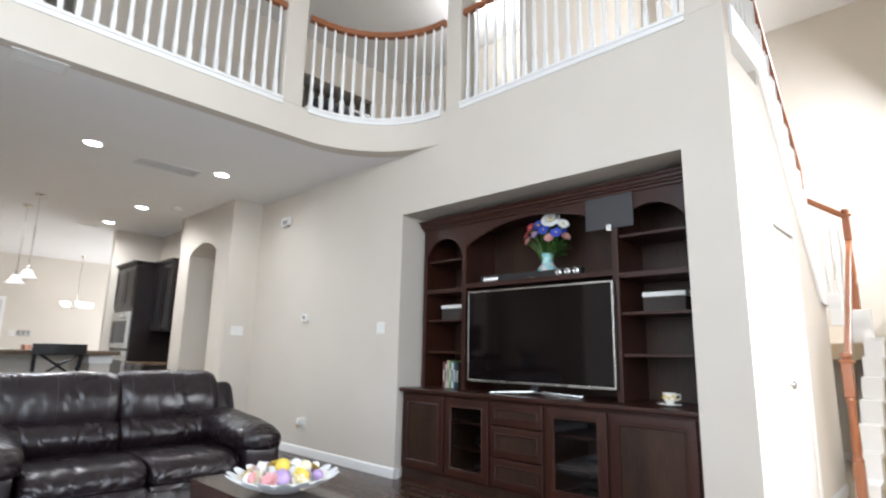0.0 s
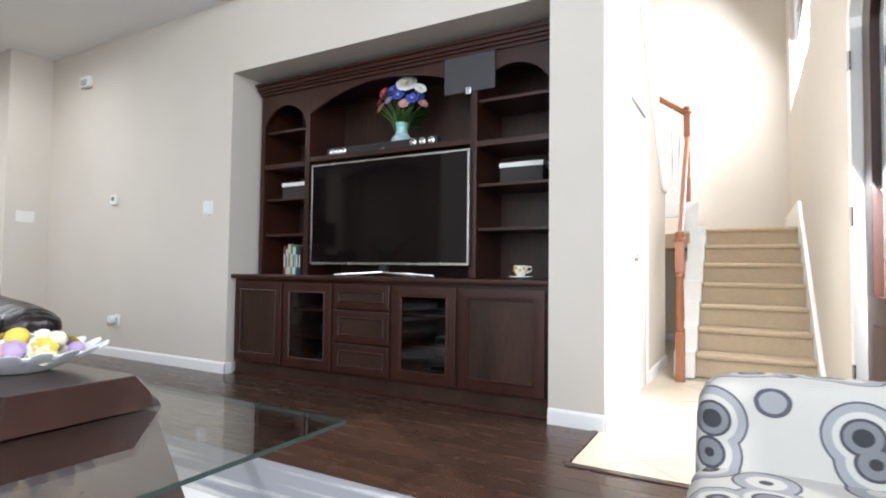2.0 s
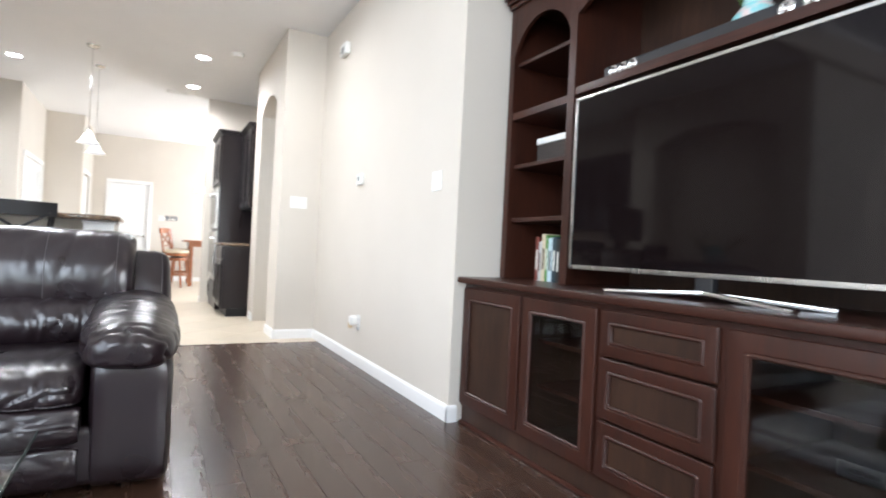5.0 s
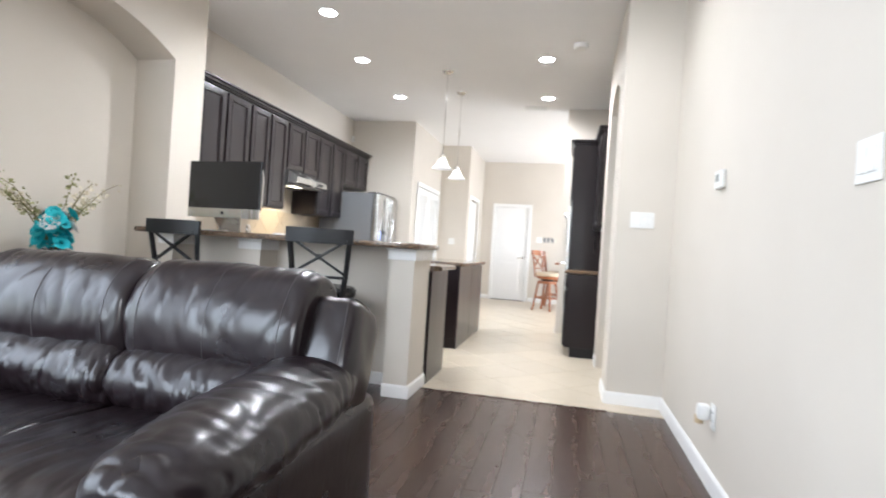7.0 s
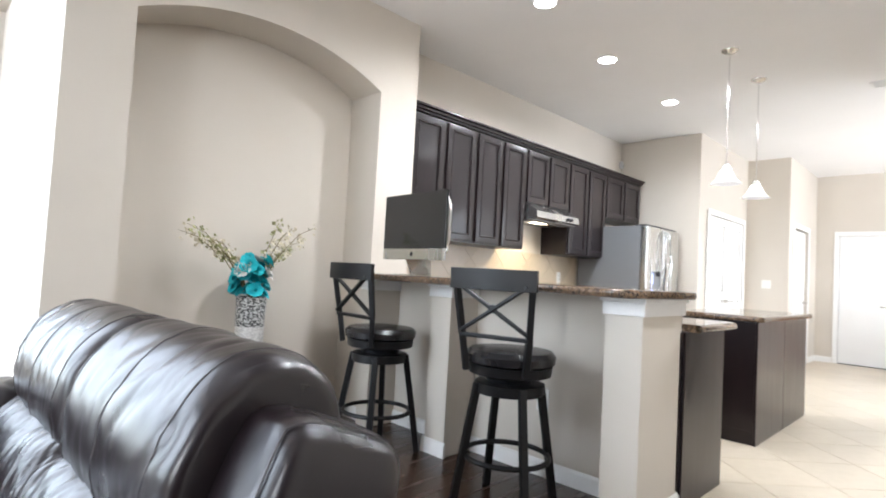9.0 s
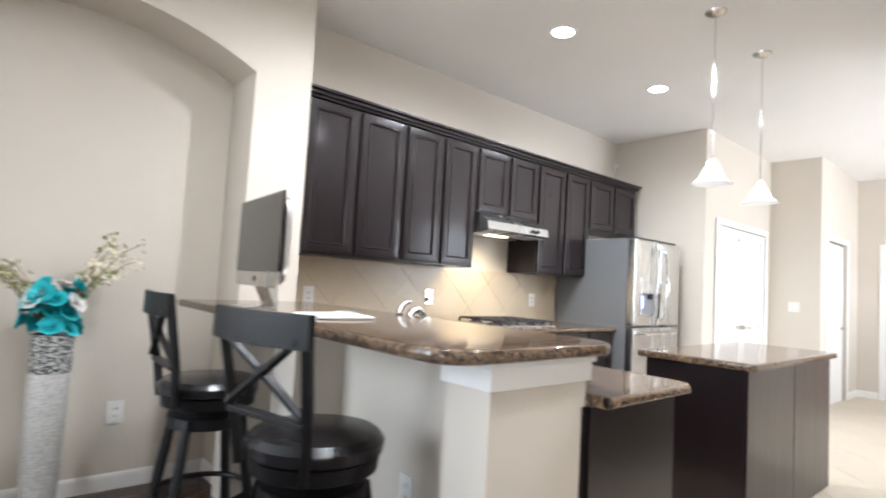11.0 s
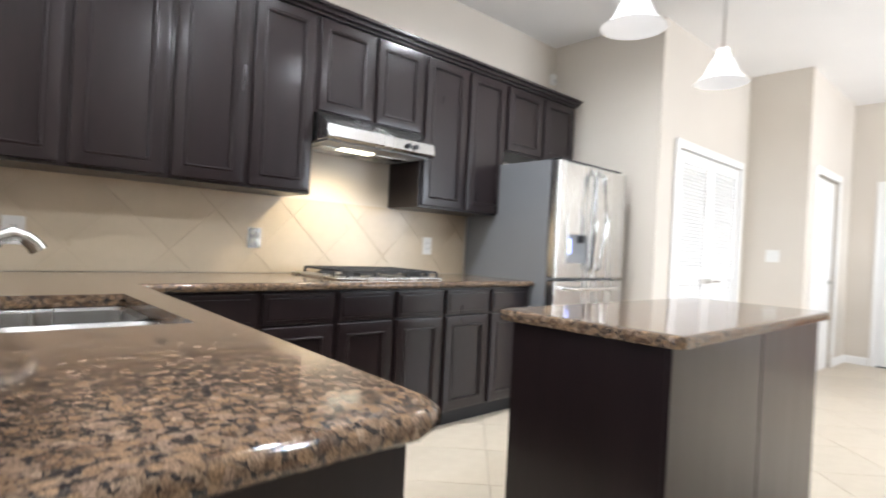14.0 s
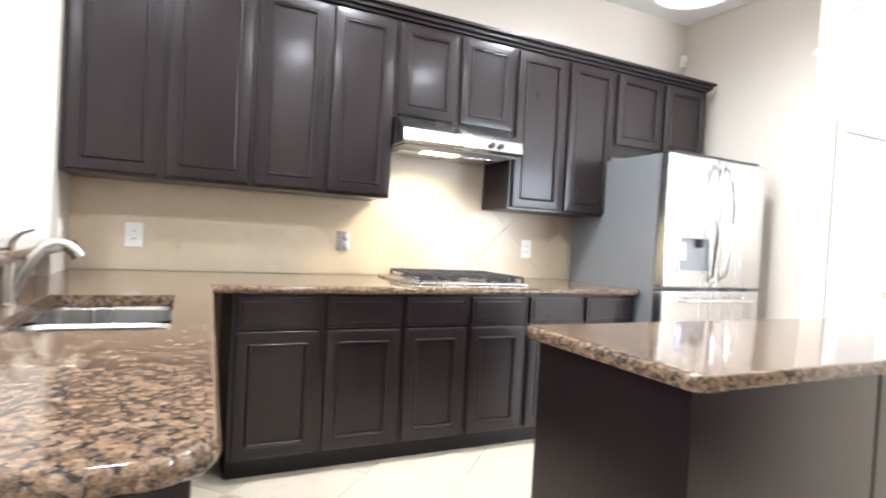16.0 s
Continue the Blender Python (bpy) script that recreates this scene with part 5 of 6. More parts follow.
part("dish", lathe([(0.07, 0.004), (0.075, 0.0), (0.15, 0.03), (0.2, 0.06), (0.195, 0.064), (0.14, 0.036), (0, 0.012)], 28), PLASTIC_W, bw)
PET = mat("white_enamel", (0.74, 0.76, 0.78), 0.3, bump=0.02)
for ring_r, nn, zz, tl in ((0.15, 16, 0.035, 22), (0.19, 18, 0.052, 28)):
    for k in range(nn):
        a = 2 * math.pi * (k + (0.5 if nn == 18 else 0)) / nn
        b = cushion(-0.055, -0.03, -0.004, 0.055, 0.03, 0.004, 0.1, 0, nseg=4, power=2.2)
        bmesh.ops.transform(b, matrix=Matrix.Translation((ring_r * math.cos(a), ring_r * math.sin(a), zz)) @ pose(0, 0, 0, 0, -tl, math.degrees(a)), verts=b.verts)
        part("petal", b, PET, bw)
for k in range(34):
    a, r = rnd.uniform(0, 6.28), 0.15 * math.sqrt(rnd.random())
    c = (r * math.cos(a), r * math.sin(a), 0.05 + 0.05 * (1 - r / 0.16) + rnd.uniform(0, 0.02))
    col = rnd.choice(["cream", "cream", "tan", "purple", "white", "yellow", "pink"])
    if k % 3 == 0:
        b = bmesh.new()
        bmesh.ops.create_icosphere(b, subdivisions=2, radius=rnd.uniform(0.022, 0.034), matrix=Matrix.Translation(c))
        for v in b.verts:
            v.co += 0.006 * noise.noise(v.co * 60) * (v.co - Vector(c)).normalized()
        part("dried_pod", b, PETAL[col], bw)
    else:
        b = bmesh.new()
        petals(b, c, 7, 0.04, 0.013, 20, Vector((c[0], c[1], 0.12)), 2)
        part("dried_flower", b, PETAL[col], bw, smooth=60)
rug_mat = mat("rug_pile", (0.66, 0.66, 0.66), 0.95, other=(0.20, 0.205, 0.23), stretch=(0.35, 5.5, 1), fine=160, big=0.95, grain=0.12, width=0.035, bump=0.5, deep=0.008)
solid("area_rug", box(-3.2, 0.1, 0.001, -1.0, 2.2, 0.014, 0.005), rug_mat, "pale grey and white patterned rug under the table", "rug")
ch = thing("accent_chair", "low upholstered chair in cream fabric with grey and black rings", "chair", 0.11, 1.6, 0, 0)
part("seat", cushion(-0.38, -0.36, 0.2, 0.40, 0.30, 0.44, 0.08, 0.003, 1.0, 12, 7), RING, ch)
part("backrest", cushion(-0.37, 0.20, 0.22, 0.40, 0.36, 0.63, 0.06, 0.003, 2.0, 12, 6), RING, ch)
part("base", box(-0.33, -0.32, 0.09, 0.37, 0.33, 0.21, 0.02), RING, ch)
for x in (-0.29, 0.33):
    for y in (-0.28, 0.29):
        part("leg", lathe([(0.016, 0), (0.026, 0.1)], 12, x, y), BLACK, ch)

# ---- kitchen ----
BZ = 1.075
CZ = 0.914
UF = YK + 0.335     # front of the wall cabinets
BF = -0.135         # front of the base cabinets


def cabinet(name, label, x0, x1, z0, z1, yb, yf, doors, drawer=0.0, toe=0.0, face=1, side=ESPRESSO):
    """A cabinet unit: body, framed doors, drawer fronts above. Faces +y for face 1."""
    c = thing(name, label, "cabinet")
    a, b = sorted((yb, yf))
    part("body", box(x0, a, z0 + toe, x1, b, z1, 0.001), side, c)
    if toe:
        ya, yb2 = sorted((yb, yf - face * 0.06))
        part("toe_kick", box(x0, ya, 0, x1, yb2, toe), BLACK, c)
    w = (x1 - x0) / doors
    for k in range(doors):
        g = 0.018
        u0, u1 = x0 + k * w + g, x0 + (k + 1) * w - g
        top = z1 - 0.012
        if drawer:
            d = part("drawer", merge(box(u0, *sorted((yf, yf + face * 0.018))[:1], top - drawer, u1, max(yf, yf + face * 0.018), top, 0.005), box(u0 + 0.022, min(yf, yf + face * 0.023), top - drawer + 0.022, u1 - 0.022, max(yf, yf + face * 0.023), top - 0.022, 0.0045)), ESPRESSO, c)
            top -= drawer + 0.012
        panel_door(c, u0, u1, z0 + toe + 0.015, top, yf, ESPRESSO, ESPRESSO, face, 0.055)
    return c


U = [-6.59, -7.395, -8.15, -8.95, -9.78, -10.69]
wc = "espresso wall cabinet with two framed doors"
cabinet("wall_cabinet", wc, U[1], U[0], 1.38, 2.40, YK, UF, 2)
cabinet("wall_cabinet", wc, U[2], U[1] - 0.001, 1.38, 2.40, YK, UF, 2)
cabinet("wall_cabinet", "short espresso wall cabinet above the range hood", U[3], U[2] - 0.001, 1.85, 2.40, YK, UF, 2)
cabinet("wall_cabinet", wc, U[4], U[3] - 0.001, 1.38, 2.40, YK, UF, 2)
cabinet("wall_cabinet", "short espresso wall cabinet above the refrigerator", U[5], U[4] - 0.001, 1.88, 2.40, YK, UF, 2)
cc = thing("cabinet_crown", "espresso crown moulding along the wall cabinets", "moulding")
for a, (z0, z1) in enumerate(((2.401, 2.42), (2.42, 2.445), (2.445, 2.465))):
    part(("bead", "cove", "cap")[a], box(U[5] - 0.012 - 0.014 * a, YK, z0, U[0] + 0.012, UF + 0.022 + 0.02 * a, z1, 0.004), ESPRESSO, cc)

hd = thing("range_hood", "stainless under-cabinet range hood with a lit lamp", "range hood")
part("canopy", prism([(YK, 1.69), (YK, 1.849), (UF + 0.03, 1.849), (UF + 0.15, 1.77), (UF + 0.16, 1.705), (UF + 0.14, 1.69)], "x", U[3] + 0.01, U[2] - 0.01, 0.004), STEEL, hd, "brushed stainless canopy")
part("underside", box(U[3] + 0.03, YK + 0.02, 1.682, U[2] - 0.03, UF + 0.12, 1.689), FRIDGE_GREY, hd)
part("lamp_lens", box(-8.60, UF - 0.10, 1.675, -8.36, UF - 0.02, 1.683, 0.003), HOOD_LED, hd)
for x in (-8.86, -8.53):
    part("filter", box(x, YK + 0.06, 1.676, x + 0.3, UF - 0.04, 1.682, 0.002), STEEL, hd)
for x in (-8.78, -8.72):
    o = part("knob", lathe([(0.016, 0), (0.016, 0.016), (0.012, 0.02), (0, 0.02)], 12), PLASTIC_K, hd)
    o.matrix_basis = pose(x, UF + 0.158, 1.735, -90)
lamp("hood_lamp", "SPOT", look((-8.4, -0.47, 1.65), (-8.42, -0.62, 0.9)), 18, (1, 0.80, 0.5), size=0.05, spread=radians(150))

# base cabinets
bc = "espresso base cabinet with a drawer above a framed door"
BX = [-7.31, -8.13, -8.89, -9.3, -9.71]
cabinet("base_cabinet", bc, BX[1], BX[0], 0, 0.872, YK, BF, 2, 0.15, 0.1)
cabinet("base_cabinet", bc, BX[2], BX[1] - 0.001, 0, 0.872, YK, BF, 2, 0.15, 0.1)
cabinet("base_cabinet", bc, BX[4], BX[2] - 0.001, 0, 0.872, YK, BF, 2, 0.15, 0.1)
# sink run of the peninsula
pe = thing("sink_cabinet", "espresso base cabinet under the peninsula sink", "cabinet")
part("body", box(-7.12, BF - 0.66, 0.1, -6.53, 1.70, 0.66), ESPRESSO, pe)
for row in ((-7.12, BF, 0.661, -7.108, 1.70, 0.872), (-6.545, BF, 0.661, -6.53, 1.70, 0.872), (-7.107, 1.04, 0.661, -6.546, 1.70, 0.872), (-7.107, BF - 0.6, 0.661, -6.546, 0.22, 0.872)):
    part("panel", box(*row), ESPRESSO, pe)
part("toe_kick", box(-7.07, BF, 0, -6.52, 1.68, 0.1), BLACK, pe)
part("end_panel", box(-7.12, 1.70, 0.0, -6.553, 1.715, 0.872, 0.002), ESPRESSO, pe)

# counter in an L with the sink cut out: built as slabs round the bowls
SK = (-7.08, 0.28, -6.71, 0.97)
ctp = prism([(-9.71, YK), (-9.71, BF + 0.03), (-7.21, BF + 0.03), (-7.195, SK[1]), (-6.44, SK[1]), (-6.44, YK)], "z", CZ - 0.038, CZ)
merge(ctp, prism([(-7.165, SK[3]), (-7.135, 1.72), (-7.08, 1.775), (-6.55, 1.775), (-6.55, 1.69), (-6.44, 1.50), (-6.44, SK[3])], "z", CZ - 0.038, CZ))
merge(ctp, prism([(-7.195, SK[1]), (-7.165, SK[3]), (SK[0], SK[3]), (SK[0], SK[1])], "z", CZ - 0.038, CZ))
merge(ctp, box(SK[2], SK[1], CZ - 0.038, -6.44, SK[3], CZ))
counter = thing("kitchen_counter", "polished brown speckled granite counter in an L", "countertop")
part("slab", ctp, GRANITE, counter)
for line in (((-9.71, BF + 0.03), (-7.21, BF + 0.03)), ((-7.21, BF + 0.03), (-7.135, 1.72), (-7.122, 1.753), (-7.08, 1.775), (-6.55, 1.775))):
    part("nosing", tube([(*p, CZ - 0.019) for p in line], 0.0188, 12), GRANITE, counter)

sk = thing("kitchen_sink", "stainless double-bowl undermount sink", "sink")
for y0, y1 in ((SK[1], 0.615), (0.635, SK[3])):
    bm = bmesh.new()
    rings = []
    for inset, z in ((-0.004, CZ - 0.04), (0.012, CZ - 0.05), (0.02, CZ - 0.2), (0.06, CZ - 0.225)):
        pts = []
        for cx, cy, a0 in ((SK[2] - 0.06, y1 - 0.06, 0), (SK[0] + 0.06, y1 - 0.06, 90), (SK[0] + 0.06, y0 + 0.06, 180), (SK[2] - 0.06, y0 + 0.06, 270)):
            pts += arc(cx, cy, max(0.06 - inset, 0.004), a0, a0 + 90, 6)
        rings.append([bm.verts.new((x, y, z)) for x, y in pts])
    for a, b in zip(rings, rings[1:]):
        for k in range(len(a)):
            bm.faces.new((a[k], a[(k + 1) % len(a)], b[(k + 1) % len(a)], b[k]))
    bm.faces.new(rings[-1])
    bmesh.ops.recalc_face_normals(bm, faces=bm.faces)
    bmesh.ops.reverse_faces(bm, faces=bm.faces)
    bowl = part("bowl", bm, STEEL, sk, "brushed steel bowl")
    part("drain", lathe([(0.04, CZ - 0.2245), (0.042, CZ - 0.222), (0.02, CZ - 0.221), (0, CZ - 0.223)], 16, (SK[0] + SK[2]) / 2, (y0 + y1) / 2), CHROME, bowl)
part("divider", box(SK[0], 0.606, CZ - 0.2, SK[2], 0.634, CZ - 0.048, 0.01), STEEL, sk)
for x0, x1 in ((SK[0] - 0.02, SK[0] + 0.002), (SK[2] - 0.002, SK[2] + 0.02)):
    part("rim", box(x0, SK[1] - 0.02, CZ - 0.043, x1, SK[3] + 0.02, CZ - 0.039), STEEL, sk)
fc = thing("kitchen_faucet", "brushed nickel single-lever kitchen faucet beside the sink", "faucet", -6.655, 0.55, CZ)
part("base_ring", lathe([(0.034, 0.0005), (0.034, 0.008), (0.029, 0.012)], 24), NICKEL, fc)
part("body", lathe([(0.029, 0.010), (0.027, 0.06), (0.027, 0.135), (0.024, 0.138), (0, 0.138)], 24), NICKEL, fc)
part("spout", tube([(-0.008, -0.001, 0.03), (-0.028, -0.003, 0.085), (-0.055, -0.006, 0.135), (-0.085, -0.009, 0.172), (-0.115, -0.012, 0.184), (-0.142, -0.015, 0.176)], 0.021, 16, 0.017), NICKEL, fc)
part("spray_head", tube([(-0.138, -0.0145, 0.178), (-0.158, -0.017, 0.160), (-0.168, -0.018, 0.144)], 0.018, 16, 0.021), NICKEL, fc)
part("lever", tube([(0, 0, 0.140), (0.002, 0.0, 0.165), (-0.006, 0.0, 0.190), (-0.03, 0.0, 0.212), (-0.062, 0.0, 0.222)], 0.026, 14, 0.006), NICKEL, fc)
sd = thing("air_gap_cap", "small brushed nickel cap beside the faucet on granite", "cap", -6.64, 0.85, CZ)
part("flange", lathe([(0.028, 0.0005), (0.028, 0.004), (0.024, 0.006)], 20), NICKEL, sd)
part("cover", lathe([(0.024, 0.005), (0.025, 0.02), (0.025, 0.066), (0.022, 0.072), (0, 0.074)], 24), NICKEL, sd)

ck = thing("gas_cooktop", "stainless gas cooktop with black grates on the counter", "cooktop", -8.58, -0.50, CZ)
part("tray", box(-0.385, -0.26, 0, 0.385, 0.27, 0.014, 0.006), STEEL, ck)
for x, y, r in ((-0.25, -0.12, 0.04), (-0.25, 0.13, 0.05), (0.02, 0.0, 0.055), (0.22, -0.12, 0.04), (0.22, 0.13, 0.045)):
    part("burner", lathe([(r + 0.02, 0.014), (r + 0.018, 0.022), (r, 0.024), (r, 0.034), (0, 0.036)], 18, x, y), IRON, ck)
for gx0, gx1 in ((-0.36, -0.13), (-0.12, 0.1), (0.11, 0.30)):
    g = bmesh.new()
    for y in (-0.24, -0.12, 0.0, 0.12, 0.24):
        bm_box(g, gx0, y - 0.006, 0.04, gx1, y + 0.006, 0.052, 0.002)
    for x in (gx0, (gx0 + gx1) / 2, gx1):
        bm_box(g, x - 0.006, -0.24, 0.039, x + 0.006, 0.24, 0.051, 0.002)
    for x in (gx0, gx1):
        for y in (-0.24, 0.24):
            bm_box(g, x - 0.007, y - 0.007, 0.014, x + 0.007, y + 0.007, 0.04, 0.002)
    part("grate", g, IRON, ck, "black cast iron grate")
for k in range(5):
    part("knob", lathe([(0.02, 0.014), (0.018, 0.034), (0.012, 0.038), (0, 0.038)], 14, -0.345, -0.16 + 0.08 * k), PLASTIC_K, ck)

# refrigerator
fr = thing("refrigerator", "stainless french-door refrigerator with grey sides and water dispenser", "refrigerator", 0, 0, 0)
FX1, FX0, FY, FZ = -9.725, -10.63, 0.0, 1.77
part("cabinet_body", box(FX0, YK + 0.03, 0.02, FX1, FY - 0.005, FZ, 0.006), FRIDGE_GREY, fr, "grey enamel side")
part("hinge_cover", box(FX0 + 0.05, FY - 0.10, FZ + 0.001, FX1 - 0.05, FY + 0.05, FZ + 0.02, 0.006), PLASTIC_K, fr)
xm = (FX0 + FX1) / 2
for x0, x1 in ((xm + 0.003, FX1), (FX0, xm - 0.003)):
    part("door", box(x0, FY, 0.945, x1, FY + 0.075, FZ, 0.014, 3), STEEL, fr, "brushed stainless door")
part("freezer_drawer", box(FX0, FY, 0.05, FX1, FY + 0.075, 0.475, 0.014, 3), STEEL, fr)
part("freezer_drawer", box(FX0, FY, 0.485, FX1, FY + 0.075, 0.93, 0.014, 3), STEEL, fr)
for x, s in ((xm + 0.05, 1), (xm - 0.05, -1)):
    part("handle", tube([(x, FY + 0.075, 0.99), (x + 0.004 * s, FY + 0.115, 1.03), (x + 0.024 * s, FY + 0.14, 1.36), (x + 0.004 * s, FY + 0.115, 1.69), (x, FY + 0.075, 1.73)], 0.017, 12), CHROME, fr, "curved chrome handle")
for z in (0.87, 0.42):
    part("handle", tube([(FX0 + 0.12, FY + 0.075, z), (FX0 + 0.14, FY + 0.12, z), (FX1 - 0.14, FY + 0.12, z), (FX1 - 0.12, FY + 0.075, z)], 0.014, 10), CHROME, fr)
dx = FX1 - 0.395
part("dispenser", boxes((dx, FY + 0.07, 1.255, dx + 0.28, FY + 0.083, 1.40), (dx, FY + 0.07, 1.04, dx + 0.28, FY + 0.083, 1.055), (dx, FY + 0.07, 1.055, dx + 0.012, FY + 0.083, 1.255), (dx + 0.268, FY + 0.07, 1.055, dx + 0.28, FY + 0.083, 1.255), bevel=0.003), STEEL, fr, "steel dispenser surround")
part("dispenser_recess", box(dx + 0.012, FY + 0.0755, 1.055, dx + 0.268, FY + 0.077, 1.255), FRIDGE_GREY, fr, "grey dispenser recess")
part("dispenser_spout", lathe([(0.02, 1.20), (0.026, 1.215), (0.026, 1.254)], 14, dx + 0.12, FY + 0.095), PLASTIC_K, fr)
part("dispenser_light", box(dx + 0.225, FY + 0.0772, 1.12, dx + 0.25, FY + 0.0785, 1.225), glow("blue_indicator", (0.1, 0.2, 1.0), 3), fr, "small blue indicator light")
bm = bmesh.new()
for x in (FX0 + 0.08, FX1 - 0.08):
    for y in (YK + 0.1, FY - 0.08):
        merge(bm, lathe([(0.02, 0), (0.02, 0.03)], 10, x, y))
part("feet", bm, PLASTIC_K, fr)

# wall plates in the kitchen; front towards +y
for x, z in ((-6.865, 1.10), (-9.33, 1.125)):
    plate("wall_outlet", "white double outlet on the kitchen wall", pose(x, YK + 0.008, z, 0, 0, 180), 0.085, 0.13, 1, "outlet")
dg = thing("chrome_outlet", "chrome outlet plate with a plug on the kitchen wall", "wall plate", -7.98, YK + 0.008, 1.12)
part("cover_plate", box(-0.04, 0.001, -0.06, 0.04, 0.008, 0.06, 0.003), CHROME, dg)
part("plug", box(-0.025, 0.008, -0.045, 0.025, 0.035, 0.0, 0.006), NICKEL, dg)
part("plug", box(-0.02, 0.008, 0.015, 0.02, 0.03, 0.05, 0.006), CHROME, dg)
plate("wall_outlet", "white double outlet on the wall end by the sink", pose(-6.575, -0.62, 1.1, 0, 0, -90), 0.085, 0.13, 1, "outlet")
plate("light_switch", "white double switch on the pantry wall end", pose(-12.76, 0.52, 1.2, 0, 0, 90), 0.12, 0.12, 2)
plate("wall_outlet", "white outlet low in the arched alcove", pose(-5.72, YA - 0.36, 0.42, 0, 0, 180), 0.085, 0.125, 1, "outlet")
ms = thing("motion_sensor", "small white sensor above the wall cabinets", "sensor", -10.78, YK, 2.74)
part("body", box(-0.03, 0.001, -0.05, 0.03, 0.04, 0.05, 0.01), PLASTIC_W, ms)
part("lens", box(-0.02, 0.038, -0.035, 0.02, 0.046, 0.0, 0.006), mat("sensor_lens", (0.6, 0.6, 0.6), 0.5), ms)

# diagonal wall tiles behind the counter
BST = mat("cream_wall_tile", (0.57, 0.475, 0.345), 0.3, other=(0.53, 0.445, 0.32), fine=20, big=4, bump=0.04, deep=0.001, vary=0.02)

BGROUT = mat("pale_grout", (0.555, 0.462, 0.334), 0.8, fine=200)


def wall_tiles(name, label, face, u0, u1, z0, z1, put):
    """Diagonal square tiles on a wall strip from u0 to u1; put turns (u, depth, z) into a place."""
    w = structure(name, boxes((*put(u0, 0.001, z0), *put(u1, 0.004, z1))), BGROUT, label, "wall tiles")
    s, g = 0.33, 0.0035
    r = s / math.sqrt(2)
    n = int((u1 - u0) / r / 2) + 3
    for i in range(-2, 2 * n):
        for j in range(-2, 6):
            cu, cz = u0 + 0.1 + i * r, z0 + 0.12 + j * r
            if (i + j) % 2:
                continue
            q = r - g
            cut = clip([(cu - q, cz), (cu, cz - q), (cu + q, cz), (cu, cz + q)], u0, z0, u1, z1)
            if len(cut) < 3:
                continue
            bm = bmesh.new()
            a = [bm.verts.new(put(u, 0.004, z)) for u, z in cut]
            b = [bm.verts.new(put(u, 0.008, z)) for u, z in cut]
            bm.faces.new(b)
            for k in range(len(cut)):
                bm.faces.new((a[k], a[(k + 1) % len(cut)], b[(k + 1) % len(cut)], b[k]))
            bmesh.ops.recalc_face_normals(bm, faces=bm.faces)
            part("tile", bm, BST, w, smooth=None)


wall_tiles("backsplash_1", "cream diagonal tile backsplash behind the cooktop", 1, -9.72, -6.58, CZ + 0.002, 1.378, lambda u, d, z: (u, YK + d, z))
wall_tiles("backsplash_2", "cream diagonal tiles between counter and bar", 1, YA, 1.505, CZ + 0.002, BZ - 0.042, lambda u, d, z: (-6.52 - d, u, z))

# island
isl = thing("kitchen_island", "espresso kitchen island with a polished granite top", "island")
IX1, IX0, IY0, IY1 = -8.125, -9.62, 1.04, 1.645
part("body", box(IX0, IY0 + 0.03, 0.1, IX1, IY1 - 0.03, 0.872, 0.002), ESPRESSO, isl)
part("plinth", box(IX0 + 0.02, IY0 + 0.09, 0, IX1 - 0.004, IY1 - 0.031, 0.1), ESPRESSO, isl)
part("end_panel", box(IX1, IY0 + 0.03, 0.1, IX1 + 0.012, IY1 - 0.03, 0.872, 0.002), ESPRESSO, isl)
part("side_panel", box(-8.855, IY1 - 0.03, 0.0, IX1 + 0.012, IY1 - 0.014, 0.872, 0.003), ESPRESSO, isl)
part("side_panel", box(IX0, IY1 - 0.03, 0.0, -8.865, IY1 - 0.014, 0.872, 0.003), ESPRESSO, isl)
out = arc(IX1 + 0.01, IY1 - 0.01, 0.035, 90, 0, 4) + arc(IX1 + 0.01, IY0 + 0.01, 0.035, 0, -90, 4) + arc(IX0 - 0.01, IY0 + 0.01, 0.035, -90, -180, 4) + arc(IX0 - 0.01, IY1 - 0.01, 0.035, 180, 90, 4)
part("top", prism(out, "z", CZ - 0.04, CZ, 0.012), GRANITE, isl, "polished brown granite top")

# peninsula knee wall, columns and raised bar
structure("wall_peninsula", boxes((-6.52, YA, 0, -6.40, 1.515, BZ - 0.04)), WALL, "beige knee wall of the breakfast bar", "wall")
for k, (x0, y0, y1) in enumerate(((-6.105, 1.515, 1.695), (-6.15, 0.31, 0.48), (-6.15, -0.40, -0.28))):
    c = thing("bar_column", "beige pilaster with a white cap under the bar", "column", kind="structure")
    xb = -6.52 if k == 0 else -6.40
    part("shaft", box(xb if k else -6.55, y0, 0, x0, y1, BZ - 0.12, 0.004), WALL, c)
    part("cap", boxes(((-6.55 if k == 0 else xb) - (0.012 if k == 0 else -0.001), y0 - 0.012, BZ - 0.12, x0 + 0.012, y1 + 0.012, BZ - 0.06), ((-6.55 if k == 0 else xb) - (0.022 if k == 0 else -0.001), y0 - 0.022, BZ - 0.06, x0 + 0.022, y1 + 0.022, BZ - 0.041), bevel=0.004), WHITE, c, "white moulded cap")
baseboard("baseboard_31", -6.105, 1.515, -6.105, 1.709, (1, 0))
baseboard("baseboard_32", -6.55, 1.695, -6.091, 1.695, (0, 1))
baseboard("baseboard_33", -6.40, 0.48, -6.40, 1.515, (1, 0))
baseboard("baseboard_34", -6.40, -0.28, -6.40, 0.31, (1, 0))
baseboard("baseboard_35", -6.15, 0.296, -6.15, 0.494, (1, 0))
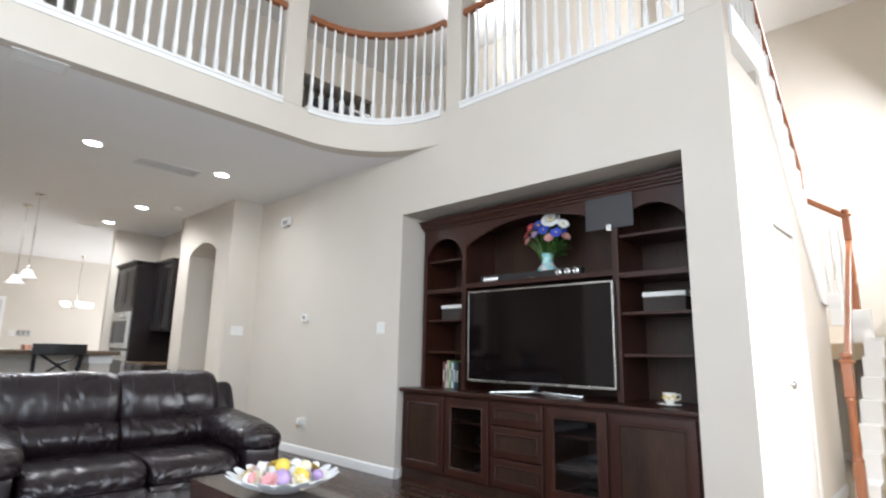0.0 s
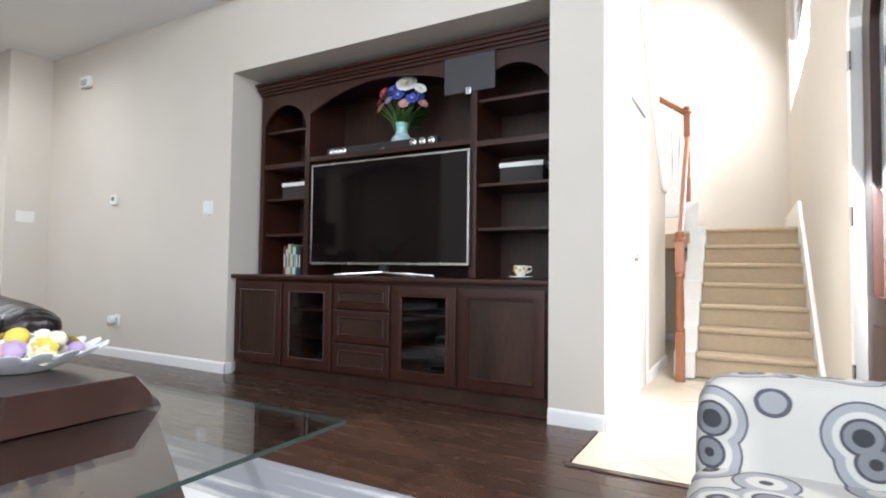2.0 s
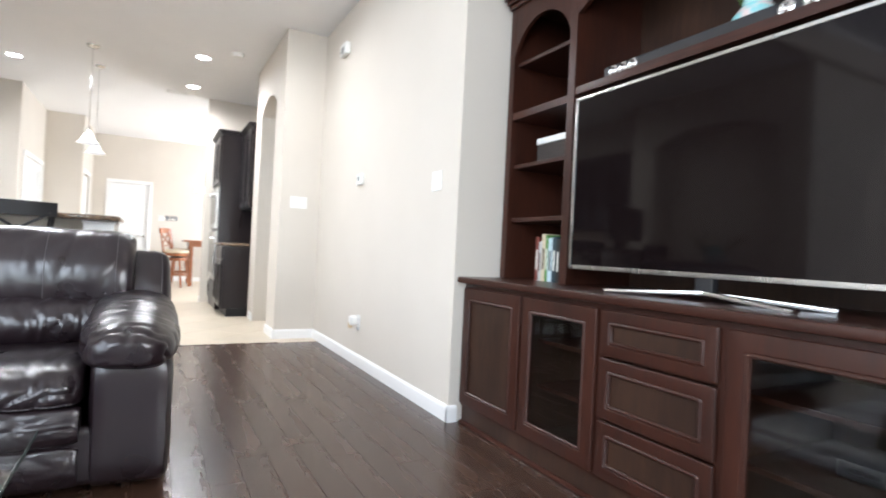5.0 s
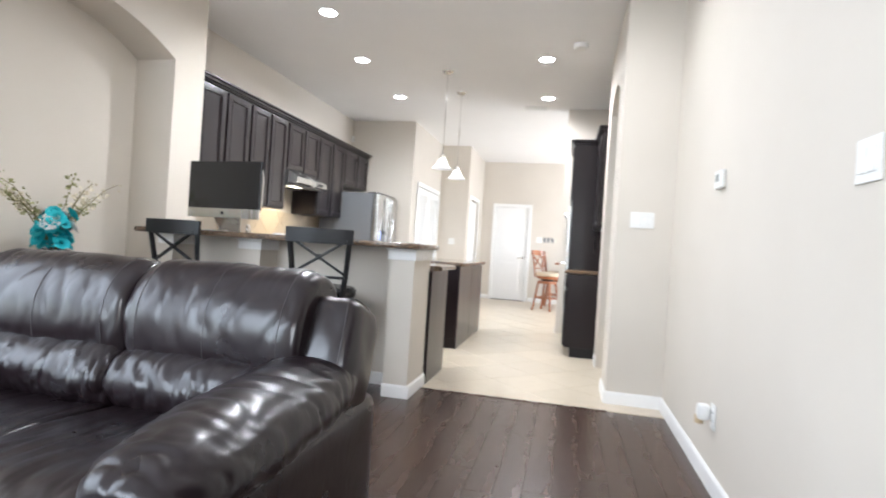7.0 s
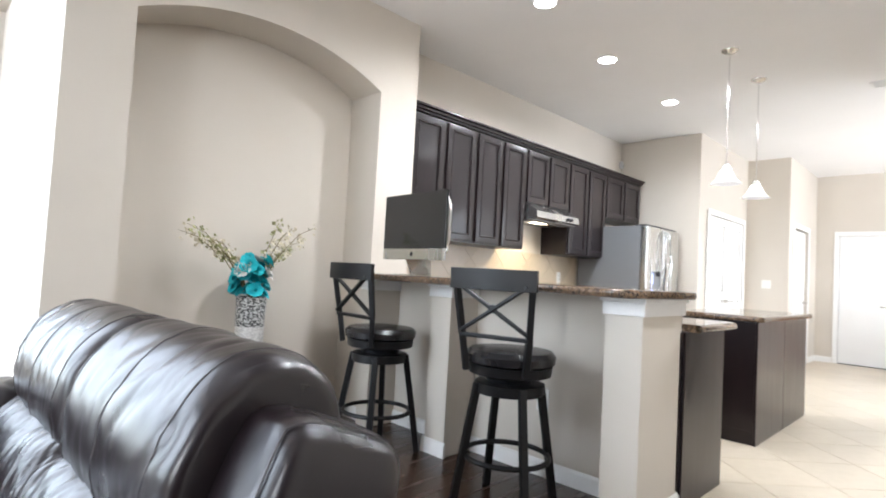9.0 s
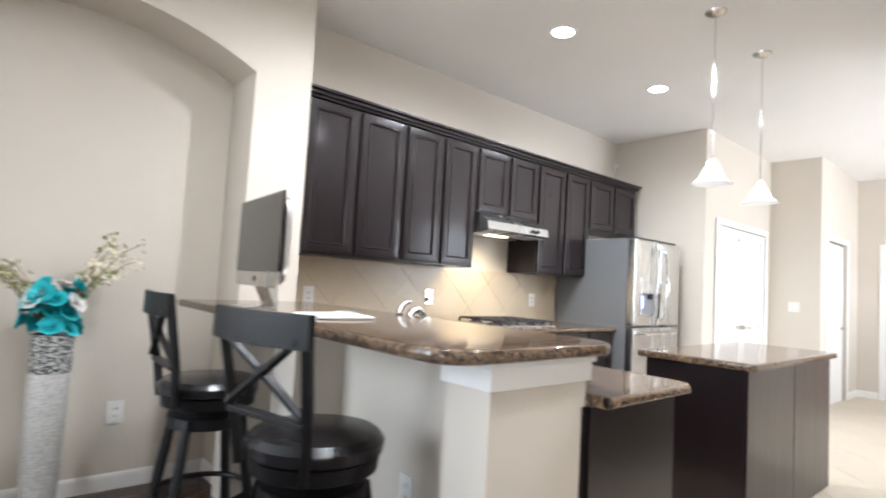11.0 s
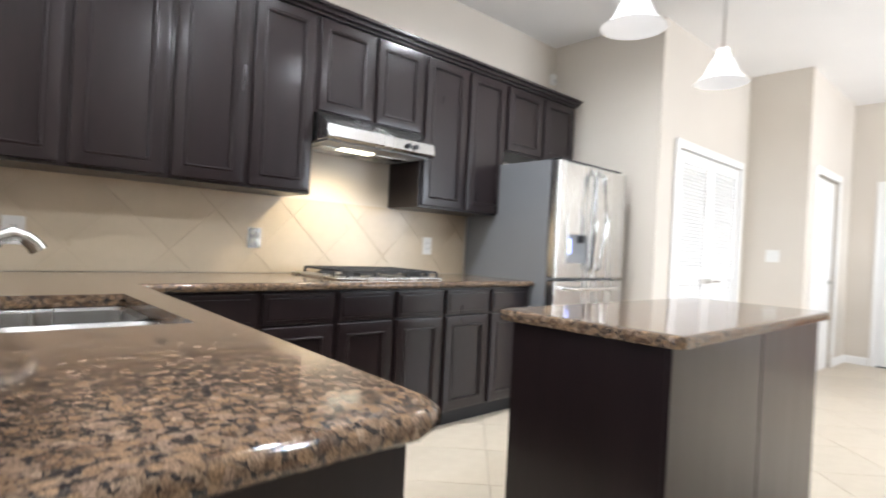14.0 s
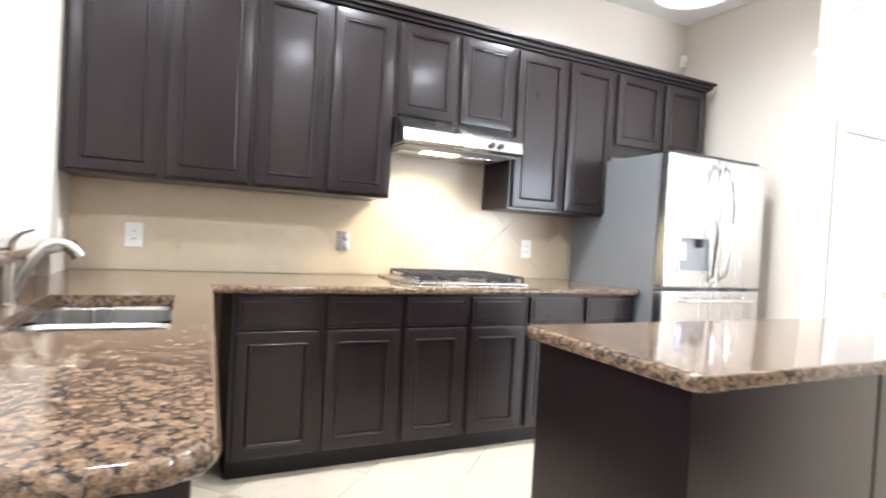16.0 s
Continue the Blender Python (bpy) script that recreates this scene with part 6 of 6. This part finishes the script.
plate("wall_outlet", "white outlet on the knee wall", pose(-6.40, 1.0, 0.42, 0, 0, 90), 0.08, 0.125, 1, "outlet")
bo = [(-5.90, YA + 0.002)] + arc(-6.02, 1.63, 0.12, 0, 90, 6) + arc(-6.56, 1.63, 0.12, 90, 180, 6) + [(-6.68, YA + 0.002)]
bb = thing("breakfast_bar", "polished brown granite breakfast bar top", "countertop")
part("slab", prism(bo, "z", BZ - 0.04, BZ, 0.014), GRANITE, bb)
part("support_strip", box(-6.62, YA + 0.01, BZ - 0.06, -6.42, 1.505, BZ - 0.041), WHITE, bb)

# bar stools
def stool(name, label, wood, pad, seat_z, back_h, m, group, round_seat=True):
    """A swivel stool with a crossed back, splayed legs and foot ring; faces +x, back at -x."""
    s = thing(name, label, "stool", group=group)
    part("seat_pad", lathe([(0.19, seat_z - 0.05), (0.215, seat_z - 0.04), (0.22, seat_z - 0.005), (0.2, seat_z + 0.018), (0.1, seat_z + 0.03), (0, seat_z + 0.032)], 28), pad, s)
    part("seat_rim", lathe([(0.19, seat_z - 0.10), (0.2, seat_z - 0.095), (0.205, seat_z - 0.051), (0.19, seat_z - 0.05)], 28), wood, s)
    part("swivel", lathe([(0.11, seat_z - 0.135), (0.12, seat_z - 0.10)], 20), PLASTIC_K, s)
    part("apron", lathe([(0.165, seat_z - 0.19), (0.17, seat_z - 0.185), (0.17, seat_z - 0.14), (0.15, seat_z - 0.136)], 24), wood, s)
    for sx in (-1, 1):
        for sy in (-1, 1):
            part("leg", bar((sx * 0.115, sy * 0.115, seat_z - 0.145), (sx * 0.185, sy * 0.185, 0), 0.036, 0.036, 0.006), wood, s)
    r = 0.205
    part("foot_ring", tube([(r * math.cos(a), r * math.sin(a), 0.24) for a in (2 * math.pi * k / 28 for k in range(28))], 0.013, 8, closed=True), wood, s)
    zt = seat_z + back_h
    xt = -0.245
    for sy in (-1, 1):
        part("back_post", merge(bar((-0.175, sy * 0.15, seat_z - 0.08), (-0.195, sy * 0.17, seat_z + 0.1), 0.03, 0.03, 0.005), bar((-0.195, sy * 0.17, seat_z + 0.09), (xt, sy * 0.195, zt), 0.03, 0.03, 0.005)), wood, s)
    band = [(xt - 0.035 * (1 - (k / 5 - 1) ** 2), -0.215 + 0.043 * k) for k in range(11)]
    rail = prism([(x - 0.011, y) for x, y in band] + [(x + 0.011, y) for x, y in band[::-1]], "z", zt - 0.085, zt + 0.012, 0.003)
    part("top_rail", rail, wood, s)
    part("lower_rail", bar((-0.20, -0.17, seat_z + 0.09), (-0.20, 0.17, seat_z + 0.09), 0.04, 0.018, 0.003), wood, s)
    part("cross_bar", bar((-0.205, -0.165, seat_z + 0.11), (xt, 0.18, zt - 0.06), 0.026, 0.016, 0.003), wood, s)
    part("cross_bar", bar((-0.219, 0.165, seat_z + 0.11), (xt - 0.014, -0.18, zt - 0.06), 0.026, 0.016, 0.003), wood, s)
    part("cross_boss", lathe([(0.02, -0.01), (0.02, 0.01)], 12), wood, s).matrix_basis = pose(-0.232, 0, seat_z + 0.11 + (back_h - 0.17) / 2, 0, 90)
    s.matrix_world = m
    return s


VINYL = mat("black_vinyl", (0.016, 0.015, 0.016), 0.28, fine=160, bump=0.1)
CREAM_PAD = mat("cream_vinyl", (0.55, 0.46, 0.33), 0.5, fine=120, bump=0.1)
bs = "black wooden bar stool with a crossed back and round padded seat"
stool("bar_stool", bs, BLACK, VINYL, 0.73, 0.39, pose(-5.92, 1.12, 0, 0, 0, 194), "stools at the breakfast bar")
stool("bar_stool", bs, BLACK, VINYL, 0.73, 0.39, pose(-5.92, 0.11, 0, 0, 0, 178), "stools at the breakfast bar")

# computer, papers, cable on the bar
MONITOR = mat("monitor_glass", (0.012, 0.012, 0.013), 0.08, other=(0.011, 0.011, 0.012), bump=0, spec=0.6)
im = thing("desktop_computer", "silver all-in-one computer with black screen on the bar", "computer", -6.06, 0.21, BZ, 84)
part("screen", box(-0.325, -0.012, 0.17, 0.325, 0.0, 0.52, 0.003), MONITOR, im, "black glossy screen")
part("chin", box(-0.325, -0.012, 0.10, 0.325, 0.0, 0.17, 0.003), STEEL, im, "silver chin panel")
part("badge", lathe([(0.013, 0), (0.013, 0.001)], 12), PLASTIC_K, im).matrix_basis = pose(0, -0.0122, 0.135, 90)
part("back", cushion(-0.323, 0.001, 0.102, 0.323, 0.045, 0.518, 0.0, 0, nseg=6, power=5), STEEL, im)
part("stand", prism([(0.015, 0.11), (0.05, 0.2), (0.062, 0.19), (0.075, 0.008), (0.07, 0.0), (-0.08, 0.0), (-0.08, 0.006), (0.062, 0.01)], "x", -0.1, 0.1), STEEL, im)
pp = solid("paper", cushion(-6.3, 0.62, BZ + 0.0005, -6.04, 0.88, BZ + 0.012, 0, 0.003, nseg=6, power=8), PLASTIC_W, "white sheets of paper lying on the bar", "paper")
solid("charging_cable", tube([(-6.25 + 0.13 * math.cos(a * 0.7) * (1 - a * 0.02), 0.66 + 0.16 * math.sin(a * 0.9), BZ + 0.006) for a in [k * 0.25 for k in range(34)]], 0.004, 6), PLASTIC_W, "loose white cable on the bar", "cable")

# tall vase with flowers in the alcove
fv = thing("floor_vase", "tall white mosaic floor vase with a dark patterned neck", "vase", -5.38, -0.54, 0)
MOS = mat("white_mosaic", (0.66, 0.65, 0.62), 0.35, other=(0.45, 0.44, 0.42), stretch=(1, 1, 2.5), fine=70, big=50, width=0.08, bump=0.4, deep=0.003)
MOK = mat("black_white_mosaic", (0.5, 0.5, 0.48), 0.3, other=(0.03, 0.03, 0.03), stretch=(1, 1, 2.0), fine=60, big=55, width=0.03, bump=0.4, deep=0.003)
part("foot", lathe([(0.085, 0), (0.085, 0.015), (0.07, 0.02), (0.075, 0.10)], 24), MOS, fv)
part("body", lathe([(0.075, 0.10), (0.085, 0.45), (0.088, 0.70)], 24, cap=False), MOS, fv, "white chipped mosaic")
part("neck", lathe([(0.088, 0.70), (0.090, 0.80), (0.092, 0.885), (0.08, 0.885), (0.075, 0.75)], 24, cap=False), MOK, fv, "black and white patterned neck")
fb = thing("flower_arrangement", "turquoise and white artificial flowers with twigs in the tall vase", "flowers", -5.38, -0.54, 0.86)
SAGE = mat("sage_leaf", (0.36, 0.36, 0.16), 0.7, other=(0.24, 0.25, 0.10), fine=30, bump=0.1)
for k in range(40):
    a, r = rnd.uniform(0, 6.28), rnd.uniform(0.01, 0.13)
    c = (r * math.cos(a), r * math.sin(a) * 0.8, rnd.uniform(0.03, 0.27))
    up = Vector((c[0], c[1], 0.05))
    flower(fb, "flower_head", c, "teal" if rnd.random() < 0.78 else "white", 8, rnd.uniform(0.045, 0.066), 0.021, 25, up, 3, "teal" if k % 3 else "cream")
for k in range(14):
    a = rnd.uniform(-0.9, 0.9) + (math.pi if k % 2 else 0)
    L = rnd.uniform(0.32, 0.5)
    e = Vector((math.cos(a) * L * rnd.uniform(0.5, 1.0), math.sin(a) * L * 0.42, L * rnd.uniform(0.75, 1.1)))
    pts = [Vector((0, 0, 0)), e * 0.4 + Vector((0, 0, 0.09)), e * 0.75 + Vector((0, 0, 0.07)), e]
    tw = part("twig", tube(pts, 0.004, 5, 0.0015), STEM, fb)
    bl = bmesh.new()
    for i in range(26):
        s = rnd.uniform(0.4, 1.0)
        p = pts[1].lerp(pts[3], (s - 0.4) / 0.6) + Vector((rnd.uniform(-0.03, 0.03), rnd.uniform(-0.03, 0.03), rnd.uniform(-0.03, 0.04)))
        petals(bl, p, 1 if i % 3 else 4, 0.028 if i % 3 else 0.018, 0.007, rnd.uniform(10, 60), Vector((rnd.uniform(-1, 1), rnd.uniform(-1, 1), 0.6)))
    part("blossoms", bl, PETAL["cream"] if k % 3 else SAGE, tw, smooth=60)

# pendants
for x in (-8.45, -9.27):
    p = thing("pendant_light", "nickel pendant lamp with a frosted glass bell shade", "lamp", x, 1.28, 0, group="pendants over the island")
    part("canopy", lathe([(0.0, C1 - 0.03), (0.03, C1 - 0.028), (0.062, C1 - 0.01), (0.065, C1)], 24), NICKEL, p)
    part("rod", tube([(0, 0, 2.09), (0, 0, C1 - 0.02)], 0.005, 8), CHROME, p)
    part("joint", lathe([(0.009, 2.5), (0.009, 2.62)], 10), CHROME, p)
    part("socket", lathe([(0.012, 2.11), (0.026, 2.105), (0.028, 2.085), (0.038, 2.075), (0.04, 2.055)], 20), NICKEL, p)
    part("shade", lathe([(0.04, 2.06), (0.055, 2.03), (0.075, 1.985), (0.105, 1.955), (0.118, 1.948), (0.114, 1.948), (0.1, 1.958), (0.068, 1.99), (0.045, 2.04)], 28, cap=False), FROST, p, "frosted white glass shade")

# ceiling fixtures: recessed lamps, vents, smoke alarm
for x, y, watts in ((-6.87, 0.55, 105), (-8.04, 0.41, 105), (-9.45, 0.39, 105), (-8.11, 2.39, 105), (-9.51, 2.36, 105), (-5.84, 1.22, 95), (-5.82, 2.49, 60)):
    c = thing("recessed_light", "lit round recessed ceiling lamp with a white ring", "lamp", x, y, C1, group="recessed ceiling lamps")
    part("trim_ring", lathe([(0.075, -0.001), (0.078, -0.006), (0.098, -0.006), (0.1, -0.001)], 28), PLASTIC_W, c)
    part("lens", lathe([(0.074, -0.004), (0.06, -0.009), (0, -0.011)], 24), LED, c, "glowing lens")
    lamp("recessed_lamp", "SPOT", look((x, y, C1 - 0.03), (x, y + 0.001, 0)), watts, (1, 0.975, 0.94), size=0.07, spread=radians(172))


def vent(x, y, w, d, label):
    v = thing("ceiling_vent", label, "vent", x, y, C1)
    part("frame", boxes((-w / 2, -d / 2, -0.008, w / 2, -d / 2 + 0.02, -0.001), (-w / 2, d / 2 - 0.02, -0.008, w / 2, d / 2, -0.001), (-w / 2, -d / 2 + 0.02, -0.008, -w / 2 + 0.02, d / 2 - 0.02, -0.001), (w / 2 - 0.02, -d / 2 + 0.02, -0.008, w / 2, d / 2 - 0.02, -0.001)), PLASTIC_W, v)
    # Black sheet stands in for the shade of the duct between the slats.
    part("backing", box(-w / 2 + 0.02, -d / 2 + 0.02, -0.002, w / 2 - 0.02, d / 2 - 0.02, -0.001), PLASTIC_K, v)
    for k in range(7):
        u = -w / 2 + 0.03 + (w - 0.06) * (k + 0.5) / 7
        part("slat", box(u - 0.005, -d / 2 + 0.02, -0.007, u + 0.005, d / 2 - 0.02, -0.003), PLASTIC_W, v)


vent(-9.98, 2.18, 0.18, 0.32, "white slatted ceiling air vent")
vent(-4.37, 0.53, 0.2, 0.33, "white slatted ceiling air vent")
vent(-6.02, 1.98, 0.26, 0.66, "wide white ceiling return vent")
sa = thing("smoke_alarm", "round white smoke alarm on the ceiling", "smoke alarm", -7.73, 2.72, C1)
part("base", lathe([(0.06, -0.04), (0.068, -0.03), (0.07, -0.001)], 24), PLASTIC_W, sa)
part("grille", lathe([(0.03, -0.046), (0.05, -0.044), (0.06, -0.04)], 20), PLASTIC_W, sa)

# oven wall
TF = 2.74
ov = thing("oven_tower", "tall espresso oven cabinet with two built-in stainless ovens", "cabinet")
part("body", box(-10.04, TF, 0, -9.12, 3.35, 2.38, 0.002), ESPRESSO, ov)
panel_door(ov, -10.03, -9.58, 1.72, 2.36, TF, ESPRESSO, ESPRESSO, -1, 0.055)
panel_door(ov, -9.57, -9.13, 1.72, 2.36, TF, ESPRESSO, ESPRESSO, -1, 0.055)
panel_door(ov, -10.03, -9.13, 0.12, 0.34, TF, ESPRESSO, ESPRESSO, -1, 0.045, name="drawer")
for z0, z1, h in ((1.10, 1.66, "microwave"), (0.40, 1.06, "oven")):
    o = part(h, box(-10.0, TF - 0.035, z0, -9.16, TF - 0.001, z1, 0.006), STEEL, ov, "stainless built-in " + h)
    part("glass", box(-9.93, TF - 0.038, z0 + 0.08, -9.24, TF - 0.034, z1 - 0.14, 0.003), SCREEN, o)
    part("handle", tube([(-9.9, TF - 0.035, z1 - 0.09), (-9.9, TF - 0.08, z1 - 0.09), (-9.26, TF - 0.08, z1 - 0.09), (-9.26, TF - 0.035, z1 - 0.09)], 0.011, 8), CHROME, o)
cabinet("base_cabinet", "espresso base cabinet beside the ovens", -9.119, -8.36, 0, 0.872, 3.35, TF, 2, 0.15, 0.1, face=-1)
solid("side_counter", prism([(-9.118, 3.35), (-9.118, TF - 0.035), (-8.36, TF - 0.035), (-8.345, TF - 0.02), (-8.345, 3.35)], "z", CZ - 0.038, CZ, 0.01), GRANITE, "short granite counter beside the ovens", "countertop", 50)
cabinet("wall_cabinet", "espresso wall cabinet beside the ovens", -9.119, -8.36, 1.37, 2.38, 3.35, 3.02, 2, face=-1)
cm = bmesh.new()
for a, (z0, z1) in enumerate(((2.381, 2.40), (2.40, 2.425), (2.425, 2.445))):
    bm_box(cm, -10.045, TF - 0.022 - 0.018 * a, z0, -9.12 + 0.014 * a, 3.02, z1, 0.004)
    bm_box(cm, -10.045, 2.998 - 0.018 * a, z0, -8.36 + 0.004 * a, 3.35, z1 - 0.002, 0.004)
solid("cabinet_crown", cm, ESPRESSO, "espresso crown moulding on the oven cabinets", "moulding")

# ---- dining nook ----
dt = thing("dining_table", "orange oak counter-height dining table", "table", -13.55, 3.05, 0)
part("tabletop", box(-0.55, -0.55, 0.88, 0.55, 0.55, 0.92, 0.012), OAK, dt)
part("apron", box(-0.45, -0.45, 0.79, 0.45, 0.45, 0.879), OAK, dt)
for sx in (-1, 1):
    for sy in (-1, 1):
        part("leg", bar((sx * 0.4, sy * 0.4, 0), (sx * 0.4, sy * 0.4, 0.79), 0.07, 0.07, 0.008), OAK, dt)
cs = "orange oak swivel stool with crossed back and cream seat"
stool("dining_stool", cs, OAK, CREAM_PAD, 0.70, 0.42, pose(-12.95, 2.38, 0, 0, 0, 65), "stools round the dining table")
stool("dining_stool", cs, OAK, CREAM_PAD, 0.70, 0.42, pose(-13.95, 2.5, 0, 0, 0, 95), "stools round the dining table")
cb = thing("chandelier", "nickel chandelier with lit frosted shades over the dining table", "lamp", -13.7, 3.0, -0.035)
part("rod", tube([(0, 0, 2.0), (0, 0, (C1 + 0.035))], 0.008, 8), NICKEL, cb)
part("canopy", lathe([(0.02, (C1 + 0.035) - 0.03), (0.06, (C1 + 0.035) - 0.008), (0.062, (C1 + 0.035))], 20), NICKEL, cb)
for k in range(5):
    a = 2 * math.pi * k / 5
    arm = part("arm", tube([(0, 0, 2.02), (0.12 * math.cos(a), 0.12 * math.sin(a), 1.94), (0.24 * math.cos(a), 0.24 * math.sin(a), 1.98)], 0.008, 8), NICKEL, cb)
    part("shade", lathe([(0.03, 1.98), (0.06, 2.0), (0.075, 2.07), (0.07, 2.07)], 18, 0.24 * math.cos(a), 0.24 * math.sin(a), cap=False), BULB, arm)
plate("light_switch", "white switch beside the far door", pose(XW, 2.10, 1.37, 0, 0, 90), 0.12, 0.12, 2)
for k in range(3):
    kb = thing("wall_plaque", "small dark oval wall ornament beside the switch", "wall decor", XW + 0.001, 2.215 + 0.085 * k, 1.375, group="ornaments by the far door")
    part("disc", cushion(0, -0.035, -0.06, 0.02, 0.035, 0.06, 0, 0, nseg=5, power=2.4), FRIDGE_GREY, kb)
    part("rim", tube([(0.018, 0.03 * math.cos(a), 0.055 * math.sin(a)) for a in (2 * math.pi * i / 16 for i in range(16))], 0.004, 6, closed=True), NICKEL, kb)

# ---- upper hall ----
ul = thing("ceiling_light", "lit flush ceiling lamp in the upper hall", "lamp", -4.35, 5.4, C2)
part("base", lathe([(0.15, -0.05), (0.16, -0.04), (0.16, 0)], 28), NICKEL, ul)
part("bowl", lathe([(0.0, -0.15), (0.08, -0.14), (0.14, -0.09), (0.15, -0.051)], 28), BULB, ul, "glowing glass bowl")
lamp("upper_lamp", "POINT", look((-4.35, 5.4, C2 - 0.3), (-4.35, 5.4, 3)), 60, (1, 0.97, 0.92), size=0.15)
# Added black sofa, standing in for an unidentified dark area behind the railing.
us = thing("sofa", "black sofa added in place of the dark area behind the railing", "sofa", -5.35, 4.0, F2)
part("back", cushion(-0.1, -0.75, 0.1, 0.12, 0.75, 0.8, 0.04, 0.004, nseg=8, power=6), LEATHER, us)
part("seat", cushion(-0.8, -0.75, 0.08, -0.08, 0.75, 0.42, 0.04, 0.004, nseg=8, power=6), LEATHER, us)
for y in (-0.7, 0.7):
    part("arm", cushion(-0.8, y - 0.1, 0.06, 0.1, y + 0.1, 0.58, 0.04, 0.004, nseg=8, power=6), LEATHER, us)
part("feet", boxes(*[(x, y, 0, x + 0.06, y + 0.06, 0.1) for x in (-0.75, 0.0) for y in (-0.7, 0.64)]), PLASTIC_K, us)

# ---- floor boards and tiles, piece by piece ----
def piece_mesh(name, w, h, t, material, bevel=0.002):
    bm = bmesh.new()
    c = bevel
    lo = [bm.verts.new((x, y, -t)) for x, y in ((0, 0), (w, 0), (w, h), (0, h))]
    mi = [bm.verts.new((x, y, -c)) for x, y in ((0, 0), (w, 0), (w, h), (0, h))]
    hi = [bm.verts.new((x, y, 0)) for x, y in ((c, c), (w - c, c), (w - c, h - c), (c, h - c))]
    for a, b in ((lo, mi), (mi, hi)):
        for k in range(4):
            bm.faces.new((a[k], a[(k + 1) % 4], b[(k + 1) % 4], b[k]))
    bm.faces.new(hi)
    me = bpy.data.meshes.new(name)
    bm.to_mesh(me)
    bm.free()
    me.materials.append(material)
    return me


rb = random.Random(3)
living = bpy.data.objects["floor_living"]
PW = 0.127
cache = {}
y = -3.0
row = 0
while y < 3.48:
    x = -6.42 - rb.uniform(0, 0.9)
    x_end = 1.27 if y < 2.05 else XE
    if y > 2.80:
        x_end = -0.86
    while x < x_end:
        L = rb.choice((0.75, 0.95, 1.2))
        a, b = max(x, -6.42), min(x + L, x_end)
        if b - a > 0.03:
            key = round(b - a, 3)
            if key not in cache:
                cache[key] = piece_mesh("plank", key - 0.0006, PW - 0.0006, 0.011, PLANK, 0.001)
            o = new("plank", cache[key])
            o.parent = living
            o.matrix_basis = pose(a, y, 0)
        x += L
    y += PW
structure("threshold_1", box(-6.44, 1.6, -0.01, -6.41, 3.05, 0.004, 0.002), PLANK, "dark wooden threshold strip", "trim")
structure("threshold_2", boxes((-0.86, 2.84, -0.01, XE, 2.88, 0.006), (-0.88, 2.88, -0.01, -0.85, YT, 0.006)), PLANK, "dark wooden threshold strip at the entry", "trim")

# diagonal tiles
def tiles(floor, x0, y0, x1, y1, s, turn):
    c, q = math.cos(radians(turn)), math.sin(radians(turn))
    n = int((abs(x1 - x0) + abs(y1 - y0)) / s) + 4
    mx, my = (x0 + x1) / 2, (y0 + y1) / 2
    count = 0
    whole = piece_mesh("tile", s - 0.004, s - 0.004, 0.01, TILE, 0.002)
    for i in range(-n, n):
        for j in range(-n, n):
            pts = [(mx + c * u - q * v, my + q * u + c * v) for u, v in ((i * s, j * s), ((i + 1) * s - 0.004, j * s), ((i + 1) * s - 0.004, (j + 1) * s - 0.004), (i * s, (j + 1) * s - 0.004))]
            inside = [x0 <= px <= x1 and y0 <= py <= y1 for px, py in pts]
            if all(inside):
                o = new("tile", whole)
                o.parent = floor
                o.matrix_basis = pose(*pts[0], 0, 0, 0, turn)
            else:
                cut = clip(pts, x0, y0, x1, y1)
                if len(cut) > 2:
                    bm = bmesh.new()
                    top = [bm.verts.new((px, py, 0)) for px, py in cut]
                    bot = [bm.verts.new((px, py, -0.01)) for px, py in cut]
                    bm.faces.new(top)
                    for k in range(len(cut)):
                        bm.faces.new((bot[k], bot[(k + 1) % len(cut)], top[(k + 1) % len(cut)], top[k]))
                    bmesh.ops.recalc_face_normals(bm, faces=bm.faces)
                    part("tile", bm, TILE, floor, smooth=None)


tiles(bpy.data.objects["floor_kitchen"], -14.55, -0.82, -6.445, 5.8, 0.45, 45)
tiles(bpy.data.objects["floor_entry"], -0.845, 2.885, XE, 5.2, 0.45, 45)
tiles(bpy.data.objects["floor_entry"], -2.4, 5.2, -0.68, 7.9, 0.45, 45)
